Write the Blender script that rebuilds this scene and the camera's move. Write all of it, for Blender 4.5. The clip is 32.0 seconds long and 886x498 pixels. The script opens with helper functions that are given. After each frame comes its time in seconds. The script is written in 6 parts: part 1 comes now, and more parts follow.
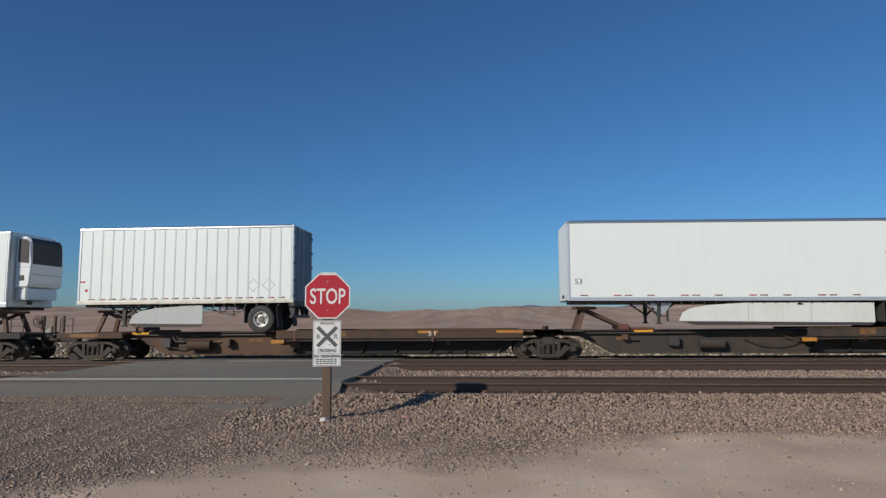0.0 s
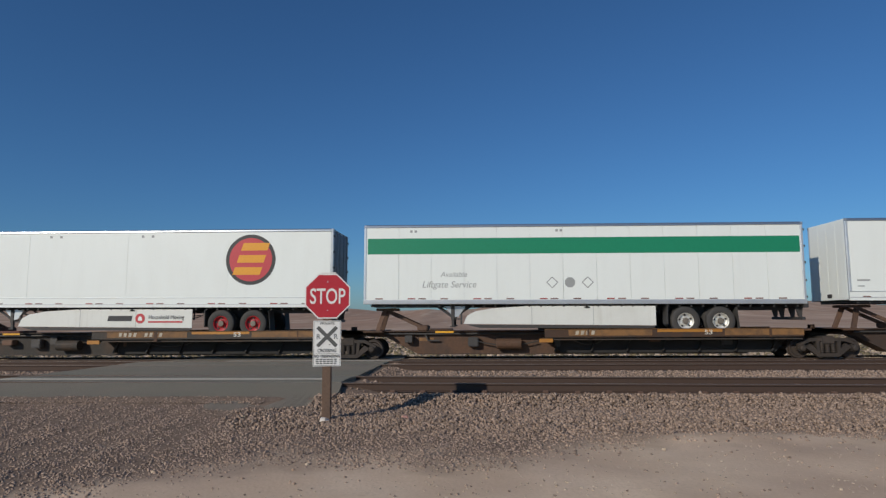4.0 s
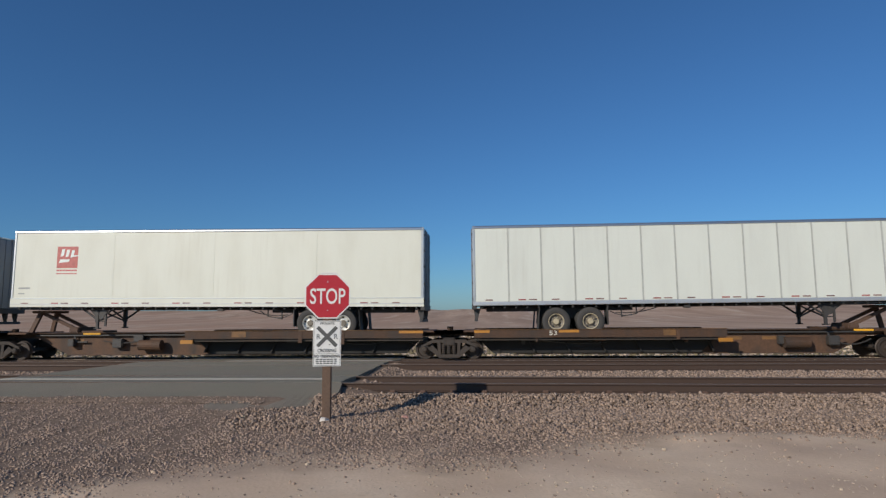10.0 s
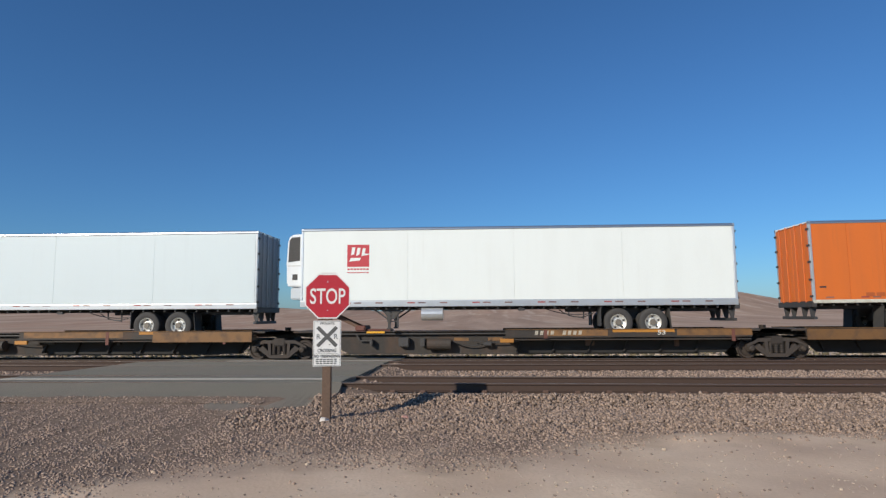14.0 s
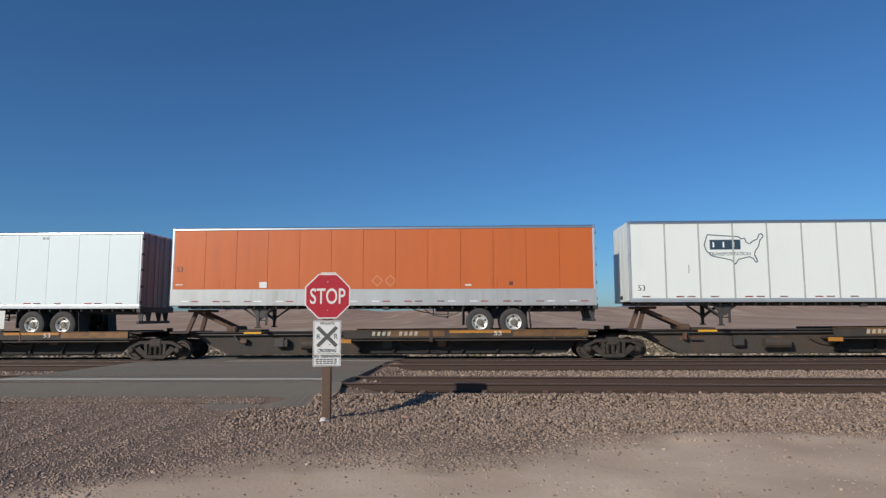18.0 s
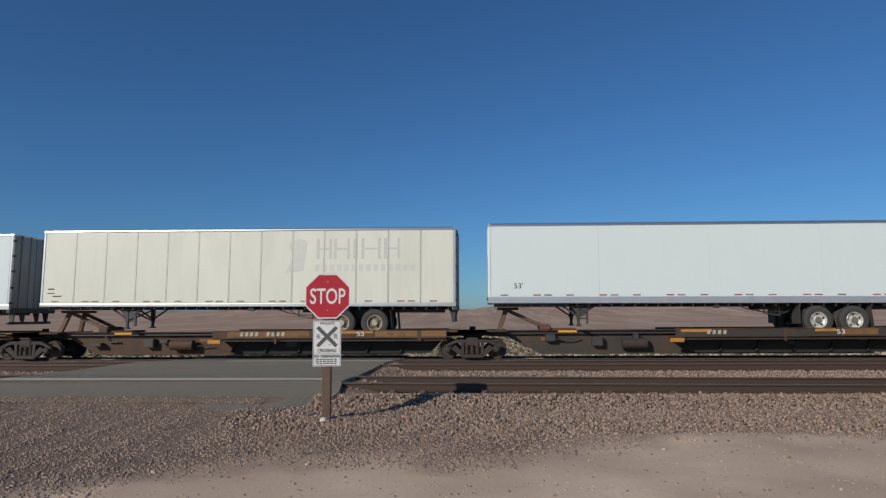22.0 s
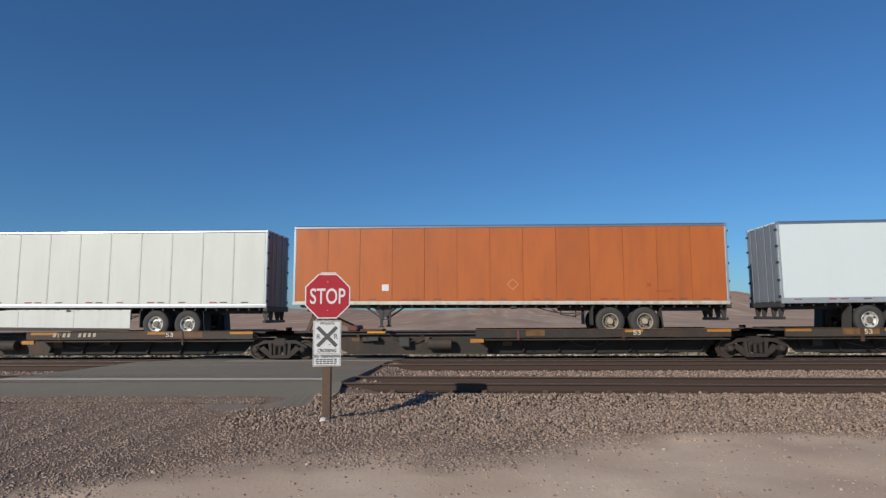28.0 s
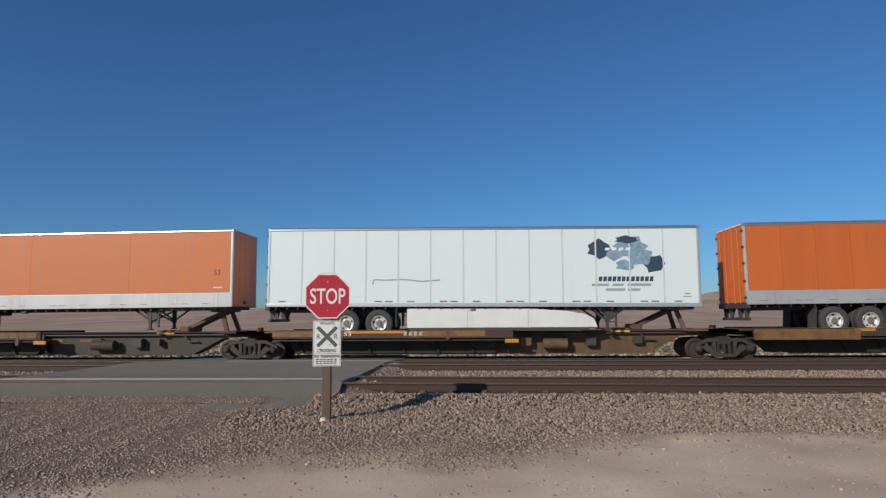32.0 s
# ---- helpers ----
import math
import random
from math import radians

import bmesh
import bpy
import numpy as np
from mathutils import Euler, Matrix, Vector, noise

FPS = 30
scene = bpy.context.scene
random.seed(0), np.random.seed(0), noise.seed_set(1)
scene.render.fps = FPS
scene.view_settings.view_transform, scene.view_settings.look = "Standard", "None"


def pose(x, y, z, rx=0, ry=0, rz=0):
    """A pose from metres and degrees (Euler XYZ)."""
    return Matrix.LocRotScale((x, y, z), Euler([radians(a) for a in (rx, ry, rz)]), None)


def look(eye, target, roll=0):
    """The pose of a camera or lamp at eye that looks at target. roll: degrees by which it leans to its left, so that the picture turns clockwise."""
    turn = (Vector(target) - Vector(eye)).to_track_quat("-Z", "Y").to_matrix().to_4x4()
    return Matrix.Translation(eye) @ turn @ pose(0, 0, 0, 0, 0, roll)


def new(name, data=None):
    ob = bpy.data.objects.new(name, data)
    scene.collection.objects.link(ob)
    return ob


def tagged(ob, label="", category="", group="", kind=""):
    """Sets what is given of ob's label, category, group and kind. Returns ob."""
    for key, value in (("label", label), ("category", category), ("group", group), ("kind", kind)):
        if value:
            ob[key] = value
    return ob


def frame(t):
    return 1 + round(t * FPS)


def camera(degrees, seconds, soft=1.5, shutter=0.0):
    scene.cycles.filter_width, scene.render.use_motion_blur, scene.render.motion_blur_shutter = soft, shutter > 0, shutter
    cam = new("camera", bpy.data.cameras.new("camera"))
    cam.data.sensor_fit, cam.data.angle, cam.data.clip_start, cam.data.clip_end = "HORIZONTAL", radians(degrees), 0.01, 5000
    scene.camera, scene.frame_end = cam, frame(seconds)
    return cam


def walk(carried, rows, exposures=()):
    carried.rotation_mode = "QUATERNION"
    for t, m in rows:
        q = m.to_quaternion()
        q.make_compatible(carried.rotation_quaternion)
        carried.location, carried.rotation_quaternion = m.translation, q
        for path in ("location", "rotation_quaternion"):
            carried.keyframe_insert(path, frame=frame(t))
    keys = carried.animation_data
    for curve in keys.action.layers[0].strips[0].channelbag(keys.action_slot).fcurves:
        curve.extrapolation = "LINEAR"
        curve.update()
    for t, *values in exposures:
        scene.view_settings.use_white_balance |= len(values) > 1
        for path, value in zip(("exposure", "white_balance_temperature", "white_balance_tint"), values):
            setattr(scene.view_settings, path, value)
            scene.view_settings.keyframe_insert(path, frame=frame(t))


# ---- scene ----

# ---------------------------------------------------------------- camera
cam = camera(71.0, 32.0, soft=1.35)
STAND = pose(0, 0, 1.6, 96.18, 0.38, 3.42)
walk(cam, [(0.0, STAND), (32.0, STAND)], exposures=[
    (0.0, -0.01), (1.0, -0.09), (2.0, -0.15), (3.0, -0.16), (6.0, -0.18), (7.0, -0.10), (8.0, 0.22), (9.0, 0.28), (10.0, 0.02),
    (11.0, -0.05), (12.0, -0.01), (13.0, 0.17), (16.0, 0.31), (17.0, -0.05), (18.0, 0.09), (19.0, -0.06), (20.0, -0.05), (21.0, -0.06),
    (22.0, -0.10), (23.0, -0.02), (24.0, 0.11), (25.0, 0.11), (26.0, 0.11), (29.0, 0.10), (30.0, 0.13), (31.0, 0.33), (32.0, 0.04)])

# ---------------------------------------------------------------- light
SUN_FROM = Vector((-2.375, -3.03, 1.80)).normalized()
world = bpy.data.worlds.new("world")
scene.world = world
world.use_nodes = True
wn = world.node_tree.nodes
sky = wn.new("ShaderNodeTexSky")
sky.sky_type = "NISHITA"
sky.sun_disc = False
sky.sun_elevation = math.asin(SUN_FROM.z)
sky.sun_rotation = math.atan2(SUN_FROM.x, SUN_FROM.y)
sky.altitude = 300
sky.air_density = 1.0
sky.dust_density = 0.6
sky.ozone_density = 10.0
wn["Background"].inputs["Strength"].default_value = 0.088
tint = wn.new("ShaderNodeMix")
tint.data_type, tint.blend_type = "RGBA", "MULTIPLY"
tint.inputs["Factor"].default_value = 1.0
tint.inputs["B"].default_value = (0.885, 1.0, 0.978, 1)
world.node_tree.links.new(sky.outputs["Color"], tint.inputs["A"])
world.node_tree.links.new(tint.outputs["Result"], wn["Background"].inputs["Color"])
sun = new("sun", bpy.data.lights.new("sun", "SUN"))
sun.data.energy, sun.data.angle, sun.data.color = 3.3, radians(0.53), (1.0, 0.92, 0.80)
sun.matrix_world = look(SUN_FROM * 50, (0, 0, 0))


# ---------------------------------------------------------------- materials
def surface(name, color, rough=0.6, metal=0.0, grain=40.0, amount=0.12, stain=0.0, stain_color=(0.2, 0.15, 0.1),
            stain_scale=1.2, bump=0.0, bump_scale=60.0, spread=0.0, streak=1.0, runs=0.0, runs_color=(0.3, 0.26, 0.2)):
    """A painted or raw surface: fine grain, larger stains, fine relief. streak stretches the stains upright."""
    m = bpy.data.materials.new(name)
    m.use_nodes = True
    nt = m.node_tree
    n, l = nt.nodes, nt.links
    p = n["Principled BSDF"]
    p.inputs["Roughness"].default_value, p.inputs["Metallic"].default_value = rough, metal
    tc, oi = n.new("ShaderNodeTexCoord"), n.new("ShaderNodeObjectInfo")
    mul = n.new("ShaderNodeMath")
    mul.operation = "MULTIPLY"
    mul.inputs[1].default_value = 37.0
    l.new(oi.outputs["Random"], mul.inputs[0])

    def noise_at(scale, detail, stretch=1.0):
        t = n.new("ShaderNodeTexNoise")
        t.noise_dimensions = "4D"
        t.inputs["Scale"].default_value, t.inputs["Detail"].default_value = scale, detail
        l.new(mul.outputs[0], t.inputs["W"])
        if stretch != 1.0:
            mp = n.new("ShaderNodeMapping")
            mp.inputs["Scale"].default_value = (1, 1, stretch)
            l.new(tc.outputs["Object"], mp.inputs["Vector"])
            l.new(mp.outputs[0], t.inputs["Vector"])
        else:
            l.new(tc.outputs["Object"], t.inputs["Vector"])
        return t

    g = noise_at(grain, 4.0)
    ramp = n.new("ShaderNodeMapRange")
    ramp.inputs["From Min"].default_value, ramp.inputs["From Max"].default_value = 0.25, 0.75
    ramp.inputs["To Min"].default_value, ramp.inputs["To Max"].default_value = 1 - amount, 1 + amount
    l.new(g.outputs["Fac"], ramp.inputs["Value"])
    out = n.new("ShaderNodeVectorMath")
    out.operation = "SCALE"
    out.inputs[0].default_value = color
    l.new(ramp.outputs[0], out.inputs["Scale"])
    col = out.outputs["Vector"]
    if spread:
        sp = n.new("ShaderNodeMapRange")
        sp.inputs["To Min"].default_value, sp.inputs["To Max"].default_value = 1 - spread, 1 + spread
        l.new(oi.outputs["Random"], sp.inputs["Value"])
        o2 = n.new("ShaderNodeVectorMath")
        o2.operation = "SCALE"
        l.new(col, o2.inputs[0])
        l.new(sp.outputs[0], o2.inputs["Scale"])
        col = o2.outputs["Vector"]
    if stain:
        s = noise_at(stain_scale, 6.0, streak)
        r2 = n.new("ShaderNodeMapRange")
        r2.inputs["From Min"].default_value, r2.inputs["From Max"].default_value = 0.45, 0.75
        r2.inputs["To Max"].default_value = stain
        l.new(s.outputs["Fac"], r2.inputs["Value"])
        mx = n.new("ShaderNodeMix")
        mx.data_type = "RGBA"
        l.new(r2.outputs[0], mx.inputs["Factor"])
        l.new(col, mx.inputs["A"])
        mx.inputs["B"].default_value = (*stain_color, 1)
        col = mx.outputs["Result"]
    if runs:
        # thin upright dirt runs, broken up by a larger noise
        s1, s2 = noise_at(7.0, 3.0, 0.05), noise_at(0.9, 5.0, 0.6)
        m1 = n.new("ShaderNodeMapRange")
        m1.inputs["From Min"].default_value, m1.inputs["From Max"].default_value = 0.52, 0.72
        l.new(s1.outputs["Fac"], m1.inputs["Value"])
        m2 = n.new("ShaderNodeMapRange")
        m2.inputs["From Min"].default_value, m2.inputs["From Max"].default_value, m2.inputs["To Max"].default_value = 0.42, 0.66, runs
        l.new(s2.outputs["Fac"], m2.inputs["Value"])
        mm = n.new("ShaderNodeMath")
        mm.operation = "MULTIPLY"
        l.new(m1.outputs[0], mm.inputs[0])
        l.new(m2.outputs[0], mm.inputs[1])
        mr = n.new("ShaderNodeMix")
        mr.data_type = "RGBA"
        l.new(mm.outputs[0], mr.inputs["Factor"])
        l.new(col, mr.inputs["A"])
        mr.inputs["B"].default_value = (*runs_color, 1)
        col = mr.outputs["Result"]
    l.new(col, p.inputs["Base Color"])
    if bump:
        b = noise_at(bump_scale, 5.0)
        bp = n.new("ShaderNodeBump")
        bp.inputs["Strength"].default_value, bp.inputs["Distance"].default_value = bump, 0.02
        l.new(b.outputs["Fac"], bp.inputs["Height"])
        l.new(bp.outputs[0], p.inputs["Normal"])
    return m


WHITE = surface("white_paint", (0.81, 0.845, 0.805), 0.38, stain=0.10, stain_color=(0.55, 0.54, 0.48), stain_scale=1.5, amount=0.03, streak=0.3, bump=0.09, bump_scale=1.1, runs=0.08, runs_color=(0.5, 0.49, 0.44))
WHITE_BLUE = surface("clean_bluish_white_paint", (0.715, 0.785, 0.77), 0.36, stain=0.10, stain_color=(0.58, 0.6, 0.6), stain_scale=1.2, amount=0.03, streak=0.3, bump=0.09, bump_scale=1.1, runs=0.07, runs_color=(0.5, 0.5, 0.47))
WHITE_ICE = surface("bright_icy_white_paint", (0.775, 0.865, 0.855), 0.36, stain=0.10, stain_color=(0.6, 0.64, 0.63), stain_scale=1.2, amount=0.03, streak=0.3, bump=0.09, bump_scale=1.1, runs=0.07, runs_color=(0.5, 0.52, 0.5))
ORANGE_WORN = surface("worn_orange_paint", (0.50, 0.135, 0.03), 0.5, bump=0.10, bump_scale=1.2, stain=0.6, stain_color=(0.36, 0.10, 0.035), stain_scale=1.6, amount=0.07, streak=0.3, spread=0.05, runs=0.6, runs_color=(0.24, 0.09, 0.04))
WHITE_COOL = surface("cool_white_paint", (0.655, 0.73, 0.73), 0.36, stain=0.10, stain_color=(0.58, 0.6, 0.6), stain_scale=1.2, amount=0.03, streak=0.3, bump=0.09, bump_scale=1.1, runs=0.08, runs_color=(0.45, 0.47, 0.46))
CREAM = surface("yellowed_white_paint", (0.73, 0.73, 0.63), 0.45, stain=0.30, stain_color=(0.52, 0.49, 0.38), stain_scale=1.1, amount=0.04, streak=0.35, spread=0.02, bump=0.09, bump_scale=1.1, runs=0.18, runs_color=(0.42, 0.37, 0.27))
GREYWHITE = surface("dull_grey_white_paint", (0.70, 0.72, 0.645), 0.45, stain=0.25, stain_color=(0.5, 0.49, 0.44), stain_scale=1.1, amount=0.04, streak=0.3, bump=0.09, bump_scale=1.1, runs=0.18, runs_color=(0.4, 0.37, 0.3))
ORANGE = surface("orange_paint", (0.655, 0.156, 0.024), 0.48, bump=0.10, bump_scale=1.2, stain=0.4, stain_color=(0.50, 0.13, 0.035), stain_scale=2.2, amount=0.05, streak=0.12, spread=0.03, runs=0.35, runs_color=(0.36, 0.12, 0.045))
ORANGE_FADED = surface("faded_orange_paint", (0.59, 0.165, 0.038), 0.5, bump=0.10, bump_scale=1.2, stain=0.5, stain_color=(0.48, 0.18, 0.08), stain_scale=2.0, amount=0.06, streak=0.15, spread=0.03, runs=0.4, runs_color=(0.36, 0.16, 0.09))
ORANGE_RED = surface("deep_orange_paint", (0.575, 0.132, 0.026), 0.48, bump=0.10, bump_scale=1.2, stain=0.4, stain_color=(0.47, 0.10, 0.025), stain_scale=2.2, amount=0.05, streak=0.12, spread=0.03, runs=0.35, runs_color=(0.32, 0.1, 0.04))
BLUE = surface("pale_blue_paint", (0.138, 0.295, 0.385), 0.42, stain=0.3, stain_color=(0.22, 0.33, 0.40), stain_scale=0.8, amount=0.05, streak=0.3, spread=0.03, bump=0.09, bump_scale=1.1, runs=0.3, runs_color=(0.1, 0.2, 0.26))
BLUE_OLD = surface("dark_blue_patch", (0.126, 0.268, 0.352), 0.6, amount=0.08)
ALU = surface("weathered_aluminium", (0.60, 0.61, 0.61), 0.36, 0.6, stain=0.35, stain_color=(0.42, 0.42, 0.40), stain_scale=2.0, amount=0.08)
ALU_BRIGHT = surface("bright_aluminium", (0.76, 0.77, 0.77), 0.32, 0.65, stain=0.15, stain_color=(0.5, 0.5, 0.5), stain_scale=2.0, amount=0.05)
BAND = surface("weathered_band", (0.52, 0.53, 0.52), 0.42, 0.4, stain=0.45, stain_color=(0.36, 0.35, 0.31), stain_scale=1.6, amount=0.08, streak=0.4, runs=0.5, runs_color=(0.25, 0.23, 0.19))
RAIL_CREAM = surface("chipped_white_rail", (0.62, 0.60, 0.50), 0.5, 0.1, stain=0.6, stain_color=(0.33, 0.25, 0.15), stain_scale=5.0, amount=0.1)
TOP_RAIL = surface("bare_top_rail", (0.52, 0.54, 0.55), 0.28, 0.85, stain=0.3, stain_color=(0.5, 0.5, 0.5), stain_scale=3.0, amount=0.05)
SEAM = surface("panel_post_grey", (0.51, 0.51, 0.465), 0.5, 0.2, stain=0.3, stain_color=(0.25, 0.23, 0.19), stain_scale=4.0)
SEAM_ORANGE = surface("orange_joint", (0.42, 0.10, 0.025), 0.5, stain=0.5, stain_color=(0.25, 0.07, 0.03), stain_scale=1.5)
SEAM_BLUE = surface("blue_joint", (0.12, 0.24, 0.32), 0.5)
SEAM_WHITE = surface("white_joint", (0.6, 0.62, 0.62), 0.45)
DARK = surface("dark_steel", (0.062, 0.058, 0.056), 0.6, 0.2, stain=0.4, stain_color=(0.07, 0.055, 0.04), stain_scale=3.0, bump=0.15)
BLACKISH = surface("black_underframe", (0.052, 0.049, 0.046), 0.65, stain=0.4, stain_color=(0.05, 0.045, 0.04), stain_scale=2.5)
# Dusty brown for orange_h's doors; also stands for shade on orange_b's front wall.
DOOR_BROWN = surface("dusty_shaded_brown", (0.27, 0.15, 0.09), 0.6, stain=0.5, stain_color=(0.2, 0.15, 0.11), stain_scale=1.5, streak=0.3)
# Door grey darkened in the colour to stand for shade on trailer ends.
DOOR_DARK = surface("door_shade_grey", (0.20, 0.22, 0.25), 0.45, 0.1, stain=0.3, stain_color=(0.12, 0.12, 0.13), stain_scale=1.5, streak=0.3)
MAROON = surface("maroon_paint", (0.14, 0.05, 0.045), 0.5, stain=0.4, stain_color=(0.08, 0.04, 0.04), stain_scale=1.5)
SKIRT_DARK = surface("dark_grey_skirt", (0.055, 0.06, 0.07), 0.5, amount=0.1, stain=0.4, stain_color=(0.11, 0.10, 0.09), stain_scale=1.5)
SKIRT_GREY = surface("grey_skirt", (0.46, 0.48, 0.46), 0.5, stain=0.25, stain_color=(0.36, 0.35, 0.31), stain_scale=1.2, amount=0.05, runs=0.3, runs_color=(0.3, 0.28, 0.24))
SKIRT_WHITE = surface("white_skirt", (0.72, 0.73, 0.68), 0.45, stain=0.3, stain_color=(0.52, 0.50, 0.43), stain_scale=1.2, amount=0.05, runs=0.3, runs_color=(0.42, 0.39, 0.32))
RUBBER = surface("tyre_rubber", (0.05, 0.047, 0.044), 0.8, stain=0.5, stain_color=(0.075, 0.066, 0.055), stain_scale=4.0, bump=0.2)
RIM = surface("steel_rim", (0.72, 0.71, 0.66), 0.4, 0.4, stain=0.45, stain_color=(0.28, 0.22, 0.15), stain_scale=7.0)
# Rim tone darkened for shade and grime in the dish; also on hubs.
DISH = surface("rim_shade_grime", (0.20, 0.175, 0.14), 0.6, 0.2, stain=0.5, stain_color=(0.10, 0.08, 0.06), stain_scale=7.0)
RIM_RED = surface("red_rim", (0.42, 0.02, 0.025), 0.45, stain=0.3, stain_color=(0.2, 0.02, 0.02), stain_scale=6.0)
RIM_YELLOW = surface("cream_rim", (0.47, 0.40, 0.27), 0.5, stain=0.5, stain_color=(0.22, 0.15, 0.08), stain_scale=6.0)
TAPE_RED = surface("red_tape", (0.34, 0.075, 0.065), 0.4, spread=0.2)
TAPE_DARK = surface("dark_tape", (0.22, 0.12, 0.10), 0.5, spread=0.3)
TAPE_WHITE = surface("white_tape", (0.8, 0.8, 0.8), 0.4, spread=0.05)
CAR_BROWN = surface("rusty_brown_steel", (0.094, 0.050, 0.029), 0.75, 0.1, stain=0.95, stain_color=(0.046, 0.036, 0.031), stain_scale=2.0, amount=0.2, streak=0.4, grain=14, bump=0.2, spread=0.25)
CAR_DARK = surface("dark_brown_steel", (0.053, 0.045, 0.038), 0.75, 0.1, stain=0.9, stain_color=(0.095, 0.056, 0.036), stain_scale=2.0, amount=0.2, streak=0.4, grain=14, bump=0.2, spread=0.25)
CAR_TAN = surface("tan_dusty_steel", (0.15, 0.086, 0.044), 0.75, 0.1, stain=0.95, stain_color=(0.058, 0.043, 0.034), stain_scale=1.8, amount=0.2, streak=0.4, grain=14, bump=0.2, spread=0.2)
YELLOW = surface("chrome_yellow_paint", (0.46, 0.20, 0.03), 0.55, stain=0.5, stain_color=(0.30, 0.13, 0.04), stain_scale=2.5, amount=0.12, spread=0.15)
YELLOW_DULL = surface("worn_yellow_paint", (0.20, 0.10, 0.035), 0.65, stain=0.85, stain_color=(0.07, 0.045, 0.03), stain_scale=3.5, amount=0.15, spread=0.2)
REFLECTOR = surface("yellow_reflector", (0.75, 0.38, 0.03), 0.35, spread=0.15)
TRUCK = surface("greasy_bogie_iron", (0.046, 0.037, 0.031), 0.75, 0.15, stain=0.6, stain_color=(0.085, 0.060, 0.044), stain_scale=4.0, bump=0.3, spread=0.25)
# Near-black that paints in the shade below the wheel decks.
UNDERDECK = surface("shade_black_underside", (0.020, 0.019, 0.018), 0.8, stain=0.5, stain_color=(0.034, 0.027, 0.022), stain_scale=1.5)
WHEEL = surface("dirty_wheel_steel", (0.055, 0.043, 0.036), 0.6, 0.3, stain=0.4, stain_color=(0.1, 0.07, 0.05), stain_scale=4.0)
HITCH = surface("rusted_hitch_steel", (0.13, 0.075, 0.05), 0.75, 0.1, stain=0.5, stain_color=(0.07, 0.045, 0.035), stain_scale=5.0, spread=0.25)
RUST_RED = surface("red_primer", (0.15, 0.055, 0.04), 0.7, stain=0.4, stain_color=(0.1, 0.05, 0.035), stain_scale=4.0)
RAIL_SIDE = surface("rusty_rail", (0.068, 0.041, 0.029), 0.8, 0.1, stain=0.6, stain_color=(0.065, 0.043, 0.036), stain_scale=3.0, bump=0.2)
RAIL_TOP = surface("worn_rail_head", (0.17, 0.13, 0.11), 0.5, 0.6, amount=0.05)
TIE = surface("dusty_concrete_tie", (0.34, 0.29, 0.26), 0.9, stain=0.5, stain_color=(0.2, 0.15, 0.13), stain_scale=4.0, amount=0.2, bump=0.4, spread=0.12)
CLIP = surface("rusty_clip", (0.12, 0.07, 0.05), 0.8)
SIGN_RED = surface("sign_red", (0.46, 0.022, 0.035), 0.42, stain=0.12, stain_color=(0.5, 0.09, 0.09), stain_scale=6.0, amount=0.05)
SIGN_WHITE = surface("sign_white", (0.78, 0.77, 0.74), 0.45, stain=0.2, stain_color=(0.6, 0.56, 0.48), stain_scale=7.0, amount=0.04)
SIGN_BLACK = surface("sign_black", (0.035, 0.035, 0.035), 0.5)
SIGN_GREY = surface("faded_black", (0.10, 0.10, 0.095), 0.55)
SIGN_BACK = surface("sign_metal", (0.5, 0.5, 0.5), 0.4, 0.8)
POST_WOOD = surface("weathered_post_wood", (0.15, 0.095, 0.065), 0.85, stain=0.5, stain_color=(0.09, 0.06, 0.045), stain_scale=9.0, amount=0.25, grain=50, bump=0.4, streak=0.15)
PALE_ROCK = surface("pale_rock", (0.62, 0.56, 0.50), 0.9, stain=0.4, stain_color=(0.42, 0.36, 0.3), stain_scale=20.0, bump=0.5)
INK = surface("black_lettering", (0.03, 0.03, 0.035), 0.5)
INK_GREY = surface("grey_lettering", (0.33, 0.34, 0.33), 0.5)
INK_FAINT = surface("ghost_lettering", (0.575, 0.57, 0.515), 0.5, stain=0.6, stain_color=(0.66, 0.66, 0.60), stain_scale=3.0)
INK_RUBBED = surface("rubbed_off_placard", (0.60, 0.27, 0.14), 0.5, stain=0.7, stain_color=(0.62, 0.17, 0.04), stain_scale=6.0)
INK_PALE = surface("pale_ghost_lettering", (0.635, 0.64, 0.575), 0.5)
INK_WHITE = surface("white_lettering", (0.66, 0.64, 0.57), 0.6, stain=0.4, stain_color=(0.3, 0.25, 0.18), stain_scale=14.0)
INK_TAN = surface("dusty_stencil", (0.47, 0.42, 0.33), 0.6, stain=0.6, stain_color=(0.15, 0.11, 0.08), stain_scale=14.0)
INK_NAVY = surface("navy_print", (0.035, 0.065, 0.10), 0.45)
INK_STEEL = surface("steel_blue_print", (0.22, 0.33, 0.42), 0.45, amount=0.3, grain=8)
CRIMSON = surface("crimson_print", (0.40, 0.025, 0.06), 0.42)
RED_PRINT = surface("red_print", (0.52, 0.05, 0.06), 0.42)
RED_FADED = surface("faded_red_print", (0.50, 0.14, 0.12), 0.5, amount=0.25, grain=9)
GOLD = surface("golden_print", (0.75, 0.33, 0.02), 0.42)
GREEN = surface("green_print", (0.012, 0.23, 0.115), 0.42)
REEFER_WHITE = surface("white_plastic", (0.76, 0.78, 0.78), 0.35, amount=0.03)
ASPHALT = surface("worn_asphalt", (0.185, 0.168, 0.125), 0.9, stain=0.8, stain_color=(0.225, 0.175, 0.135), stain_scale=0.45, amount=0.18, grain=60, bump=0.35, bump_scale=90)
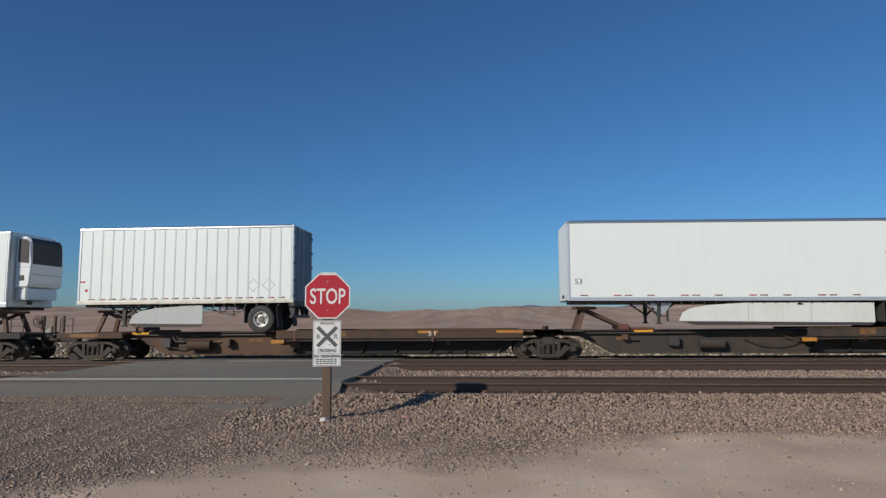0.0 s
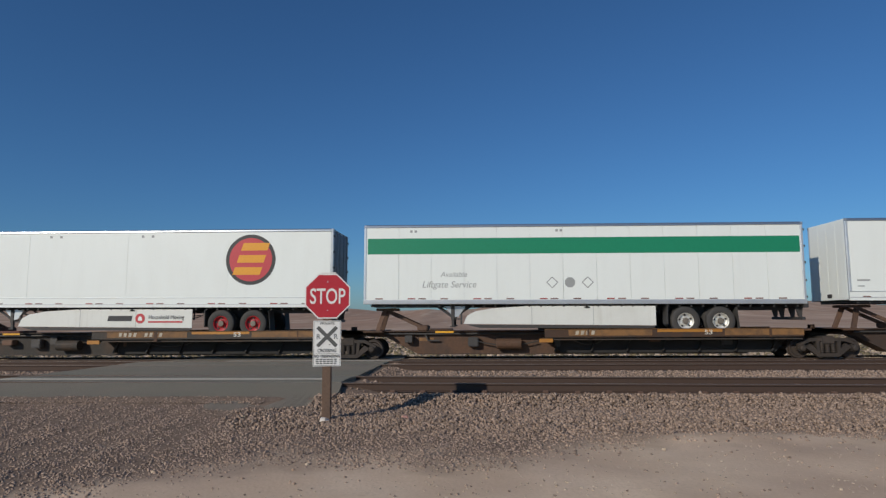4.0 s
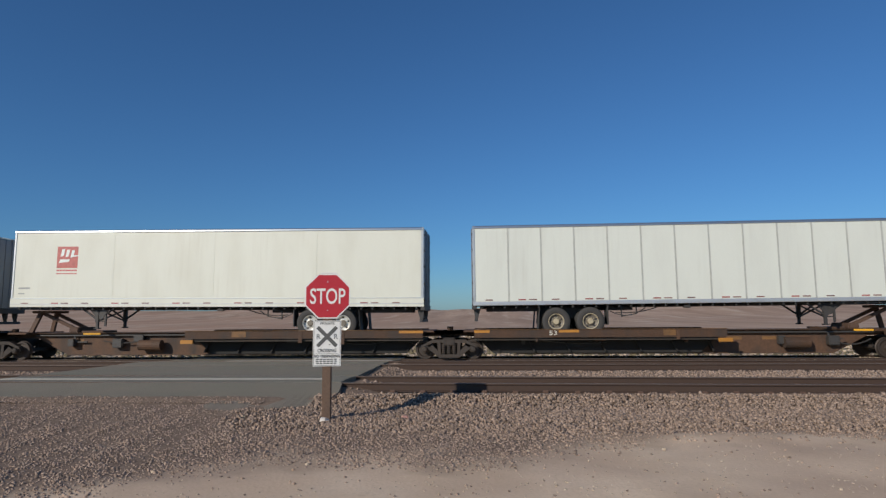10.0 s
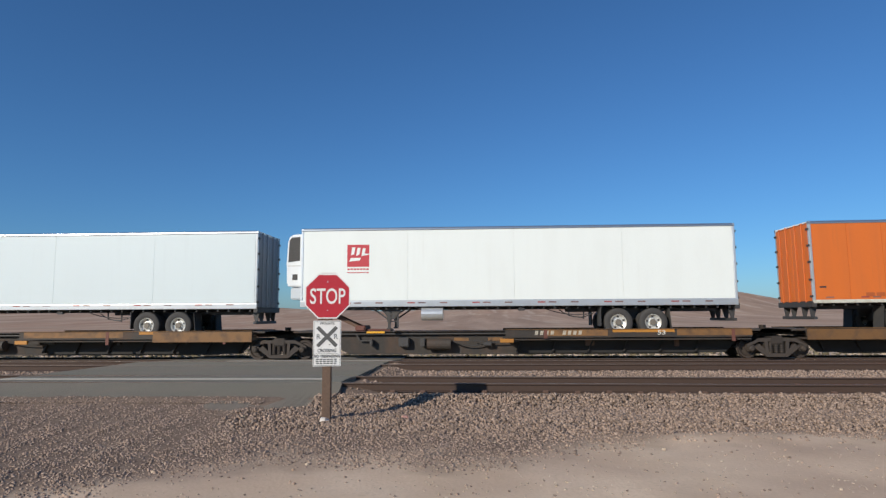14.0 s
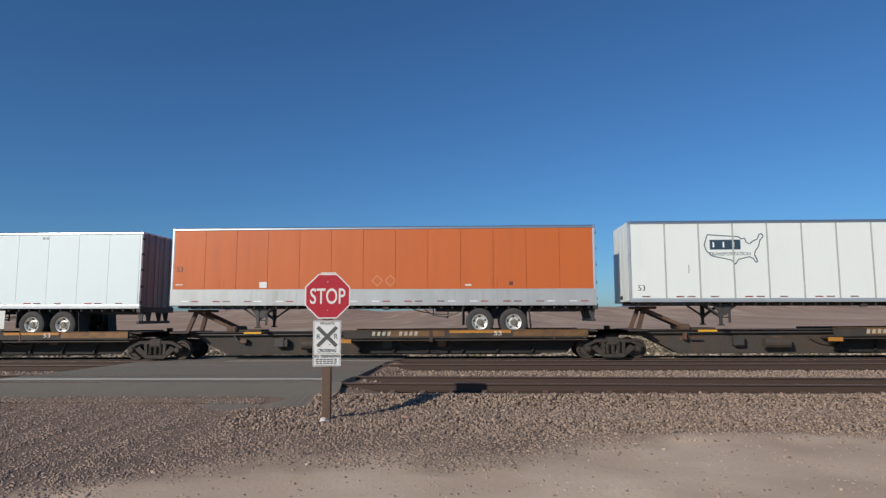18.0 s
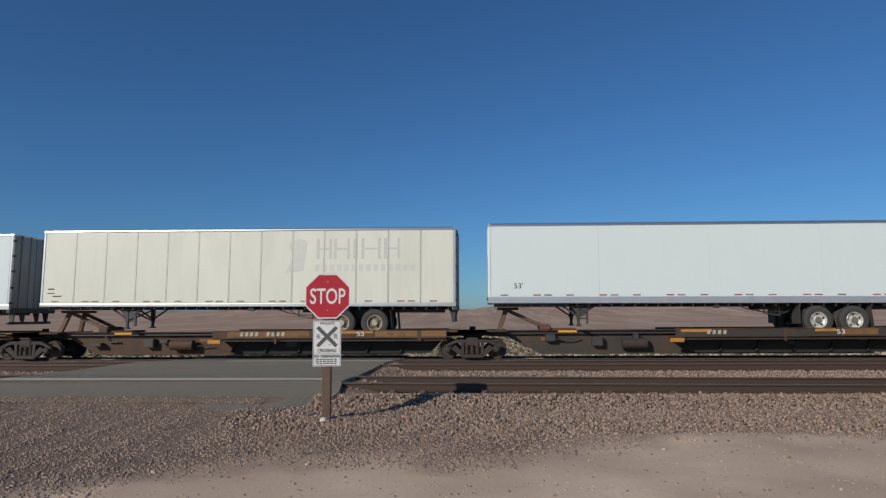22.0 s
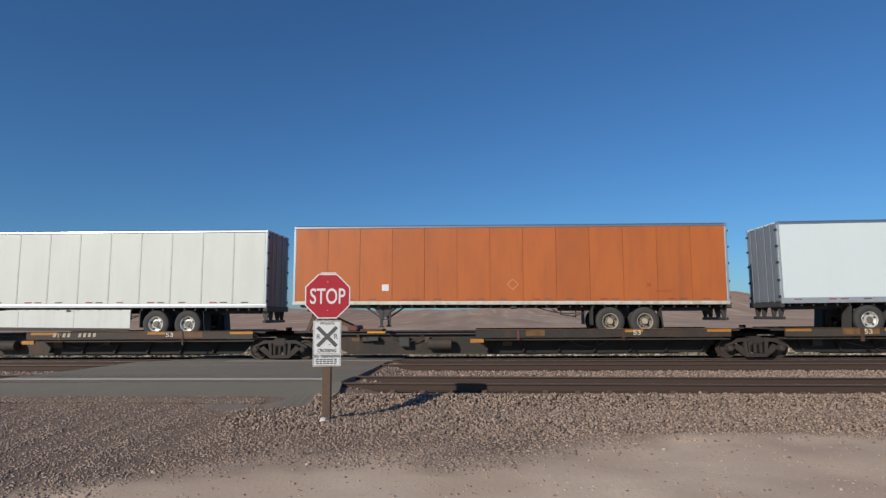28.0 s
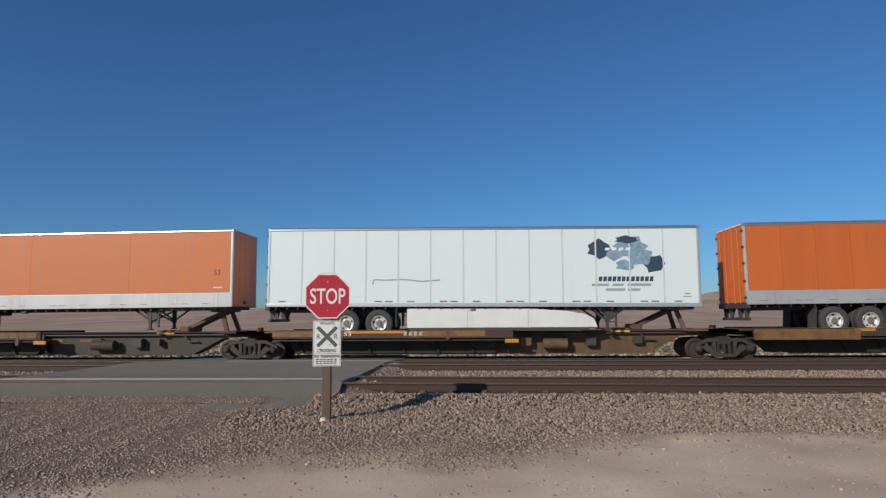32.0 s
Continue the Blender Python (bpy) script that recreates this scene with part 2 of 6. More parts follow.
CONCRETE = surface("pale_concrete", (0.34, 0.32, 0.285), 0.8, stain=0.5, stain_color=(0.3, 0.27, 0.23), stain_scale=3.0, bump=0.2)
PANEL_GREY = surface("crossing_panel", (0.188, 0.172, 0.132), 0.85, stain=0.5, stain_color=(0.17, 0.15, 0.13), stain_scale=1.0, amount=0.15, grain=60, bump=0.3)
STONE = surface("ballast_stone", (0.295, 0.212, 0.158), 0.9, amount=0.2, grain=25)


def vary_islands(m, low, high):
    """Lets each loose piece of a joined mesh take its own shade."""
    nt = m.node_tree
    p = nt.nodes["Principled BSDF"]
    old = p.inputs["Base Color"].links[0].from_socket
    geo, mr, vm = nt.nodes.new("ShaderNodeNewGeometry"), nt.nodes.new("ShaderNodeMapRange"), nt.nodes.new("ShaderNodeVectorMath")
    vm.operation = "SCALE"
    mr.inputs["To Min"].default_value, mr.inputs["To Max"].default_value = low, high
    nt.links.new(geo.outputs["Random Per Island"], mr.inputs["Value"])
    nt.links.new(old, vm.inputs[0])
    nt.links.new(mr.outputs[0], vm.inputs["Scale"])
    nt.links.new(vm.outputs["Vector"], p.inputs["Base Color"])


vary_islands(STONE, 0.55, 1.5)
FINE_STONE = surface("fine_gravel_stone", (0.300, 0.216, 0.163), 0.9, amount=0.2, grain=25)
vary_islands(FINE_STONE, 0.6, 1.5)
DESERT_STONE = surface("desert_stone", (0.47, 0.37, 0.27), 0.95, amount=0.2)
vary_islands(DESERT_STONE, 0.6, 1.25)
DUSTY_STONE = surface("dusty_stone", (0.46, 0.37, 0.27), 0.95, amount=0.15)
vary_islands(DUSTY_STONE, 0.75, 1.2)
BRUSH = surface("dry_brush", (0.16, 0.13, 0.075), 0.95, amount=0.3)
vary_islands(BRUSH, 0.6, 1.4)


def ground_material():
    m = bpy.data.materials.new("desert_ground")
    m.use_nodes = True
    n, l = m.node_tree.nodes, m.node_tree.links
    p = n["Principled BSDF"]
    p.inputs["Roughness"].default_value = 0.95
    p.inputs["Specular IOR Level"].default_value = 0.15
    tc = n.new("ShaderNodeTexCoord")

    deep = n.new("ShaderNodeMapping")
    deep.inputs["Scale"].default_value = (1.0, 0.10, 1.0)
    l.new(tc.outputs["Object"], deep.inputs["Vector"])

    def tex(scale, detail=6.0, kind="ShaderNodeTexNoise", drawn=False):
        t = n.new(kind)
        t.inputs["Scale"].default_value = scale
        if kind == "ShaderNodeTexNoise":
            t.inputs["Detail"].default_value = detail
        l.new(deep.outputs[0] if drawn else tc.outputs["Object"], t.inputs["Vector"])
        return t

    def ramp(src, lo, hi, a=0.0, b=1.0):
        r = n.new("ShaderNodeMapRange")
        for k, v in (("From Min", lo), ("From Max", hi), ("To Min", a), ("To Max", b)):
            r.inputs[k].default_value = v
        l.new(src, r.inputs["Value"])
        return r.outputs[0]

    def mix(f, a, b):
        x = n.new("ShaderNodeMix")
        x.data_type = "RGBA"
        l.new(f, x.inputs["Factor"])
        for s, v in (("A", a), ("B", b)):
            if isinstance(v, tuple):
                x.inputs[s].default_value = (*v, 1)
            else:
                l.new(v, x.inputs[s])
        return x.outputs["Result"]

    def math_node(op, a, b):
        x = n.new("ShaderNodeMath")
        x.operation = op
        for i, v in enumerate((a, b)):
            if isinstance(v, float):
                x.inputs[i].default_value = v
            else:
                l.new(v, x.inputs[i])
        return x.outputs[0]

    sep = n.new("ShaderNodeSeparateXYZ")
    l.new(tc.outputs["Object"], sep.inputs[0])
    # tan dirt
    dirt = mix(ramp(tex(0.8).outputs["Fac"], 0.35, 0.65), (0.63, 0.465, 0.325), (0.73, 0.56, 0.405))
    dirt = mix(ramp(tex(0.35, 8.0).outputs["Fac"], 0.42, 0.62, 0.0, 0.55), dirt, (0.48, 0.34, 0.25))
    dirt = mix(ramp(tex(22.0).outputs["Fac"], 0.5, 0.75, 0.0, 0.5), dirt, (0.52, 0.40, 0.27))
    # gravel bed
    vor = tex(24.0, kind="ShaderNodeTexVoronoi")
    gravel = mix(ramp(vor.outputs["Color"], 0.2, 0.9), (0.138, 0.097, 0.073), (0.245, 0.176, 0.132))
    gravel = mix(ramp(tex(1.3).outputs["Fac"], 0.4, 0.7, 0.0, 0.5), gravel, (0.25, 0.180, 0.128))
    # near boundary of the gravel: bends toward the viewer on the road side, back toward the track on the other
    sx = n.new("ShaderNodeMapRange")
    sx.interpolation_type = "SMOOTHSTEP"
    for k, v in (("From Min", 0.0), ("From Max", 2.75), ("To Min", 0.0), ("To Max", 1.6)):
        sx.inputs[k].default_value = v
    l.new(sep.outputs["X"], sx.inputs["Value"])
    slope = math_node("ADD", math_node("MULTIPLY", sep.outputs["X"], 0.95), 10.15)
    bend = math_node("ADD", math_node("MINIMUM", slope, 7.65), sx.outputs[0])
    line = math_node("SUBTRACT", sep.outputs["Y"], bend)
    wob = math_node("MULTIPLY", math_node("SUBTRACT", tex(0.9, 8.0).outputs["Fac"], 0.5), 3.0)
    mask = ramp(math_node("ADD", line, wob), -0.5, 1.2, 0.0, 0.95)
    near = mix(mask, dirt, gravel)
    # far desert
    far = mix(ramp(tex(0.05, drawn=True).outputs["Fac"], 0.35, 0.65), (0.37, 0.245, 0.17), (0.52, 0.36, 0.255))
    far = mix(ramp(tex(0.5, 10.0, drawn=True).outputs["Fac"], 0.50, 0.70, 0.0, 0.3), far, (0.25, 0.17, 0.115))
    far = mix(ramp(tex(0.012, drawn=True).outputs["Fac"], 0.5, 0.62, 0.0, 0.5), far, (0.40, 0.23, 0.15))
    far = mix(ramp(tex(0.12, 9.0, drawn=True).outputs["Fac"], 0.55, 0.66, 0.0, 0.6), far, (0.60, 0.47, 0.35))
    pale = mix(ramp(tex(1.6).outputs["Fac"], 0.4, 0.65), (0.50, 0.41, 0.30), (0.40, 0.315, 0.23))
    far = mix(ramp(sep.outputs["Y"], 30.0, 62.0), pale, far)
    col = mix(ramp(sep.outputs["Y"], 21.2, 22.4), near, far)
    l.new(col, p.inputs["Base Color"])
    bp = n.new("ShaderNodeBump")
    bp.inputs["Strength"].default_value, bp.inputs["Distance"].default_value = 0.16, 0.02
    hgt = math_node("ADD", tex(18.0, 8.0).outputs["Fac"], math_node("MULTIPLY", vor.outputs["Distance"], 0.6))
    l.new(hgt, bp.inputs["Height"])
    l.new(bp.outputs[0], p.inputs["Normal"])
    return m


GROUND = ground_material()


# ---------------------------------------------------------------- mesh helpers
def quads(bm, vs, faces):
    v = [bm.verts.new(c) for c in vs]
    for f in faces:
        bm.faces.new([v[i] for i in f])


BOXF = ((0, 3, 2, 1), (4, 5, 6, 7), (0, 1, 5, 4), (1, 2, 6, 5), (2, 3, 7, 6), (3, 0, 4, 7))


def box(bm, x0, x1, y0, y1, z0, z1):
    x0, x1 = min(x0, x1), max(x0, x1)
    y0, y1 = min(y0, y1), max(y0, y1)
    quads(bm, [(x0, y0, z0), (x1, y0, z0), (x1, y1, z0), (x0, y1, z0), (x0, y0, z1), (x1, y0, z1), (x1, y1, z1), (x0, y1, z1)], BOXF)


def rbox(bm, x0, x1, y0, y1, z0, z1, r=0.01):
    """A box with bevelled edges."""
    b2 = bmesh.new()
    box(b2, x0, x1, y0, y1, z0, z1)
    bmesh.ops.bevel(b2, geom=b2.edges[:], offset=r, segments=2, affect="EDGES", clamp_overlap=True)
    me = bpy.data.meshes.new("tmp")
    b2.to_mesh(me)
    b2.free()
    bm.from_mesh(me)
    bpy.data.meshes.remove(me)


def prism(bm, pts, y0, y1):
    """A polygon in x, z drawn out from y0 to y1."""
    area = sum(a[0] * b[1] - b[0] * a[1] for a, b in zip(pts, pts[1:] + pts[:1]))
    pts = pts if area > 0 else pts[::-1]
    y0, y1 = min(y0, y1), max(y0, y1)
    k = len(pts)
    a = [bm.verts.new((x, y0, z)) for x, z in pts]
    b = [bm.verts.new((x, y1, z)) for x, z in pts]
    bm.faces.new(a)
    bm.faces.new(b[::-1])
    for i in range(k):
        j = (i + 1) % k
        bm.faces.new((a[j], a[i], b[i], b[j]))


def rod(bm, p, q, r, seg=8):
    p, q = Vector(p), Vector(q)
    d = (q - p).normalized()
    s = d.orthogonal().normalized()
    t = d.cross(s)
    rings = [[bm.verts.new(c + r * (math.cos(a) * s + math.sin(a) * t)) for a in (2 * math.pi * i / seg for i in range(seg))] for c in (p, q)]
    bm.faces.new(rings[0][::-1])
    bm.faces.new(rings[1])
    for i in range(seg):
        j = (i + 1) % seg
        bm.faces.new((rings[0][i], rings[0][j], rings[1][j], rings[1][i]))


def beam(bm, p, q, w, h):
    """A rectangular bar from p to q: w across (in y), h in the plane of the bar."""
    p, q = Vector(p), Vector(q)
    d = (q - p).normalized()
    side = Vector((0, 1, 0)) if abs(d.y) < 0.9 else Vector((1, 0, 0))
    up = d.cross(side).normalized()
    side = up.cross(d).normalized()
    vs = []
    for c in (p, q):
        for a, b in ((-1, -1), (1, -1), (1, 1), (-1, 1)):
            vs.append(c + side * a * w / 2 + up * b * h / 2)
    quads(bm, vs, ((0, 3, 2, 1), (4, 5, 6, 7), (0, 1, 5, 4), (1, 2, 6, 5), (2, 3, 7, 6), (3, 0, 4, 7)))


def lathe(bm, profile, seg=28, axis_y=True):
    """Turns (radius, along) round the y axis."""
    rings = []
    for r, a in profile:
        if r < 1e-5:
            rings.append([bm.verts.new((0, a, 0))])
        else:
            rings.append([bm.verts.new((r * math.cos(2 * math.pi * i / seg), a, r * math.sin(2 * math.pi * i / seg))) for i in range(seg)])
    for A, B in zip(rings, rings[1:]):
        for i in range(seg):
            j = (i + 1) % seg
            if len(A) == 1 and len(B) == 1:
                continue
            if len(A) == 1:
                bm.faces.new((A[0], B[i], B[j]))
            elif len(B) == 1:
                bm.faces.new((A[i], A[j], B[0]))
            else:
                bm.faces.new((A[i], A[j], B[j], B[i]))


MESHES = {}


def mesh_of(bm, name, material):
    bmesh.ops.recalc_face_normals(bm, faces=bm.faces[:])
    me = bpy.data.meshes.new(name)
    bm.to_mesh(me)
    bm.free()
    me.materials.append(material)
    return me


def part(name, bm, material, parent, label="", at=(0, 0, 0)):
    ob = new(name, mesh_of(bm, name, material))
    ob.parent = parent
    ob.location = at
    if label:
        tagged(ob, label)
    return ob


def shared(key, name, make, material, parent, at=(0, 0, 0), label="", turn=None, smooth=False):
    """A part whose mesh is made once for each key and material."""
    k = (key, material.name)
    if k not in MESHES:
        bm = bmesh.new()
        make(bm)
        MESHES[k] = mesh_of(bm, name, material)
        if smooth:
            smooth_by_angle(MESHES[k])
    ob = new(name, MESHES[k])
    ob.parent = parent
    ob.location = at
    if turn:
        ob.rotation_euler = turn
    if label:
        tagged(ob, label)
    return ob


def smooth_by_angle(me, limit=0.6):
    bm = bmesh.new()
    bm.from_mesh(me)
    for f in bm.faces:
        f.smooth = True
    for e in bm.edges:
        e.smooth = len(e.link_faces) == 2 and e.calc_face_angle(0) < limit
    bm.to_mesh(me)
    bm.free()


def lettering(text, height, parent, material, at, name="lettering", slant=0.0, depth=0.003, stretch=1.0, align="LEFT", bold=0.0):
    """Text that stands in the x, z plane and faces -y; height is that of a capital."""
    c = bpy.data.curves.new("text", "FONT")
    c.body, c.size, c.extrude, c.shear, c.align_x = text, height / 0.69, depth / 2, slant, align
    c.resolution_u = 4
    c.offset = bold
    tmp = new("text", c)
    me = bpy.data.meshes.new_from_object(tmp)
    bpy.data.objects.remove(tmp)
    bpy.data.curves.remove(c)
    me.transform(Matrix(((stretch, 0, 0, 0), (0, 0, -1, 0), (0, 1, 0, 0), (0, 0, 0, 1))))
    me.materials.clear()
    me.materials.append(material)
    ob = new(name, me)
    ob.parent, ob.location = parent, at
    return ob


def hull_of(pts, name, material, parent, at, depth=0.004, label=""):
    bm = bmesh.new()
    prism(bm, pts, -depth, 0)
    return part(name, bm, material, parent, label, at)


def ring_points(rx, rz, k=28, a0=0.0):
    return [(rx * math.cos(a0 + 2 * math.pi * i / k), rz * math.sin(a0 + 2 * math.pi * i / k)) for i in range(k)]


def bars(spec, parent, material, at, name="lettering_bar", slant=0.0):
    """Plain bars that stand for writing: (x, z, width, height) each."""
    for x, z, w, h in spec:
        shared(("bar", round(w, 3), round(h, 3), slant), name,
               lambda bm, w=w, h=h: prism(bm, [(0, 0), (w, 0), (w + slant * h, h), (slant * h, h)], -0.003, 0), material, parent, (at[0] + x, at[1], at[2] + z))


def bar_row(n, w, gap, h):
    return [(i * (w + gap), 0.0, w, h) for i in range(n)]


# ---------------------------------------------------------------- ground
def fbm(x, y, scale, octaves=4):
    v, a = 0.0, 1.0
    for o in range(octaves):
        v += a * noise.noise((x * scale, y * scale, 7.3 * o))
        scale, a = scale * 2.1, a * 0.5
    return v


def ramp01(v, a, b):
    t = min(1.0, max(0.0, (v - a) / (b - a)))
    return t * t * (3 - 2 * t)


TRACKS = ((14.32, 0.17), (19.72, 0.16), (24.50, 0.0))   # centre line, height of the rail top
ROAD_X = (-11.4, -3.0)
PLAIN = -1.25               # level of the desert behind the railway bank


def bed(y):
    """Height of the ballast surface across the three tracks."""
    if y < 17.0:
        return -0.035
    if y < 22.2:
        return -0.045
    return -0.045 - 0.03 * ramp01(y, 22.0, 23.2)


def hills(x, y):
    r = math.hypot(x, y)
    if y < 60 or r < 200:
        return 0.0
    a = math.degrees(math.atan2(x, y))
    h = 0.0
    # long low rise along the skyline, then the cone-shaped hill
    h += 13.8 * ramp01(r, 250, 1000) * (1 + 0.16 * math.sin(a * 0.31 + 0.5) + 0.10 * math.sin(a * 0.9) + 0.05 * math.sin(a * 2.3))
    h += 3.2 * math.exp(-((a - 12.0) / 6.0) ** 2) * ramp01(r, 300, 900)
    h += 17.0 * math.exp(-((a - 20.6) / 3.0) ** 2) * ramp01(r, 400, 760)
    h += 5.0 * math.exp(-((a - 25.5) / 3.5) ** 2) * ramp01(r, 400, 760)
    h += 4.0 * math.exp(-((a + 36.0) / 2.5) ** 2) * ramp01(r, 500, 900)
    h += 1.6 * fbm(x, y, 0.012) * ramp01(r, 250, 700)
    return h * (1 - 0.5 * ramp01(r, 1200, 3500))


def ruts(x, y):
    """Parallel wheel ruts that lead to the crossing."""
    v = x + 0.11 * y + 0.10 * math.sin(0.8 * y)
    return 0.45 * math.sin(7.6 * v) + 0.35 * math.sin(2.9 * v + 1.0) + 0.35 * math.sin(17.0 * v + 0.6 * math.sin(y))


def height(x, y):
    near = -0.17 + 0.02 * fbm(x, y, 0.5, 3)
    mound = 0.06 * math.exp(-((x - 3.8) / 1.5) ** 2 - ((y - 9.4) / 0.28) ** 2)
    mound += 0.03 * math.exp(-((y - 10.4) / 0.9) ** 2) * ramp01(x, -4.5, -1.5)
    road = ramp01(x, -13.5, -10.5) * (1 - ramp01(x, -4.6, -2.6))
    shoulder = ramp01(y, 11.65, 12.6)
    z = near + mound + (bed(y) - near - mound) * shoulder + 0.05 * math.exp(-((y - 12.58) / 0.2) ** 2) * (1 - road)
    z += 0.10 * road * ramp01(y, 8.5, 12.2) * (1 - ramp01(y, 12.2, 12.9))
    side = ramp01(x, -12.6, -11.5) * (1 - ramp01(x, -2.9, -1.9)) * ramp01(y, 12.7, 13.6) * (1 - ramp01(y, 21.0, 21.9))
    z += (0.10 - z) * side
    if y > 25.8:       # the bank falls away behind the train
        z = bed(25.7) + (PLAIN - bed(25.7)) * ramp01(y, 25.8, 29.5)
        z += 0.08 * fbm(x, y, 0.15) * ramp01(y, 28, 36) + 0.25 * fbm(x, y, 0.02) * ramp01(y, 40, 90)
        z += hills(x, y)
    elif y < 13:
        z += 0.012 * fbm(x, y, 2.0, 3) * (1 - ramp01(y, 12.0, 13.0))
        z += 0.013 * ruts(x, y) * (1 - ramp01(x, -5.5, -3.0)) * ramp01(y, 5, 7) * (1 - ramp01(y, 11, 12.5))
    return z


def build_ground():
    def grow(start, step, rate, end):
        out, v = [], start
        while v < end:
            v += step
            step *= rate
            out.append(min(v, end))
        return out

    xs = list(np.arange(-15, 20.01, 0.16))
    left = [-(v) for v in grow(15, 0.3, 1.13, 4200)]
    xs = left[::-1] + xs + grow(20, 0.3, 1.13, 4200)
    ys = [-v for v in grow(-3.0, 0.5, 1.25, 300)][::-1] + list(np.arange(3.0, 13.2, 0.16)) + list(np.arange(13.3, 36, 0.35))
    ys = sorted(set(round(v, 3) for v in ys)) + grow(36, 0.5, 1.055, 4500)
    W = len(xs)
    verts = [(x, y, height(x, y)) for y in ys for x in xs]
    faces = [(j * W + i, j * W + i + 1, (j + 1) * W + i + 1, (j + 1) * W + i) for j in range(len(ys) - 1) for i in range(W - 1)]
    me = bpy.data.meshes.new("ground")
    me.from_pydata(verts, [], faces)
    me.polygons.foreach_set("use_smooth", [True] * len(faces))
    me.materials.append(GROUND)
    return tagged(new("ground", me), "tan desert dirt and purple-grey gravel reaching low brown hills", "ground", kind="structure")


ground = build_ground()


def stones(name, count, place, sizes, material, label, category, seed):
    """Many loose stones in one mesh: bent cubes with uneven corners, half sunk in the ground."""
    rng = np.random.default_rng(seed)
    base = np.array([(-1, -1, -1), (1, -1, -1), (1, 1, -1), (-1, 1, -1), (-1, -1, 1), (1, -1, 1), (1, 1, 1), (-1, 1, 1)], float)
    pts = place(rng, count)
    k = len(pts)
    v = base[None] * rng.uniform(0.45, 1.0, (k, 8, 3))
    v[:, 4:, :2] *= rng.uniform(0.4, 0.95, (k, 1, 2))
    v *= rng.uniform(*sizes, (k, 1, 1)) * rng.uniform(0.7, 1.3, (k, 1, 3)) * np.array([1, 1, 0.75])
    a, b = rng.uniform(0, 6.28, k), rng.uniform(-0.7, 0.7, k)
    ca, sa, cb, sb = np.cos(a), np.sin(a), np.cos(b), np.sin(b)
    x, y, z = v[..., 0].copy(), v[..., 1].copy(), v[..., 2].copy()
    x, z = x * cb[:, None] + z * sb[:, None], -x * sb[:, None] + z * cb[:, None]
    x, y = x * ca[:, None] - y * sa[:, None], x * sa[:, None] + y * ca[:, None]
    v = np.stack([x, y, z], -1) + pts[:, None, :]
    f = np.array(BOXF)
    faces = (f[None] + 8 * np.arange(k)[:, None, None]).reshape(-1)
    me = bpy.data.meshes.new(name)
    me.vertices.add(8 * k)
    me.vertices.foreach_set("co", v.reshape(-1))
    me.loops.add(24 * k)
    me.loops.foreach_set("vertex_index", faces)
    me.polygons.add(6 * k)
    me.polygons.foreach_set("loop_start", np.arange(0, 24 * k, 4))
    me.update(calc_edges=True)
    me.validate()
    me.materials.append(material)
    return tagged(new(name, me), label, category, kind="stuff")


def on_ground(x, y, lift=0.0):
    return np.array([(a, b, height(a, b) + lift) for a, b in zip(x, y)])


def gravel_edge(x):
    """Where the gravel gives way to dirt, seen along y."""
    t = np.clip(x / 2.75, 0, 1)
    return np.minimum(0.95 * x + 10.15, 7.65) + 1.6 * t * t * (3 - 2 * t)


def place_shoulder(rng, count):
    x = rng.uniform(-4.6, 14.5, count)
    y = rng.uniform(8.2, 12.85, count)
    edge = 9.75 + 0.25 * np.clip((x - 1.0) / 3.0, 0, 1) + np.array([0.5 * fbm(a, b, 0.7, 3) for a, b in zip(x, y)])
    keep = rng.uniform(0, 1, count) < np.clip((y - edge) / 0.7 + 0.4, 0.03, 1)
    keep &= rng.uniform(0, 1, count) < np.clip((x + 4.4) / 1.2, 0.0, 1.0)
    keep &= (y > gravel_edge(x) - 0.2) & ~((x < -3.3) & (y > 11.2 + 0.5 * (x + 4.6)))
    pts = on_ground(x[keep], y[keep], 0.004)
    pts[:, 2] += rng.uniform(0, 0.04, len(pts)) * np.clip((pts[:, 1] - 9.6) / 0.8, 0, 1)
    return pts


def place_gravel(rng, count):
    x = rng.uniform(-11, 7, count)
    y = rng.uniform(5.2, 12.75, count)
    keep = y < np.where(x > -4.2, 10.4, 12.75 - 0.75 * rng.uniform(0, 1, count) ** 0.5)
    x, y = x[keep], y[keep]
    edge = gravel_edge(x) + np.array([0.8 * fbm(a, b, 0.6, 3) for a, b in zip(x, y)])
    keep = rng.uniform(0, 1, len(x)) < np.clip((y - edge) / 1.1 + 0.28, 0.02, 0.92) * np.where(x < -4.2, [0.42 + 0.58 * ramp01(ruts(a, b), -0.6, 0.5) for a, b in zip(x, y)], 1.0)
    pts = on_ground(x[keep], y[keep], 0.0)
    slab = -0.025 + 0.16 * np.clip((pts[:, 1] - 12.2) / 1.33, 0, 1)
    over = (pts[:, 1] > 11.9) & (pts[:, 0] > ROAD_X[0]) & (pts[:, 0] < -4.2)
    pts[over, 2] = np.maximum(pts[over, 2], slab[over])
    return pts


def place_between(rng, count):
    x = rng.uniform(-17, 21, count)
    y = rng.uniform(12.95, 21.9, count)
    keep = (y < 21.9) & ~((x > ROAD_X[0] - 0.1) & (x < ROAD_X[1] + 0.2))
    for c, top in TRACKS:
        keep &= np.abs(np.abs(y - c) - 0.72) > 0.10
    keep &= (y > 13.6) | (y < 13.08) | (rng.uniform(0, 1, count) > 0.8)
    return on_ground(x[keep], y[keep], 0.006)


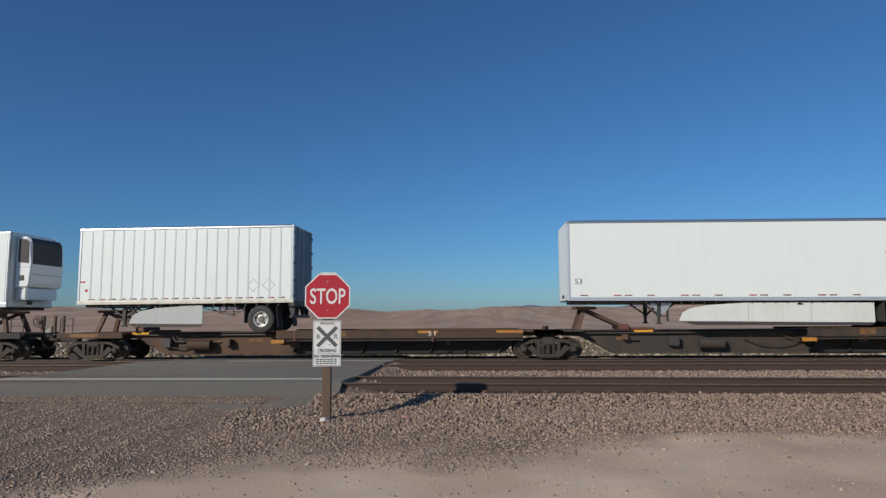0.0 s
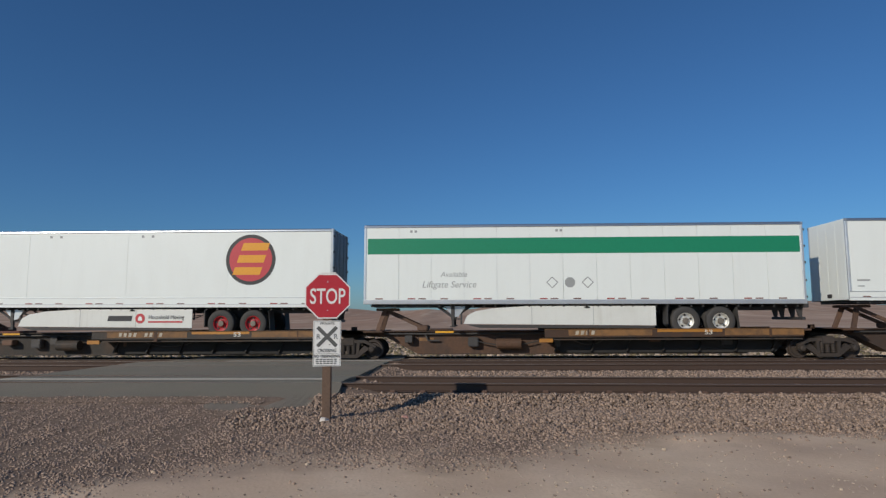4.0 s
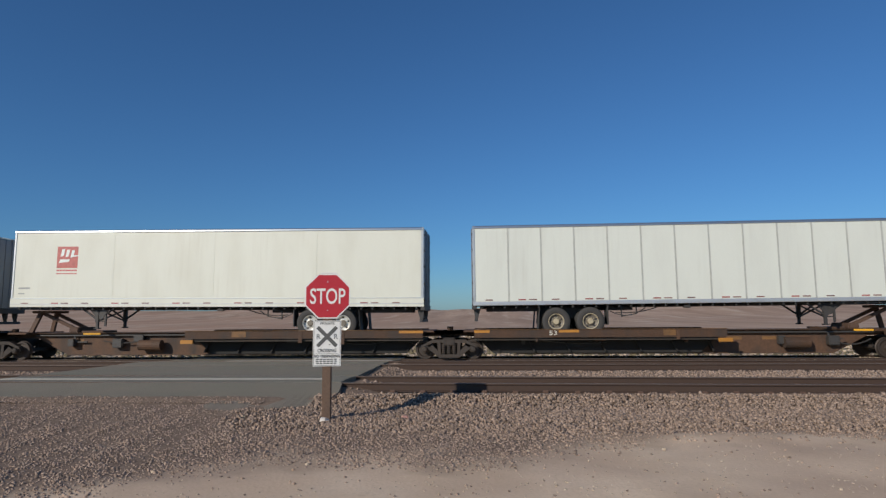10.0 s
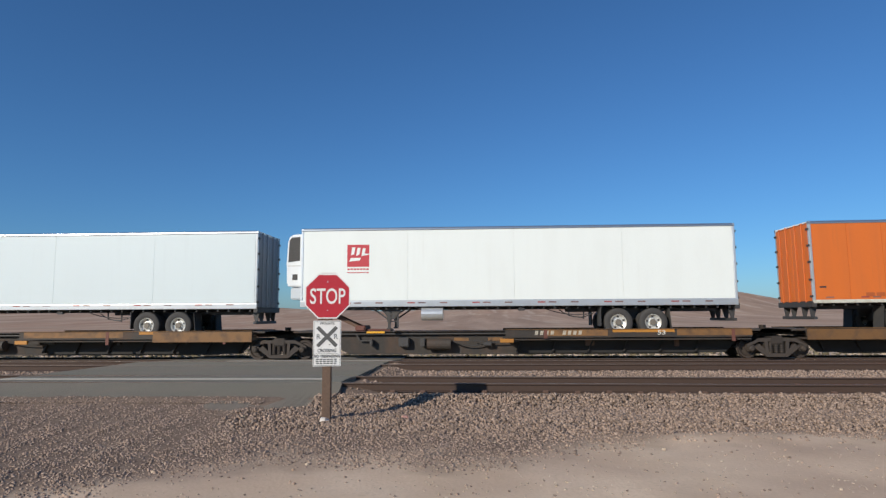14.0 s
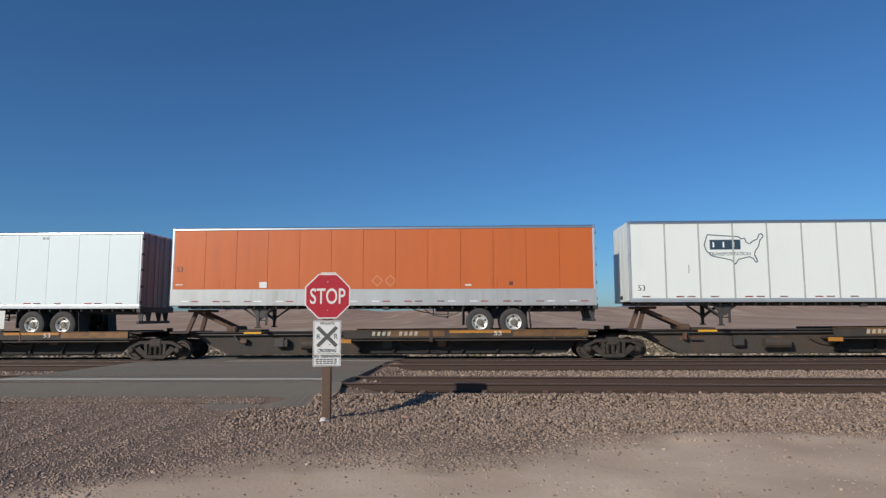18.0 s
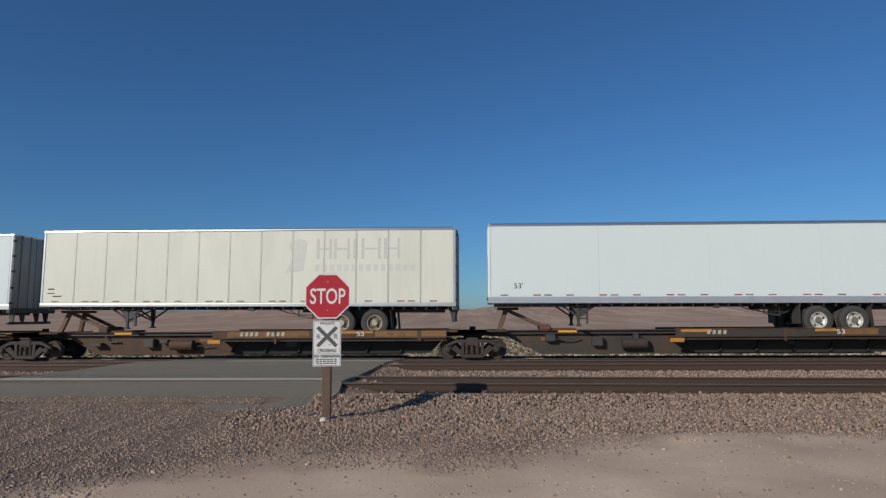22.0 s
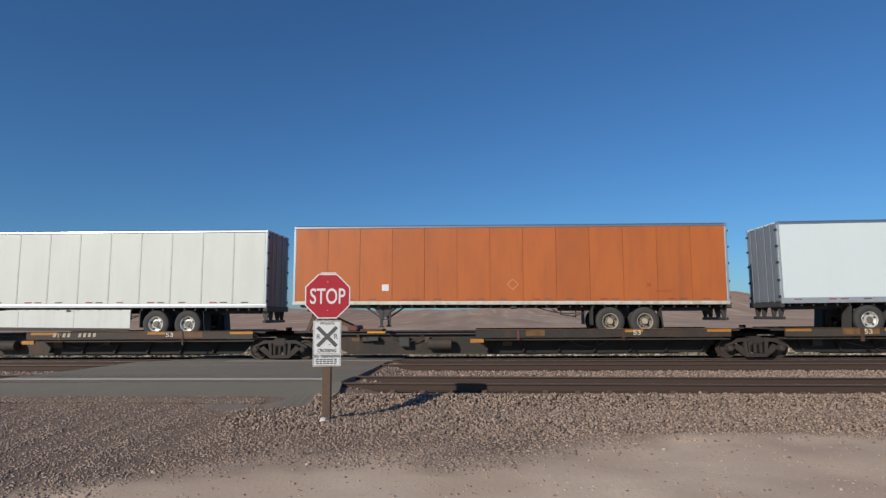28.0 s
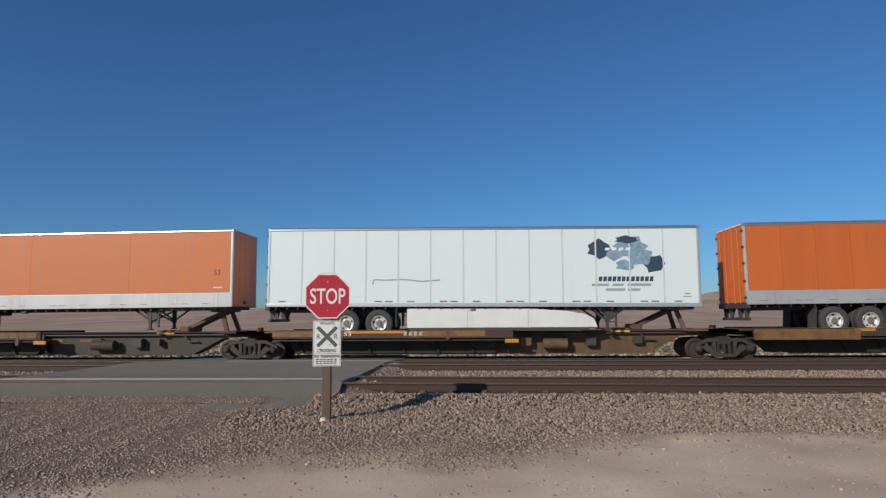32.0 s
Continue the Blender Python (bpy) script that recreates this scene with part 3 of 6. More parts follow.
def place_pebbles(rng, count):
    x = rng.uniform(-6, 9, count)
    y = 5.0 + 5.0 * rng.uniform(0, 1, count)
    keep = rng.uniform(0, 1, count) < np.array([0.12 + 0.88 * ramp01(fbm(a, b, 1.1, 3), -0.05, 0.5) for a, b in zip(x, y)])
    return on_ground(x[keep], y[keep], 0.0)


def place_desert(rng, count):
    y = 27.5 + 90 * rng.uniform(0, 1, count) ** 1.8
    x = y * rng.uniform(-0.85, 0.75, count)
    return on_ground(x, y, 0.0)


stones("ballast", 82000, place_shoulder, (0.014, 0.036), STONE, "loose crushed purple-grey ballast stones heaped beside the track", "ballast", 3)
stones("gravel", 92000, place_gravel, (0.008, 0.023), FINE_STONE, "fine dark gravel spread over the approach road", "gravel", 4)
stones("track_ballast", 46000, place_between, (0.018, 0.045), STONE, "crushed stone ballast between the rails and tracks", "ballast", 5)
def place_behind(rng, count):
    x = rng.uniform(-22, 24, count)
    y = rng.uniform(21.9, 29.0, count)
    keep = ~((x > ROAD_X[0] - 0.1) & (x < ROAD_X[1] + 0.2)) & (np.abs(np.abs(y - TRACKS[2][0]) - 0.72) > 0.1)
    return on_ground(x[keep], y[keep], 0.004)


stones("dusty_ballast", 18000, place_behind, (0.012, 0.034), DUSTY_STONE, "pale dusty ballast under and behind the train", "ballast", 9)
stones("pebbles", 4200, place_pebbles, (0.004, 0.016), DESERT_STONE, "scattered pale pebbles on dirt", "pebbles", 6)
stones("desert_rocks", 13000, place_desert, (0.06, 0.22), DESERT_STONE, "pale rocks scattered over the desert plain", "rocks", 7)
stones("desert_brush", 12000, place_desert, (0.09, 0.28), BRUSH, "low dry desert brush beyond the tracks", "brush", 8)


def build_mesa(name, a0, a1, r, top, shape, mat, label):
    """A far flat-topped hill between two bearings, seen beyond the plain; shape(f) is its outline from 0 to 1."""
    k, rings = 46, []
    for depth, lift in ((0.0, 0.0), (60.0, 0.55), (95.0, 0.92), (140.0, 1.0), (420.0, 1.0), (600.0, 0.0)):
        row = []
        for i in range(k + 1):
            f = i / k
            a = radians(a0 + (a1 - a0) * f)
            rr = r + depth + 30 * noise.noise((f * 9, depth * 0.01, r * 0.01))
            z = -2 + lift * (top * shape(f) + 0.05 * top * noise.noise((f * 14, depth * 0.02, 3.1)))
            row.append((rr * math.sin(a), rr * math.cos(a), z))
        rings.append(row)
    me = bpy.data.meshes.new(name)
    me.from_pydata([v for row in rings for v in row], [], [(j * (k + 1) + i, j * (k + 1) + i + 1, (j + 1) * (k + 1) + i + 1, (j + 1) * (k + 1) + i) for j in range(len(rings) - 1) for i in range(k)])
    me.materials.append(mat)
    return tagged(new(name, me), label, "hill", kind="structure")


# Distance haze is put into this rock colour as a blue-grey tint.
FAR_ROCK = surface("haze_tinted_rock", (0.17, 0.165, 0.19), 1.0, stain=0.6, stain_color=(0.25, 0.21, 0.21), stain_scale=0.012, amount=0.1, grain=0.05)
build_mesa("mesa", -24.0, -20.3, 2300, 50.0, lambda f: ramp01(f, 0.0, 0.32) * (1 - 0.75 * ramp01(f, 0.72, 1.0)) * (1 - 0.12 * f), FAR_ROCK, "dark flat-topped mesa far beyond the desert plain")
build_mesa("far_ridge", 3.0, 19.0, 2600, 72.0, lambda f: 0.55 + 0.30 * ramp01(f, 0.45, 0.95) + 0.10 * math.sin(9 * f) + 0.05 * math.sin(23 * f), FAR_ROCK, "ridge on the skyline, tinted blue-grey for haze")


# ---------------------------------------------------------------- tracks
def rail_profile():
    return [(-0.072, -0.186), (0.072, -0.186), (0.072, -0.174), (0.012, -0.155), (0.009, -0.05), (0.036, -0.034), (0.036, -0.012),
            (-0.036, -0.012), (-0.036, -0.034), (-0.009, -0.05), (-0.012, -0.155), (-0.072, -0.174)]


def sweep_x(bm, prof, x0, x1):
    a = [bm.verts.new((x0, y, z)) for y, z in prof]
    b = [bm.verts.new((x1, y, z)) for y, z in prof]
    bm.faces.new(a)
    bm.faces.new(b[::-1])
    for i in range(len(prof)):
        j = (i + 1) % len(prof)
        bm.faces.new((a[i], b[i], b[j], a[j]))


def tie_shape(bm):
    rbox(bm, -0.13, 0.13, -1.29, 1.29, -0.22, 0.0, 0.02)


def clip_shape(bm):
    for s in (-1, 1):
        rbox(bm, -0.06, 0.06, s * 0.11 - 0.035, s * 0.11 + 0.035, 0.0, 0.05, 0.012)
        rod(bm, (-0.05, s * 0.085, 0.045), (0.05, s * 0.085, 0.045), 0.014, 6)


def build_track(i, centre, top, label):
    track = tagged(new("railway_track"), label, "railway track", group="parallel tracks", kind="structure")
    track.location = (0, centre, top)
    track.rotation_euler = (0, radians(0.24 if i == 0 else 0.0), 0)
    for s in (-1, 1):
        def side(bm):
            sweep_x(bm, rail_profile(), -900, 900)

        def head(bm):
            sweep_x(bm, [(-0.034, -0.013), (0.034, -0.013), (0.034, -0.003), (0.026, 0.0), (-0.026, 0.0), (-0.034, -0.003)], -900, 900)
        r = shared("rail", "rail", side, RAIL_SIDE, track, (0, s * 0.7525, 0))
        shared("head", "rail_head", head, RAIL_TOP, r, (0, 0, 0), "worn running surface")
    x = -34.0
    while x < 42.0:
        if not ROAD_X[0] + 0.2 < x < ROAD_X[1] - 0.3:
            w = 0.012 * math.sin(x * 12.7 + i)
            t = shared("tie", "tie", tie_shape, TIE, track, (x + w, 0.02 * math.sin(x * 7.1 + i), -0.2 + 0.006 * math.sin(x * 5.3)))
            if i == 0 and x > -4:
                for s in (-1, 1):
                    shared("clip", "rail_clip", clip_shape, CLIP, t, (0, s * 0.7525, 0.004))
        x += 0.655
    bm = bmesh.new()
    for a, b in ((-260.0, -34.6), (42.2, 320.0)):
        x = a
        while x < b:
            box(bm, x - 0.13, x + 0.13, -1.29, 1.29, -0.42, -0.2)
            x += 0.655
    tagged(part("distant_ties", bm, TIE, track), kind="stuff")
    return track


build_track(0, *TRACKS[0], "empty railway track with rusty rails on dusty concrete ties")
build_track(1, *TRACKS[1], "empty middle railway track with rusty brown rails")
build_track(2, *TRACKS[2], "railway track that carries the freight train")


# ---------------------------------------------------------------- crossing
def build_crossing():
    road = tagged(new("road_crossing"), "worn grey asphalt road crossing the railway tracks", "road crossing", kind="structure")
    rng = random.Random(11)

    def slab(name, y0, y1, z0, z1, mat, ragged=0.0):
        bm = bmesh.new()
        n = 60
        xa, xb = ROAD_X
        rows = []
        for k, (y, z) in enumerate(((y0, z0), ((y0 + y1) / 2, (z0 + z1) / 2), (y1, z1))):
            row = []
            for i in range(n + 1):
                x = xa + (xb - xa) * i / n
                if ragged and k == 0:
                    dy = ragged * (0.6 * fbm(x, 3.0, 0.9, 4) + 0.3 * fbm(x, 7.0, 5.0, 3)) - 0.75 * ramp01(x, -6.6, -4.6) * (1 - 0.8 * ramp01(x, -4.0, -3.0))
                else:
                    dy = 0.0
                if i == n or i == 0:
                    x += 0.18 * fbm(y, 1.0, 2.0)
                if ragged and k == 0 and x < -4.4:
                    z = height(x, y + dy) - 0.006
                row.append(bm.verts.new((x + 0.02 * fbm(x, y, 3), y + dy, z + 0.004 * fbm(x, y, 1.5))))
            rows.append(row)
        for r0, r1 in zip(rows, rows[1:]):
            for i in range(n):
                bm.faces.new((r0[i], r0[i + 1], r1[i + 1], r1[i]))
        ext = bmesh.ops.extrude_face_region(bm, geom=bm.faces[:])
        for v in ext["geom"]:
            if isinstance(v, bmesh.types.BMVert):
                v.co.z -= 0.25
        return part(name, bm, mat, road)

    t = [TRACKS[0][1] + 0.03, TRACKS[1][1], TRACKS[2][1]]
    slab("asphalt", 12.2, TRACKS[0][0] - 0.79, -0.03, t[0] - 0.012, ASPHALT, ragged=0.5)
    for i, (c, top) in enumerate(TRACKS):
        slab("crossing_panel", c - 0.66, c + 0.66, t[i] - 0.012, t[i] - 0.012, PANEL_GREY)
        if i < 2:
            slab("asphalt", c + 0.79, TRACKS[i + 1][0] - 0.79, t[i] - 0.012, t[i + 1] - 0.012, ASPHALT)
            # pale strips placed to fit a bright line in the camera's view
            for y, xa, xb in (((14.28, -11.3, -3.5),), ((20.62, -8.5, -2.9),))[i]:
                bm = bmesh.new()
                box(bm, xa, xb, y - 0.11, y - 0.05, t[i] - 0.1, t[i] + 0.006)
                box(bm, xa, xb, y + 0.03, y + 0.10, t[i] - 0.1, t[i] + 0.004)
                part("panel_edge", bm, CONCRETE, road, "pale strip placed to fit the view")
    slab("asphalt", TRACKS[2][0] + 0.79, 29.4, 0.06, -1.14, ASPHALT)
    return road


build_crossing()


# ---------------------------------------------------------------- crossing sign
SIGN_AT = (-2.60, 10.5)


def octagon(r):
    return [(r * math.cos(math.pi / 8 + i * math.pi / 4), r * math.sin(math.pi / 8 + i * math.pi / 4)) for i in range(8)]


def build_sign():
    z0 = height(*SIGN_AT)
    sign = tagged(new("stop_sign"), "red stop sign and white railroad crossing plate on a wooden post", "stop sign")
    sign.matrix_basis = pose(SIGN_AT[0], SIGN_AT[1], z0, 0, 0, 9)
    zc, zp = 1.955 - z0, 1.155 - z0
    bm = bmesh.new()
    rbox(bm, -0.075, 0.075, 0.012, 0.15, -0.4, zc + 0.36, 0.012)
    part("post", bm, POST_WOOD, sign, "weathered brown wooden post")
    k = 0.762 / 2 / math.cos(math.pi / 8)
    bm = bmesh.new()
    prism(bm, octagon(k), -0.003, 0.003)
    plate = part("stop_plate", bm, SIGN_WHITE, sign, "red octagon with white border", (0, 0.005, zc))
    bm = bmesh.new()
    prism(bm, octagon(k * 0.945), -0.003, 0)
    part("red_field", bm, SIGN_RED, plate, "", (0, -0.0035, 0))
    lettering("STOP", 0.255, plate, SIGN_WHITE, (0, -0.0095, -0.126), stretch=0.68, align="CENTER", bold=0.004)
    bm = bmesh.new()
    box(bm, -0.12, 0.14, -0.006, 0.03, 0.385, 0.405)
    part("cap_strip", bm, SIGN_WHITE, sign, "thin white strip on the post top", (0, 0.0, zc))
    for dz in (-0.25, 0.25):
        bm = bmesh.new()
        rod(bm, (0, -0.008, 0), (0, 0.002, 0), 0.012, 8)
        part("bolt", bm, SIGN_BACK, plate, "", (0.0, -0.004, dz * 0.98))
    w, h = 0.47, 0.765
    bm = bmesh.new()
    rbox(bm, -w / 2, w / 2, -0.003, 0.003, -h / 2, h / 2, 0.002)
    board = part("crossing_plate", bm, SIGN_WHITE, sign, "white rectangular railroad crossing plate", (0.0, 0.004, zp))
    bm = bmesh.new()
    for a, b, c, d in ((-w / 2 + 0.012, w / 2 - 0.012, h / 2 - 0.018, h / 2 - 0.012), (-w / 2 + 0.012, w / 2 - 0.012, -h / 2 + 0.012, -h / 2 + 0.018),
                       (-w / 2 + 0.012, -w / 2 + 0.018, -h / 2 + 0.018, h / 2 - 0.018), (w / 2 - 0.018, w / 2 - 0.012, -h / 2 + 0.018, h / 2 - 0.018)):
        box(bm, a, b, -0.0025, 0, c, d)
    part("border", bm, SIGN_GREY, board, "", (0, -0.0035, 0))
    for s in (-1, 1):
        bm = bmesh.new()
        beam(bm, (-0.16, -0.0015 * (2 + s), -s * 0.16), (0.16, -0.0015 * (2 + s), s * 0.16), 0.0015, 0.062)
        part("crossbuck_bar", bm, SIGN_GREY, board, "", (0, -0.003, 0.115))
    ys = -0.0065
    lettering("PRIVATE", 0.042, board, SIGN_GREY, (0, ys, 0.315), align="CENTER", stretch=1.05)
    lettering("R", 0.085, board, SIGN_GREY, (-0.145, ys, 0.075), align="CENTER")
    lettering("R", 0.085, board, SIGN_GREY, (0.145, ys, 0.075), align="CENTER")
    lettering("CROSSING", 0.055, board, SIGN_GREY, (0, ys, -0.145), align="CENTER", stretch=0.82, bold=0.0015)
    bm = bmesh.new()
    box(bm, -0.19, 0.19, -0.002, 0, -0.175, -0.169)
    part("rule", bm, SIGN_GREY, board, "", (0, -0.0035, 0))
    lettering("NO TRESPASSING", 0.045, board, SIGN_GREY, (0, ys, -0.235), align="CENTER", stretch=0.84, bold=0.0015)
    for i, ww in enumerate((0.36, 0.37, 0.35)):
        bars([(-ww / 2 + j * ww / 6, 0, ww / 6 - 0.014, 0.02) for j in range(6)], board, SIGN_GREY, (0, -0.0035, -0.275 - 0.034 * i))
    for dx, dz in ((0.04, 0.33), (0.045, -0.02)):
        bm = bmesh.new()
        rod(bm, (0, -0.008, 0), (0, 0, 0), 0.009, 8)
        part("bolt", bm, SIGN_BLACK, board, "", (dx, -0.004, dz))
    return sign


build_sign()


def build_rock(x, y, r, seed, mat, label):
    bm = bmesh.new()
    bmesh.ops.create_icosphere(bm, subdivisions=3, radius=r)
    for v in bm.verts:
        v.co *= 1 + 0.28 * noise.noise(v.co * (1.6 / r) + Vector((seed, 0, 0))) + 0.1 * noise.noise(v.co * (5 / r))
        v.co.z *= 0.85
    ob = new("rock", mesh_of(bm, "rock", mat))
    smooth_by_angle(ob.data, 0.5)
    ob.location = (x, y, height(x, y) + 0.3 * r)
    return tagged(ob, label, "rock")


build_rock(-2.60, 10.38, 0.085, 2.0, PALE_ROCK, "pale rounded rock at the foot of the sign post")
build_rock(-1.30, 10.75, 0.07, 5.0, surface("pinkish_rock", (0.45, 0.24, 0.19), 0.9, bump=0.4), "small reddish rock lying on the ballast")
for k, (rx, ry, rr) in enumerate(((0.05, 7.1, 0.035), (-0.9, 7.4, 0.03), (-2.1, 7.6, 0.05), (1.3, 7.9, 0.03), (-3.8, 7.2, 0.045), (2.4, 8.6, 0.06), (-0.35, 6.25, 0.05), (0.6, 8.4, 0.04), (-5.2, 8.3, 0.05))):
    build_rock(rx, ry, 0.5 * rr, 9.0 + k, DESERT_STONE, "small tan stone lying on the dirt")


# ---------------------------------------------------------------- train: trailers
HALF = 1.295            # half the width of a trailer
FACE = -1.2905          # where prints lie on the side toward the viewer
Z0, Z1 = 2.0, 5.0      # lower and upper edge of a trailer's box
TRACK_Y = TRACKS[2][0]


def tyre_shape(bm):
    lathe(bm, [(0.28, -0.02), (0.30, -0.135), (0.36, -0.15), (0.46, -0.15), (0.505, -0.125), (0.52, -0.09), (0.52, 0.09), (0.505, 0.13), (0.46, 0.15), (0.30, 0.14), (0.28, 0.02)], 30)


def rim_shape(bm):
    lathe(bm, [(0.295, -0.12), (0.285, -0.128), (0.262, -0.118), (0.25, -0.05), (0.19, -0.02), (0.13, -0.03), (0.115, -0.10), (0.10, -0.125), (0.0, -0.13)], 24)
    bm.faces.ensure_lookup_table()
    for face in bm.faces:
        c = face.calc_center_median()
        rr = math.hypot(c.x, c.z)
        if rr < 0.256:
            face.material_index = 2 if rr > 0.12 else 3
    for i in range(10):
        a = 2 * math.pi * i / 10
        c = (0.155 * math.cos(a), 0.155 * math.sin(a))
        rod(bm, (c[0], -0.06, c[1]), (c[0], -0.02, c[1]), 0.014, 6)
    for i in range(5):
        a = 2 * math.pi * (i + 0.3) / 5
        c = (0.215 * math.cos(a), 0.215 * math.sin(a))
        first = len(bm.faces)
        rod(bm, (c[0], -0.056, c[1]), (c[0], -0.03, c[1]), 0.042, 8)
        bm.faces.ensure_lookup_table()
        for face in bm.faces[first:]:
            face.material_index = 1


def road_wheel(parent, x, y, rim, facing):
    w = shared("tyre", "wheel", tyre_shape, RUBBER, parent, (x, y, 1.385), "", (0, 0, 0 if facing < 0 else math.pi), True)
    if abs(y) > 1.0:
        r = shared("rim", "rim", rim_shape, rim, w, (0, 0, 0), "", None, True)
        if len(r.data.materials) == 1:
            r.data.materials.append(BLACKISH)
            r.data.materials.append(DISH if rim is RIM_YELLOW else rim)
            r.data.materials.append(rim if rim is RIM_YELLOW else DISH)
    return w


def bend_points(p, q, sag, k=8):
    p, q = Vector(p), Vector(q)
    return [p.lerp(q, i / k) - Vector((0, 0, sag * 4 * (i / k) * (1 - i / k))) for i in range(k + 1)]


def tube(bm, pts, r, seg=6):
    """A bent hose: one closed skin along the points, which run in a plane of constant y."""
    rings = []
    for k, p in enumerate(pts):
        d = (pts[min(k + 1, len(pts) - 1)] - pts[max(k - 1, 0)]).normalized()
        up = Vector((-d.z, 0, d.x))
        rings.append([bm.verts.new(p + r * (math.cos(2 * math.pi * i / seg) * up + math.sin(2 * math.pi * i / seg) * Vector((0, 1, 0)))) for i in range(seg)])
    for a, b in zip(rings, rings[1:]):
        for i in range(seg):
            bm.faces.new((a[i], a[(i + 1) % seg], b[(i + 1) % seg], b[i]))
    bm.faces.new(rings[0][::-1])
    bm.faces.new(rings[-1])


RAIL_ROUND = ((1.23, -0.115), (1.300, -0.115), (1.303, -0.11), (1.303, -0.085), (1.300, -0.06), (1.293, -0.036), (1.281, -0.016), (1.262, -0.004), (1.23, 0.0))


def build_trailer(spec):
    """A box semi-trailer. turned: its nose points to +x instead of -x."""
    L = spec.get("length", 16.15)
    s = -1 if spec.get("turned") else 1
    skin, seam, style = spec["skin"], spec.get("seam", SEAM_WHITE), spec.get("style", "sheet")
    hb, band = spec.get("band", 0.16), spec.get("band_skin", ALU)
    rim, top = spec.get("rim", RIM), spec.get("top", TOP_RAIL)
    # rear doors default to the grey with shade put into its colour
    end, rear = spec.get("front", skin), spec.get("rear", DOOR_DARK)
    t = tagged(new("trailer"), spec["label"], "trailer", group="trailers on the train")

    def nose(d):
        return -s * (L / 2 - d)

    def tail(d):
        return s * (L / 2 - d)

    lo = -L / 2
    bm = bmesh.new()
    box(bm, lo + 0.05, -lo - 0.05, -1.262, 1.262, Z0 + 0.02, Z1 - 0.06)
    part("box_core", bm, seam, t)
    # side panels toward the viewer
    n = spec.get("panels", 13)
    e = 0.10
    w = (L - 2 * e) / n
    gap = 0.004 if style == "post" else 0.008
    if style == "smooth":
        n, w = 4, (L - 2 * e) / 4
        gap = 0.003
    pz0, pz1 = Z0 + hb, Z1 - 0.11
    for i in range(n):
        mat = skin
        if spec.get("patch") and spec["patch"](i):
            mat = spec["patch"](i)
        shared(("panel", round(w, 3), round(pz0, 3), gap), "side_panel",
               lambda bm: rbox(bm, gap / 2, w - gap / 2, -0.028, 0, pz0, pz1, 0.003), mat, t, (lo + e + i * w, -1.262, 0))
    if style == "post":
        for i in range(1, n):
            shared(("post", round(pz0, 3)), "panel_post", lambda bm: rbox(bm, -0.03, 0.03, -0.037, 0, pz0, pz1 + 0.01, 0.004), seam, t, (lo + e + i * w, -1.262, 0))
    bm = bmesh.new()
    box(bm, lo + 0.1, -lo - 0.1, 1.262, 1.29, Z0 + 0.16, Z1 - 0.1)
    part("far_side", bm, skin, t)
    bm = bmesh.new()
    box(bm, lo + 0.02, -lo - 0.02, -1.25, 1.25, Z1 - 0.06, Z1 - 0.012)
    part("roof", bm, WHITE, t, "white sheet roof")
    for y in (-1, 1):
        bm = bmesh.new()
        sweep_x(bm, [(y * a, Z1 + b) for a, b in RAIL_ROUND], lo, -lo)
        smooth_by_angle(part("top_rail", bm, top, t).data)
        bm = bmesh.new()
        hh = Z0 + (hb if y < 0 else 0.16)
        sweep_x(bm, [(y * a, b) for a, b in ((1.255, Z0), (1.299, Z0), (1.303, Z0 + 0.006), (1.303, Z0 + 0.02), (1.303, hh - 0.055), (1.303, hh - 0.04), (1.301, hh - 0.025), (1.296, hh - 0.01), (1.288, hh), (1.255, hh))], lo, -lo)
        lower = part("bottom_rail", bm, band, t)
        smooth_by_angle(lower.data)
        if y < 0 and hb > 0.3:
            bm = bmesh.new()
            box(bm, lo, -lo, -1.312, -1.303, Z0 + 0.10, Z0 + 0.125)
            box(bm, lo, -lo, -1.310, -1.303, Z0 + hb - 0.05, Z0 + hb - 0.02)
            part("rail_ridge", bm, ALU if band in (WHITE, CREAM) else band, lower)
    corner = spec.get("corner", ALU)
    for x in (lo, -lo):
        for y in (-1, 1):
            bm = bmesh.new()
            a, b = (x, x + 0.1) if x < 0 else (x - 0.1, x)
            rbox(bm, a, b, y * 1.19, y * 1.300, Z0 + 0.01, Z1 - 0.008, 0.02)
            part("corner_post", bm, corner if (x < 0) == (s > 0) else spec.get("rear_frame", corner), t)
    # front wall
    bm = bmesh.new()
    x = nose(0)
    rbox(bm, x, x + s * 0.06, -1.19, 1.19, Z0 + 0.03, Z1 - 0.03, 0.01)
    wall = part("front_wall", bm, end, t)
    for yy in (-0.6, 0.0, 0.6):
        bm = bmesh.new()
        box(bm, x - s * 0.004, x, yy - 0.02, yy + 0.02, Z0 + 0.25, Z1 - 0.15)
        part("front_rib", bm, end, wall)
    bm = bmesh.new()
    rbox(bm, x - s * 0.04, x, -0.2, 0.1, Z0 + 0.12, Z0 + 0.26, 0.02)
    part("connector_box", bm, DARK, wall)
    # rear doors with bars and hinges
    x = tail(0)
    for y in (-1, 1):
        bm = bmesh.new()
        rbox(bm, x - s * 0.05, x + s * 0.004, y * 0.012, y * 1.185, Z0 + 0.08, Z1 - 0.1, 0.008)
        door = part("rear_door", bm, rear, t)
        for k in (0.35, 0.85):
            bm = bmesh.new()
            rod(bm, (x + s * 0.035, y * k, Z0 + 0.03), (x + s * 0.035, y * k, Z1 - 0.05), 0.017, 8)
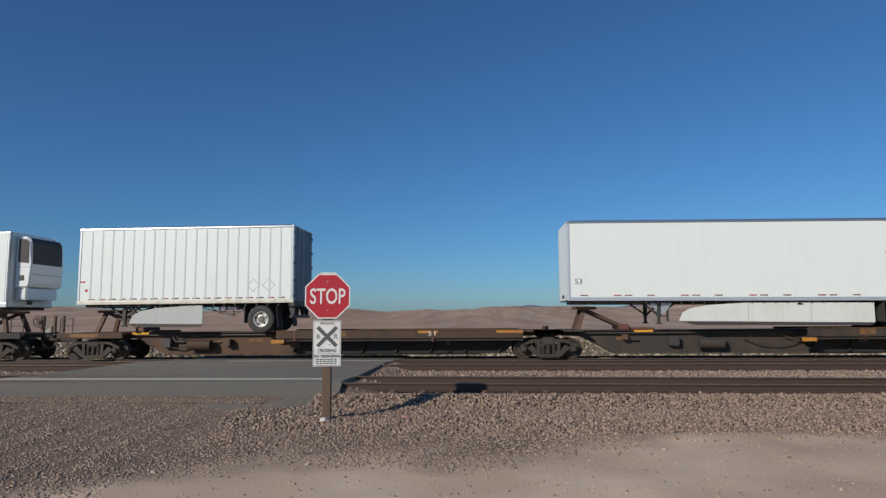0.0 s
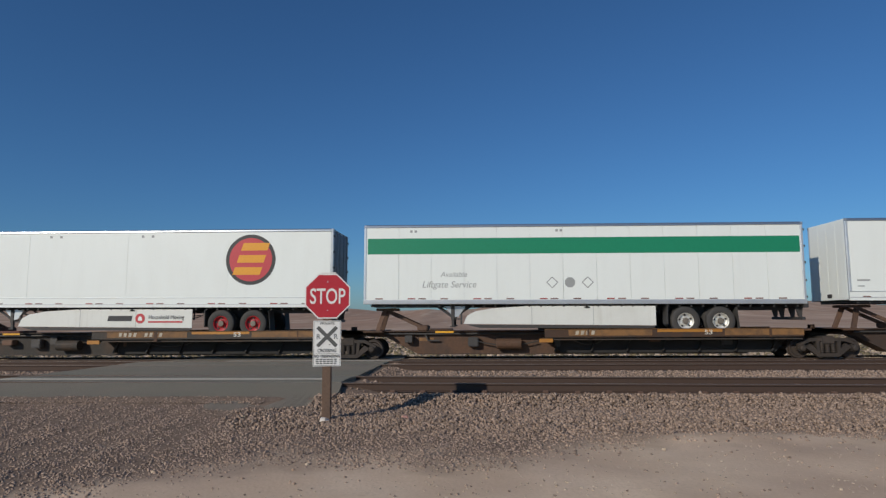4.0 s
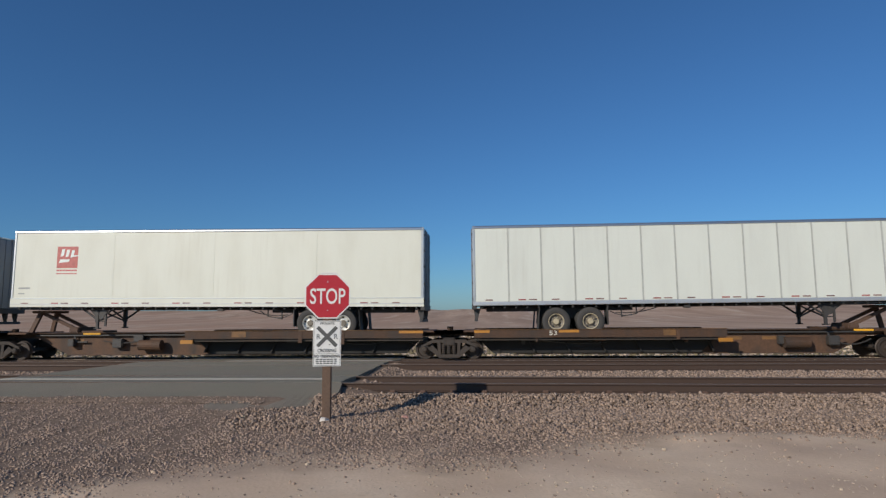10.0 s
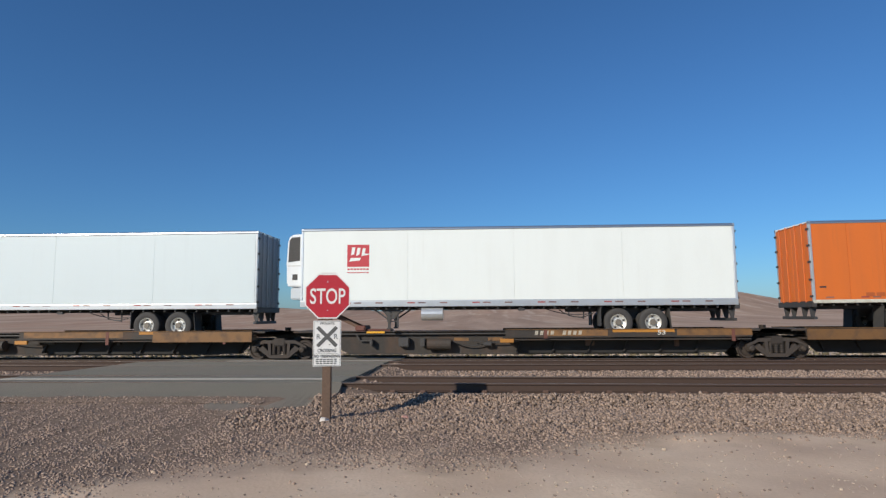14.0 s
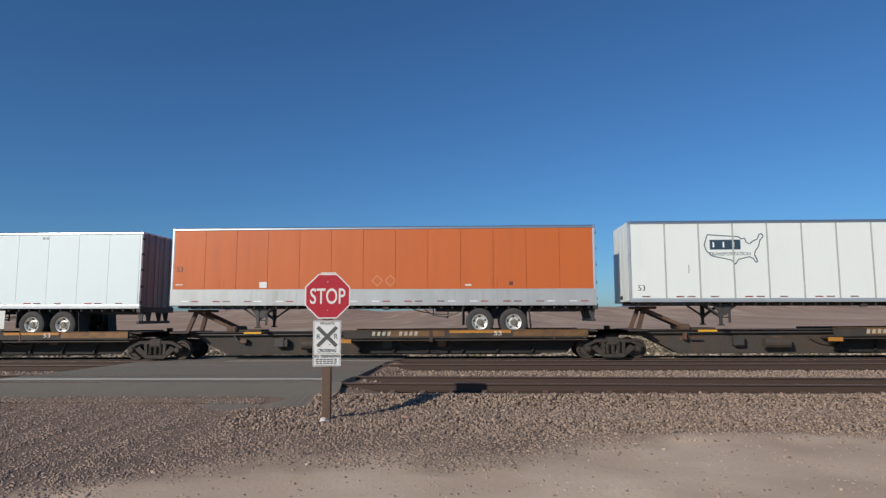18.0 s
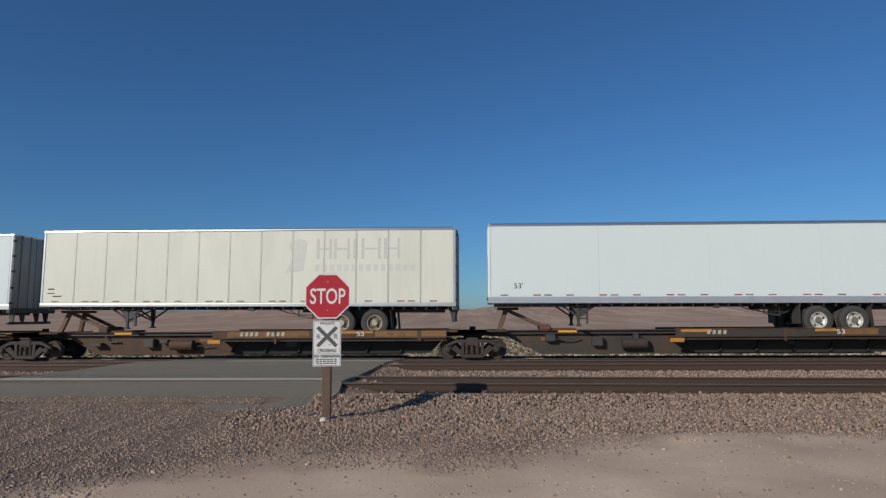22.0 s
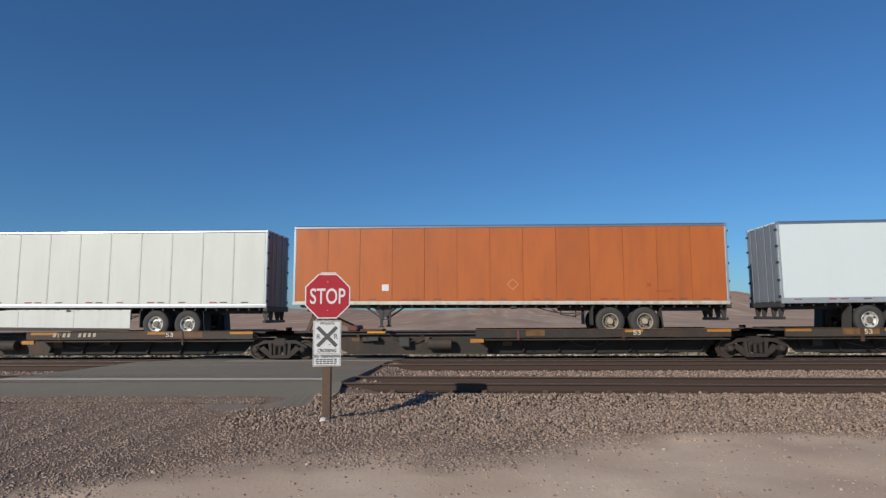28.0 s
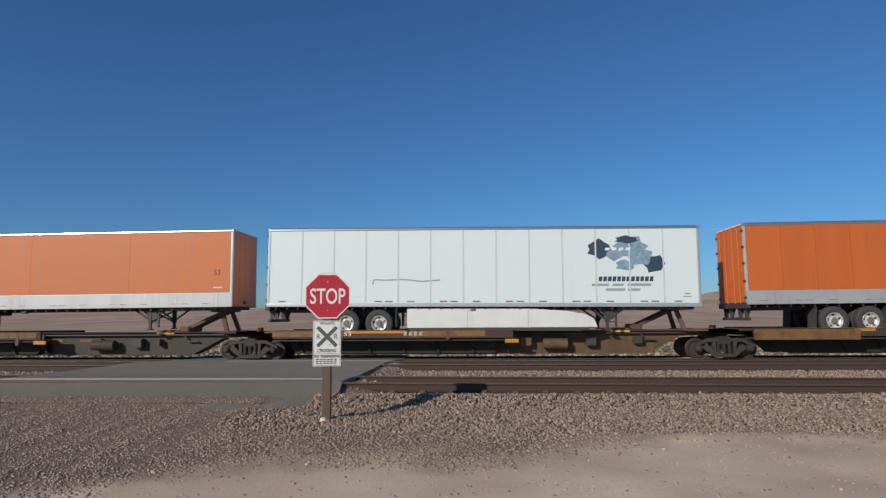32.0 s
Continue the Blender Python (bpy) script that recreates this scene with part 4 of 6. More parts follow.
            for zz in (Z0 + 0.06, Z0 + 0.8, Z0 + 1.9, Z1 - 0.08):
                rbox(bm, x, x + s * 0.05, y * k - 0.035, y * k + 0.035, zz - 0.025, zz + 0.025, 0.006)
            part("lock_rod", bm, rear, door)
        for zz in (0.25, 0.85, 1.5, 2.1, 2.7):
            shared(("hinge", s), "hinge", lambda bm: rbox(bm, 0, s * 0.028, -0.10, 0.10, -0.04, 0.04, 0.008), DARK, door, (x + s * 0.002, y * 1.22, Z0 + zz))
    bm = bmesh.new()
    rbox(bm, x - s * 0.12, x + s * 0.05, -1.29, 1.29, Z0 - 0.14, Z0 + 0.07, 0.015)
    part("rear_sill", bm, spec.get("sill", DARK), t)
    bm = bmesh.new()
    rbox(bm, x - s * 0.16, x - s * 0.04, -1.2, 1.2, 1.42, 1.53, 0.015)
    bumper = part("rear_bumper", bm, DARK, t)
    for y in (-0.95, -0.4, 0.4, 0.95):
        shared(("guard", s), "bumper_strut", lambda bm: prism(bm, [(0, 0), (s * 0.09, 0), (s * 0.14, 0.42), (-s * 0.12, 0.42)], -0.03, 0.03), DARK, bumper, (x - s * 0.15, y, 1.47))
    # underframe
    bm = bmesh.new()
    for i in range(int(L / 0.42)):
        xx = lo + 0.3 + i * 0.42
        box(bm, xx, xx + 0.06, -1.2, 1.2, 1.90, 2.01)
    tagged(part("floor_beams", bm, BLACKISH, t), kind="stuff")
    # added dark strip that blocks the sky between the floor beams
    bm = bmesh.new()
    box(bm, lo + 0.25, -lo - 0.25, -0.03, 0.03, 1.885, 2.02)
    part("floor_web", bm, BLACKISH, t)
    bm = bmesh.new()
    rbox(bm, nose(0.25), nose(3.0), -1.15, 1.15, 1.90, 1.99, 0.02)
    part("coupler_plate", bm, DARK, t)
    bm = bmesh.new()
    for y in (-0.5, 0.5):
        rbox(bm, tail(0.5), tail(6.0 if L > 10 else 2.4), y - 0.05, y + 0.05, 1.78, 1.92, 0.01)
    part("slider_rails", bm, DARK, t)
    # landing gear
    ld = spec.get("legs", 3.35)
    lx = nose(ld)
    gear_mat = spec.get("gear", DARK)
    gear = None
    for y in (-0.95, 0.95):
        bm = bmesh.new()
        rbox(bm, lx - 0.07, lx + 0.07, y - 0.07, y + 0.07, 1.42, 1.95, 0.01)
        rbox(bm, lx - 0.05, lx + 0.05, y - 0.05, y + 0.05, 1.20, 1.45, 0.008)
        leg = part("landing_leg", bm, gear_mat, t)
        gear = gear or leg
        bm = bmesh.new()
        rbox(bm, lx - 0.11, lx + 0.11, y - 0.11, y + 0.11, 1.15, 1.20, 0.02)
        part("foot", bm, DARK, leg)
        for d in (-1, 1):
            bm = bmesh.new()
            beam(bm, (lx, y, 1.50), (lx + d * 0.62, y, 1.93), 0.06, 0.06)
            part("leg_brace", bm, gear_mat, leg)
    bm = bmesh.new()
    beam(bm, (lx, -0.9, 1.45), (lx, 0.9, 1.9), 0.05, 0.05)
    beam(bm, (lx, -0.9, 1.9), (lx, 0.9, 1.45), 0.05, 0.05)
    beam(bm, (lx + 0.32, -0.95, 1.25), (lx + 0.32, -0.95, 1.93), 0.07, 0.07)
    beam(bm, (lx, -0.95, 1.45), (lx + 0.32, -0.95, 1.45), 0.05, 0.05)
    part("cross_brace", bm, gear_mat, gear)
    if L > 10:
        bm = bmesh.new()
        prism(bm, [(lx - 0.32, 1.93), (lx + 0.48, 1.93), (lx + 0.22, 1.55), (lx + 0.02, 1.5)], -1.0, -0.975)
        part("gusset_plate", bm, spec.get("gusset", DARK), gear)
    # wheels
    axles = spec.get("axles", (3.05, 4.30) if L > 10 else (1.1,))
    for d in axles:
        for y, face in ((-1.13, -1), (-0.80, -1), (0.80, 1), (1.13, 1)):
            ob = road_wheel(t, tail(d), y, rim, face)
        bm = bmesh.new()
        rod(bm, (tail(d), -1.1, 1.385), (tail(d), 1.1, 1.385), 0.065, 10)
        part("axle", bm, DARK, t)
    bm = bmesh.new()
    a, b = axles[0] - 0.55, axles[-1] + 0.45
    rbox(bm, tail(a), tail(b), -0.55, -0.42, 1.5, 1.78, 0.02)
    rbox(bm, tail(a), tail(b), 0.42, 0.55, 1.5, 1.78, 0.02)
    for d in axles:
        rbox(bm, tail(d - 0.16), tail(d + 0.16), -0.6, 0.6, 1.40, 1.62, 0.03)
    part("suspension", bm, BLACKISH, t)
    for y in (-0.95, 0.95):
        bm = bmesh.new()
        prism(bm, [(tail(axles[0] - 0.60), 1.88), (tail(axles[0] - 0.585), 1.88), (tail(axles[0] - 0.66), 1.08), (tail(axles[0] - 0.675), 1.08)], y - 0.3, y + 0.3)
        part("mud_flap", bm, RUBBER, t)
        bm = bmesh.new()
        rbox(bm, tail(axles[-1] + 0.62), tail(axles[-1] + 0.66), y - 0.3, y + 0.3, 1.25, 1.9, 0.01)
        part("front_flap", bm, BLACKISH, t)
    # air lines and a crank hanging below the floor
    hose = [bend_points((tail(axles[-1] + 0.8), -0.85, 1.75), (tail(axles[-1] + 2.1), -0.85, 1.86), 0.22),
            bend_points((tail(axles[-1] + 1.0), -0.8, 1.70), (tail(axles[-1] + 2.6), -0.8, 1.9), 0.10)]
    for pts in hose:
        bm = bmesh.new()
        tube(bm, pts, 0.018, 5)
        part("air_hose", bm, DARK, t)
    bm = bmesh.new()
    beam(bm, (tail(axles[-1] + 1.2), -0.9, 1.92), (tail(axles[-1] + 1.2), -0.9, 1.52), 0.04, 0.04)
    beam(bm, (tail(axles[-1] + 1.75), -0.9, 1.92), (tail(axles[-1] + 1.75), -0.9, 1.62), 0.04, 0.04)
    beam(bm, (tail(axles[-1] + 1.2), -0.9, 1.55), (tail(axles[-1] + 1.75), -0.9, 1.64), 0.04, 0.04)
    part("pull_bar", bm, DARK, t)
    if L > 10:
        bm = bmesh.new()
        rbox(bm, nose(8.2), nose(8.45), -1.2, -1.05, 1.83, 1.93, 0.02)
        part("marker_lamp", bm, DARK, t)
    # side skirt
    if spec.get("skirt"):
        a, b = spec.get("skirt_span", (3.75, L - axles[-1] - 1.05))
        bm = bmesh.new()
        prism(bm, [(nose(a + 2.4), 1.93), (nose(a + 1.1), 1.85), (nose(a + 0.45), 1.74), (nose(a + 0.15), 1.58), (nose(a), 1.27), (nose(b), 1.22), (nose(b), 1.93)], -1.20, -1.18)
        sk = part("side_skirt", bm, spec["skirt"], t)
        bm = bmesh.new()
        prism(bm, [(nose(a + 0.1), 1.25), (nose(a + 0.6), 1.12), (nose(b - 0.1), 1.12), (nose(b), 1.21)], -1.17, -1.15)
        part("skirt_edge", bm, BLACKISH, sk)
        for k in (0.36, 0.68):
            bm = bmesh.new()
            xx = nose(a + (b - a) * k)
            rbox(bm, xx - 0.012, xx + 0.012, -1.205, -1.20, 1.24, 1.92, 0.002)
            part("skirt_joint", bm, SKIRT_GREY, sk)
    # marking tape along the lower edge
    tz = Z0 + spec.get("tape", 0.20)
    ty = -1.305 if spec.get("tape", 0.20) < hb else -1.2905
    mats = spec.get("tape_mats", (TAPE_DARK, TAPE_RED))
    k, xx = 0, lo + 0.45
    while xx < -lo - 0.6:
        shared("tape", "marking_tape", lambda bm: box(bm, 0, 0.28, -0.004, 0, -0.02, 0.025), mats[k % len(mats)], t, (xx, ty, tz))
        if len(mats) > 2 or k % 2:
            shared("tape", "marking_tape", lambda bm: box(bm, 0, 0.28, -0.004, 0, -0.02, 0.025), mats[(k + 1) % len(mats)], t, (xx + 0.40, ty, tz))
        k += 1
        xx += w if style != "smooth" else 1.21
    # prints
    if "art" in spec:
        spec["art"](t, nose, tail, lo)
    t.location = (spec["at"], TRACK_Y, 0)
    return t


# prints on the trailers' sides -------------------------------------------------
def size_mark(t, x, z, text="53", h=0.20):
    lettering(text, h, t, INK, (x, FACE, z), name="size_mark")


def diamond(t, x, z, r, mat):
    bm = bmesh.new()
    for i in range(4):
        a, b = math.pi / 2 * i, math.pi / 2 * (i + 1)
        beam(bm, (r * math.cos(a), -0.0015, r * math.sin(a)), (r * math.cos(b), -0.0015, r * math.sin(b)), 0.003, 0.035)
    part("placard_frame", bm, mat, t, "", (x, FACE + 0.003, z))


def id_bars(t, x, z, mat=INK):
    bars([(0.0, 0, 0.115, 0.17), (0.14, 0, 0.115, 0.17), (0.28, 0, 0.115, 0.17), (0.42, 0, 0.115, 0.17), (0.62, 0, 0.1, 0.17), (0.75, 0, 0.1, 0.17), (0.88, 0, 0.1, 0.17), (1.01, 0, 0.1, 0.17)], t, mat, (x, FACE, z), "identity_bar")


def art_xtra(t, nose, tail, lo):
    size_mark(t, lo + 0.25, 2.62)
    z = 3.95
    for i, (w, sl) in enumerate(((0.14, 0.9), (0.14, 0.9), (0.62, 0.35), (0.62, 0.35), (0.62, 0.35), (0.62, 0.35))):
        x = 11.35 + (0.2 * i if i < 2 else 0.4 + (i - 2) * 0.72)
        hull_of([(0, -0.22 if i < 2 else 0), (w, -0.22 if i < 2 else 0), (w + sl * 0.62, 0.62), (sl * 0.62, 0.62)], "logo_block", CRIMSON, t, (lo + x, FACE, z))
    bars([(0, 0, 2.5, 0.03)], t, GOLD, (lo + 12.0, FACE, z - 0.08))
    bars(bar_row(5, 0.2, 0.22, 0.11), t, INK_GREY, (lo + 12.4, FACE, z - 0.27))


def disc_logo(t, x, z, r):
    for rr, m, dy in ((1.0, SIGN_BLACK, 0.0), (0.86, RED_PRINT, -0.004)):
        hull_of(ring_points(r * rr, r * rr, 40), "logo_disc", m, t, (x, FACE + dy, z), 0.004)
    for i, zz in enumerate((-0.60, -0.12, 0.36)):
        hull_of([(r * (-0.72 + 0.16 * i), 0), (r * (0.38 + 0.14 * i), 0), (r * (0.48 + 0.14 * i), r * 0.30), (r * (-0.62 + 0.16 * i), r * 0.30)], "logo_bar", GOLD, t, (x, FACE - 0.008, z + zz * r), 0.004)


def art_disc_rear_left(t, nose, tail, lo):
    disc_logo(t, lo + 3.0, 3.76, 0.97)
    size_mark(t, -lo - 0.55, 2.66)


def art_disc_rear_right(t, nose, tail, lo):
    disc_logo(t, lo + 12.95, 3.82, 0.97)
    size_mark(t, lo + 0.3, 2.60)
    for x in (1.25, 1.6, 4.9, 5.3, 8.6, 9.0):
        hull_of([(0, 0), (0.1, 0), (0.1, 0.09), (0, 0.09)], "vent_mark", INK_GREY, t, (lo + x, FACE, 4.70))
    y = -1.206
    bars([(0, 0, 0.95, 0.20)], t, INK, (lo + 7.35, y, 1.48), slant=0.2)
    hull_of(ring_points(0.19, 0.19, 20), "logo_disc", RED_PRINT, t, (lo + 8.65, y, 1.58), 0.003)
    hull_of([(-0.08, -0.08), (0.08, -0.08), (0.08, 0.02), (0, 0.1), (-0.08, 0.02)], "logo_house", WHITE, t, (lo + 8.65, y - 0.004, 1.58), 0.003)
    lettering("Household Moving", 0.15, t, INK, (lo + 8.98, y - 0.003, 1.56), stretch=0.85)
    bars([(0, 0, 1.35, 0.06)], t, RED_PRINT, (lo + 8.98, y, 1.42))


def art_go(t, nose, tail, lo):
    z = 3.16
    bars([(0.15, 0.04, 2.55, 0.16), (5.45, 0.04, 10.4, 0.16)], t, CRIMSON, (lo, FACE, z), "stripe")
    bars([(0.15, -0.09, 2.55, 0.045), (5.45, -0.09, 2.9, 0.045), (9.0, 0.24, 6.9, 0.045)], t, SIGN_BLACK, (lo, FACE, z), "stripe")

    def loop(rx, rz, x, zz, w, m, a0=0.0, a1=6.2832, dy=0.0):
        k = 26
        bm = bmesh.new()
        for i in range(k):
            a, b = a0 + (a1 - a0) * i / k, a0 + (a1 - a0) * (i + 1) / k
            prism(bm, [(rx * math.cos(a), rz * math.sin(a)), (rx * math.cos(b), rz * math.sin(b)), ((rx - w) * math.cos(b), (rz - w * 0.7) * math.sin(b)), ((rx - w) * math.cos(a), (rz - w * 0.7) * math.sin(a))], -0.004, 0)
        part("logo_ring", bm, m, t, "", (lo + x, FACE + dy, zz))
    loop(0.66, 0.35, 3.15, 3.74, 0.16, INK_NAVY, 0.7, 5.9)
    loop(0.70, 0.35, 4.55, 3.74, 0.16, INK_NAVY)
    hull_of([(-0.55, 0.30), (-0.2, 0.58), (0.35, 0.62), (0.55, 0.42), (0.5, 0.18), (0.25, 0.02), (0.33, 0.3), (0.05, 0.42), (-0.25, 0.38)], "logo_swoosh", CRIMSON, t, (lo + 4.6, FACE - 0.005, 3.79), 0.004)
    hull_of([(-0.75, -0.3), (0.55, -0.3), (0.85, -0.02), (-0.25, -0.02)], "logo_base", CRIMSON, t, (lo + 4.1, FACE - 0.005, 3.38), 0.004)
    bars([(0, 0, 0.95, 0.12)], t, WHITE, (lo + 3.75, FACE - 0.0095, 3.16), slant=0.3)
    lettering("TRANSPORTATION SERVICES", 0.20, t, INK, (lo + 2.05, FACE - 0.002, 2.61), slant=0.2, stretch=0.93)
    bars([(9.55 + 0.165 * i, 0.065, 0.11, 0.1) for i in range(30) if i not in (14, 18)], t, WHITE, (lo, FACE - 0.004, z))


def art_green(t, nose, tail, lo):
    bm = bmesh.new()
    rbox(bm, lo + 0.14, -lo - 0.14, -0.004, 0, 0, 0.60, 0.001)
    part("green_stripe", bm, GREEN, t, "broad green stripe", (0, FACE + 0.001, 3.88))
    lettering("Available", 0.19, t, INK_GREY, (lo + 2.9, FACE, 3.02), slant=0.25)
    lettering("Liftgate Service", 0.24, t, INK_GREY, (lo + 2.2, FACE, 2.62), slant=0.25, stretch=0.95)
    for i in range(3):
        if i == 1:
            hull_of([(0.2 * math.cos(math.pi / 8 + k * math.pi / 4), 0.2 * math.sin(math.pi / 8 + k * math.pi / 4)) for k in range(8)], "placard", INK_GREY, t, (lo + 7.7, FACE, 2.8))
        else:
            diamond(t, lo + 7.05 + 0.65 * i, 2.8, 0.2, INK_GREY)
    for x in (1.75, 1.92, 7.2, 7.36):
        hull_of([(0, 0), (0.09, 0), (0.09, 0.09), (0, 0.09)], "vent_mark", INK_GREY, t, (lo + x, FACE, 4.70))


def square_logo(t, x, z, ink=RED_PRINT):
    hull_of([(-0.42, -0.42), (0.42, -0.42), (0.42, 0.42), (-0.42, 0.42)], "logo_square", ink, t, (x, FACE, z))
    for dx, dz, w, h in ((-0.28, 0.02, 0.12, 0.3), (-0.08, 0.0, 0.12, 0.3), (0.12, -0.02, 0.12, 0.3), (-0.34, -0.22, 0.4, 0.14), (0.2, 0.0, 0.2, 0.08)):
        hull_of([(0, 0), (w, 0.04), (w + 0.05, h), (0.05, h)], "logo_bar", WHITE, t, (x + dx, FACE - 0.005, z + dz), 0.003)
    bars(bar_row(7, 0.09, 0.03, 0.06), t, RED_PRINT, (x - 0.41, FACE, z - 0.54))
    bars(bar_row(7, 0.09, 0.03, 0.045), t, RED_PRINT, (x - 0.41, FACE, z - 0.66))


def art_square(t, nose, tail, lo):
    square_logo(t, lo + 2.2, 3.93)
    bars([(0.3, 0, 0.45, 0.06), (0.3, -0.2, 0.25, 0.04)], t, INK_GREY, (lo, FACE, 2.70))


def art_square_faded(t, nose, tail, lo):
    square_logo(t, lo + 2.2, 3.93, RED_FADED)
    bars([(0.3, 0, 0.45, 0.06), (0.3, -0.2, 0.25, 0.04)], t, INK_GREY, (lo, FACE, 2.70))


def art_7721(t, nose, tail, lo):
    id_bars(t, -lo - 1.35, 4.56)
    size_mark(t, -lo - 0.6, 2.56, "53'")
    # old scrape marks over several panels
    pts = [(7.6, 3.3), (7.55, 3.85), (7.9, 4.0), (8.3, 4.05), (8.6, 4.35), (9.3, 4.5), (9.6, 4.7), (10.4, 4.75), (10.9, 4.8)]
    pts2 = [(8.0, 3.0), (9.0, 2.95), (9.6, 3.2), (10.1, 3.45), (10.6, 3.55), (10.75, 3.9), (10.8, 4.4)]
    for q in (pts, pts2):
        bm = bmesh.new()
        for (a, b), (c, d) in zip(q, q[1:]):
            beam(bm, (a, -0.0015, b), (c, -0.0015, d), 0.003, 0.045)
        part("scrape_mark", bm, INK_PALE, t, "grey scrape across the panels", (lo, FACE, 0))


def art_drivers(t, nose, tail, lo):
    lettering("OUR DRIVERS MAKE THE DIFFERENCE!", 0.165, t, INK_GREY, (-lo - 4.1, FACE, 2.60), stretch=0.80)
    lettering("DEDICATED", 0.12, t, INK_FAINT, (-lo - 2.4, FACE, 2.80), stretch=0.8)
    size_mark(t, lo + 0.45, 2.58, "53'")
    bars([(0.25, 0, 0.15, 0.07)], t, RED_PRINT, (lo, FACE, 2.62))
    bm = bmesh.new()
    rbox(bm, lo + 0.02, lo + 0.3, -0.006, 0, 0, 0.12, 0.002)
    part("corner_plate", bm, DARK, t, "", (0, -1.303, Z1 - 0.16))


def art_blue_a(t, nose, tail, lo):
    if nose(0) < 0:
        hull_of([(0.0, 0.35), (0.2, 0.7), (2.35, 0.7), (2.35, 0.05), (0.25, 0.0)], "old_sign_patch", BLUE_OLD, t, (lo + 1.5, FACE, 3.95))
    hull_of([(0, 0), (0.05, 0), (0.05, 0.33), (0, 0.33)], "white_mark", TAPE_WHITE, t, (lo + 2.1, FACE, 3.1))
    bars([(0.18, 0, 0.2, 0.05), (0.18, -0.12, 0.28, 0.04), (0.18, -0.22, 0.2, 0.03)], t, INK_WHITE, (lo, FACE, 2.72))


def art_blue_b(t, nose, tail, lo):
    art_blue_a(t, nose, tail, lo)
    bars([(1.9, 0, 0.5, 0.06), (2.45, 0, 0.9, 0.06)], t, SEAM_BLUE, (lo, FACE, 2.58))


def art_plain53(t, nose, tail, lo):
    size_mark(t, lo + 0.95, 2.55, "53'" if nose(0) < 0 else "53")


def art_plain(t, nose, tail, lo):
    bars([(0.35, 0, 0.3, 0.05)], t, INK_GREY, (lo, FACE, 2.36))


def art_white_marks(t, nose, tail, lo):
    for dx in (0.0, 0.12):
        for k in range(3):
            hull_of([(0, 0), (0.07, 0), (0.07, 0.07), (0, 0.07)], "bolt_mark", INK_FAINT, t, (lo + 4.0 + dx, FACE, 3.3 + 0.12 * k))
    bars([(4.1, -0.35, 0.03, 0.3), (4.65, -0.3, 0.03, 0.6)], t, INK_FAINT, (lo, FACE, 3.3))


def art_orange(t, nose, tail, lo):
    size_mark(t, lo + 0.2, 3.30)
    hull_of([(0, 0), (0.28, 0), (0.28, 0.22), (0, 0.22)], "white_label", TAPE_WHITE, t, (nose(3.62) - 0.14, FACE, 2.68))
    diamond(t, lo + 8.0, 2.93, 0.2, INK_RUBBED)
    diamond(t, lo + 8.5, 2.93, 0.2, INK_RUBBED)
    for x in (1.9, 2.08, 12.3, 12.5):
        bars([(0, 0, 0.025, 0.3)], t, SEAM_ORANGE, (lo + x, FACE, 2.7))
    hull_of([(0, 0), (0.14, 0), (0.14, 0.14), (0, 0.14)], "label_patch", GOLD if nose(0) > 0 else MAROON, t, (lo + 12.95, FACE, 2.75))
    bars([(0.2, 0, 0.28, 0.05), (11.3, -0.05, 0.25, 0.07)], t, INK_WHITE, (lo, FACE, 2.78))


def art_orange_old(t, nose, tail, lo):
    hull_of([(0, 0), (0.26, 0), (0.26, 0.24), (0, 0.24)], "white_label", TAPE_WHITE, t, (lo + 3.4, FACE, 2.52))
    diamond(t, lo + 8.3, 2.75, 0.2, INK_RUBBED)
    bars([(13.2, 0, 0.16, 0.14), (13.5, -0.2, 0.6, 0.08)], t, SEAM_ORANGE, (lo, FACE, 2.65))


def art_orange_plain(t, nose, tail, lo):
    size_mark(t, -lo - 0.75, 3.22)
    bars([(-0.75, 0, 0.35, 0.05)], t, INK_WHITE, (-lo, FACE, 2.72))


def art_orange_patch(t, nose, tail, lo):
    diamond(t, lo + 7.1, 2.85, 0.22, INK_RUBBED)
    bm = bmesh.new()
    for i in range(9):
        box(bm, i * 0.36, i * 0.36 + 0.3, -0.003, 0, 0, 0.14)
    part("bare_patch", bm, SEAM_ORANGE, t, "dark scraped strip", (lo + 1.85, FACE, 2.22))
    bars([(0.25, 0, 0.24, 0.06)], t, INK, (lo, FACE, 2.55))
    hull_of([(0, 0), (4.75, 0), (4.75, 0.42), (0, 0.42)], "patch_strip", GREYWHITE, t, (-lo - 6.12, FACE, 2.14), label="dull white replaced lower strip")


def art_w4(t, nose, tail, lo):
    for x in (2.0, 2.15, 7.15, 7.3, 12.1, 12.25):
        hull_of([(0, 0), (0.1, 0), (0.1, 0.09), (0, 0.09)], "vent_mark", INK_GREY, t, (lo + x, FACE, 4.70))
    bars([(0.25, 0, 0.28, 0.05), (0.3, -0.12, 0.18, 0.04)], t, INK_GREY, (lo, FACE, 2.55))


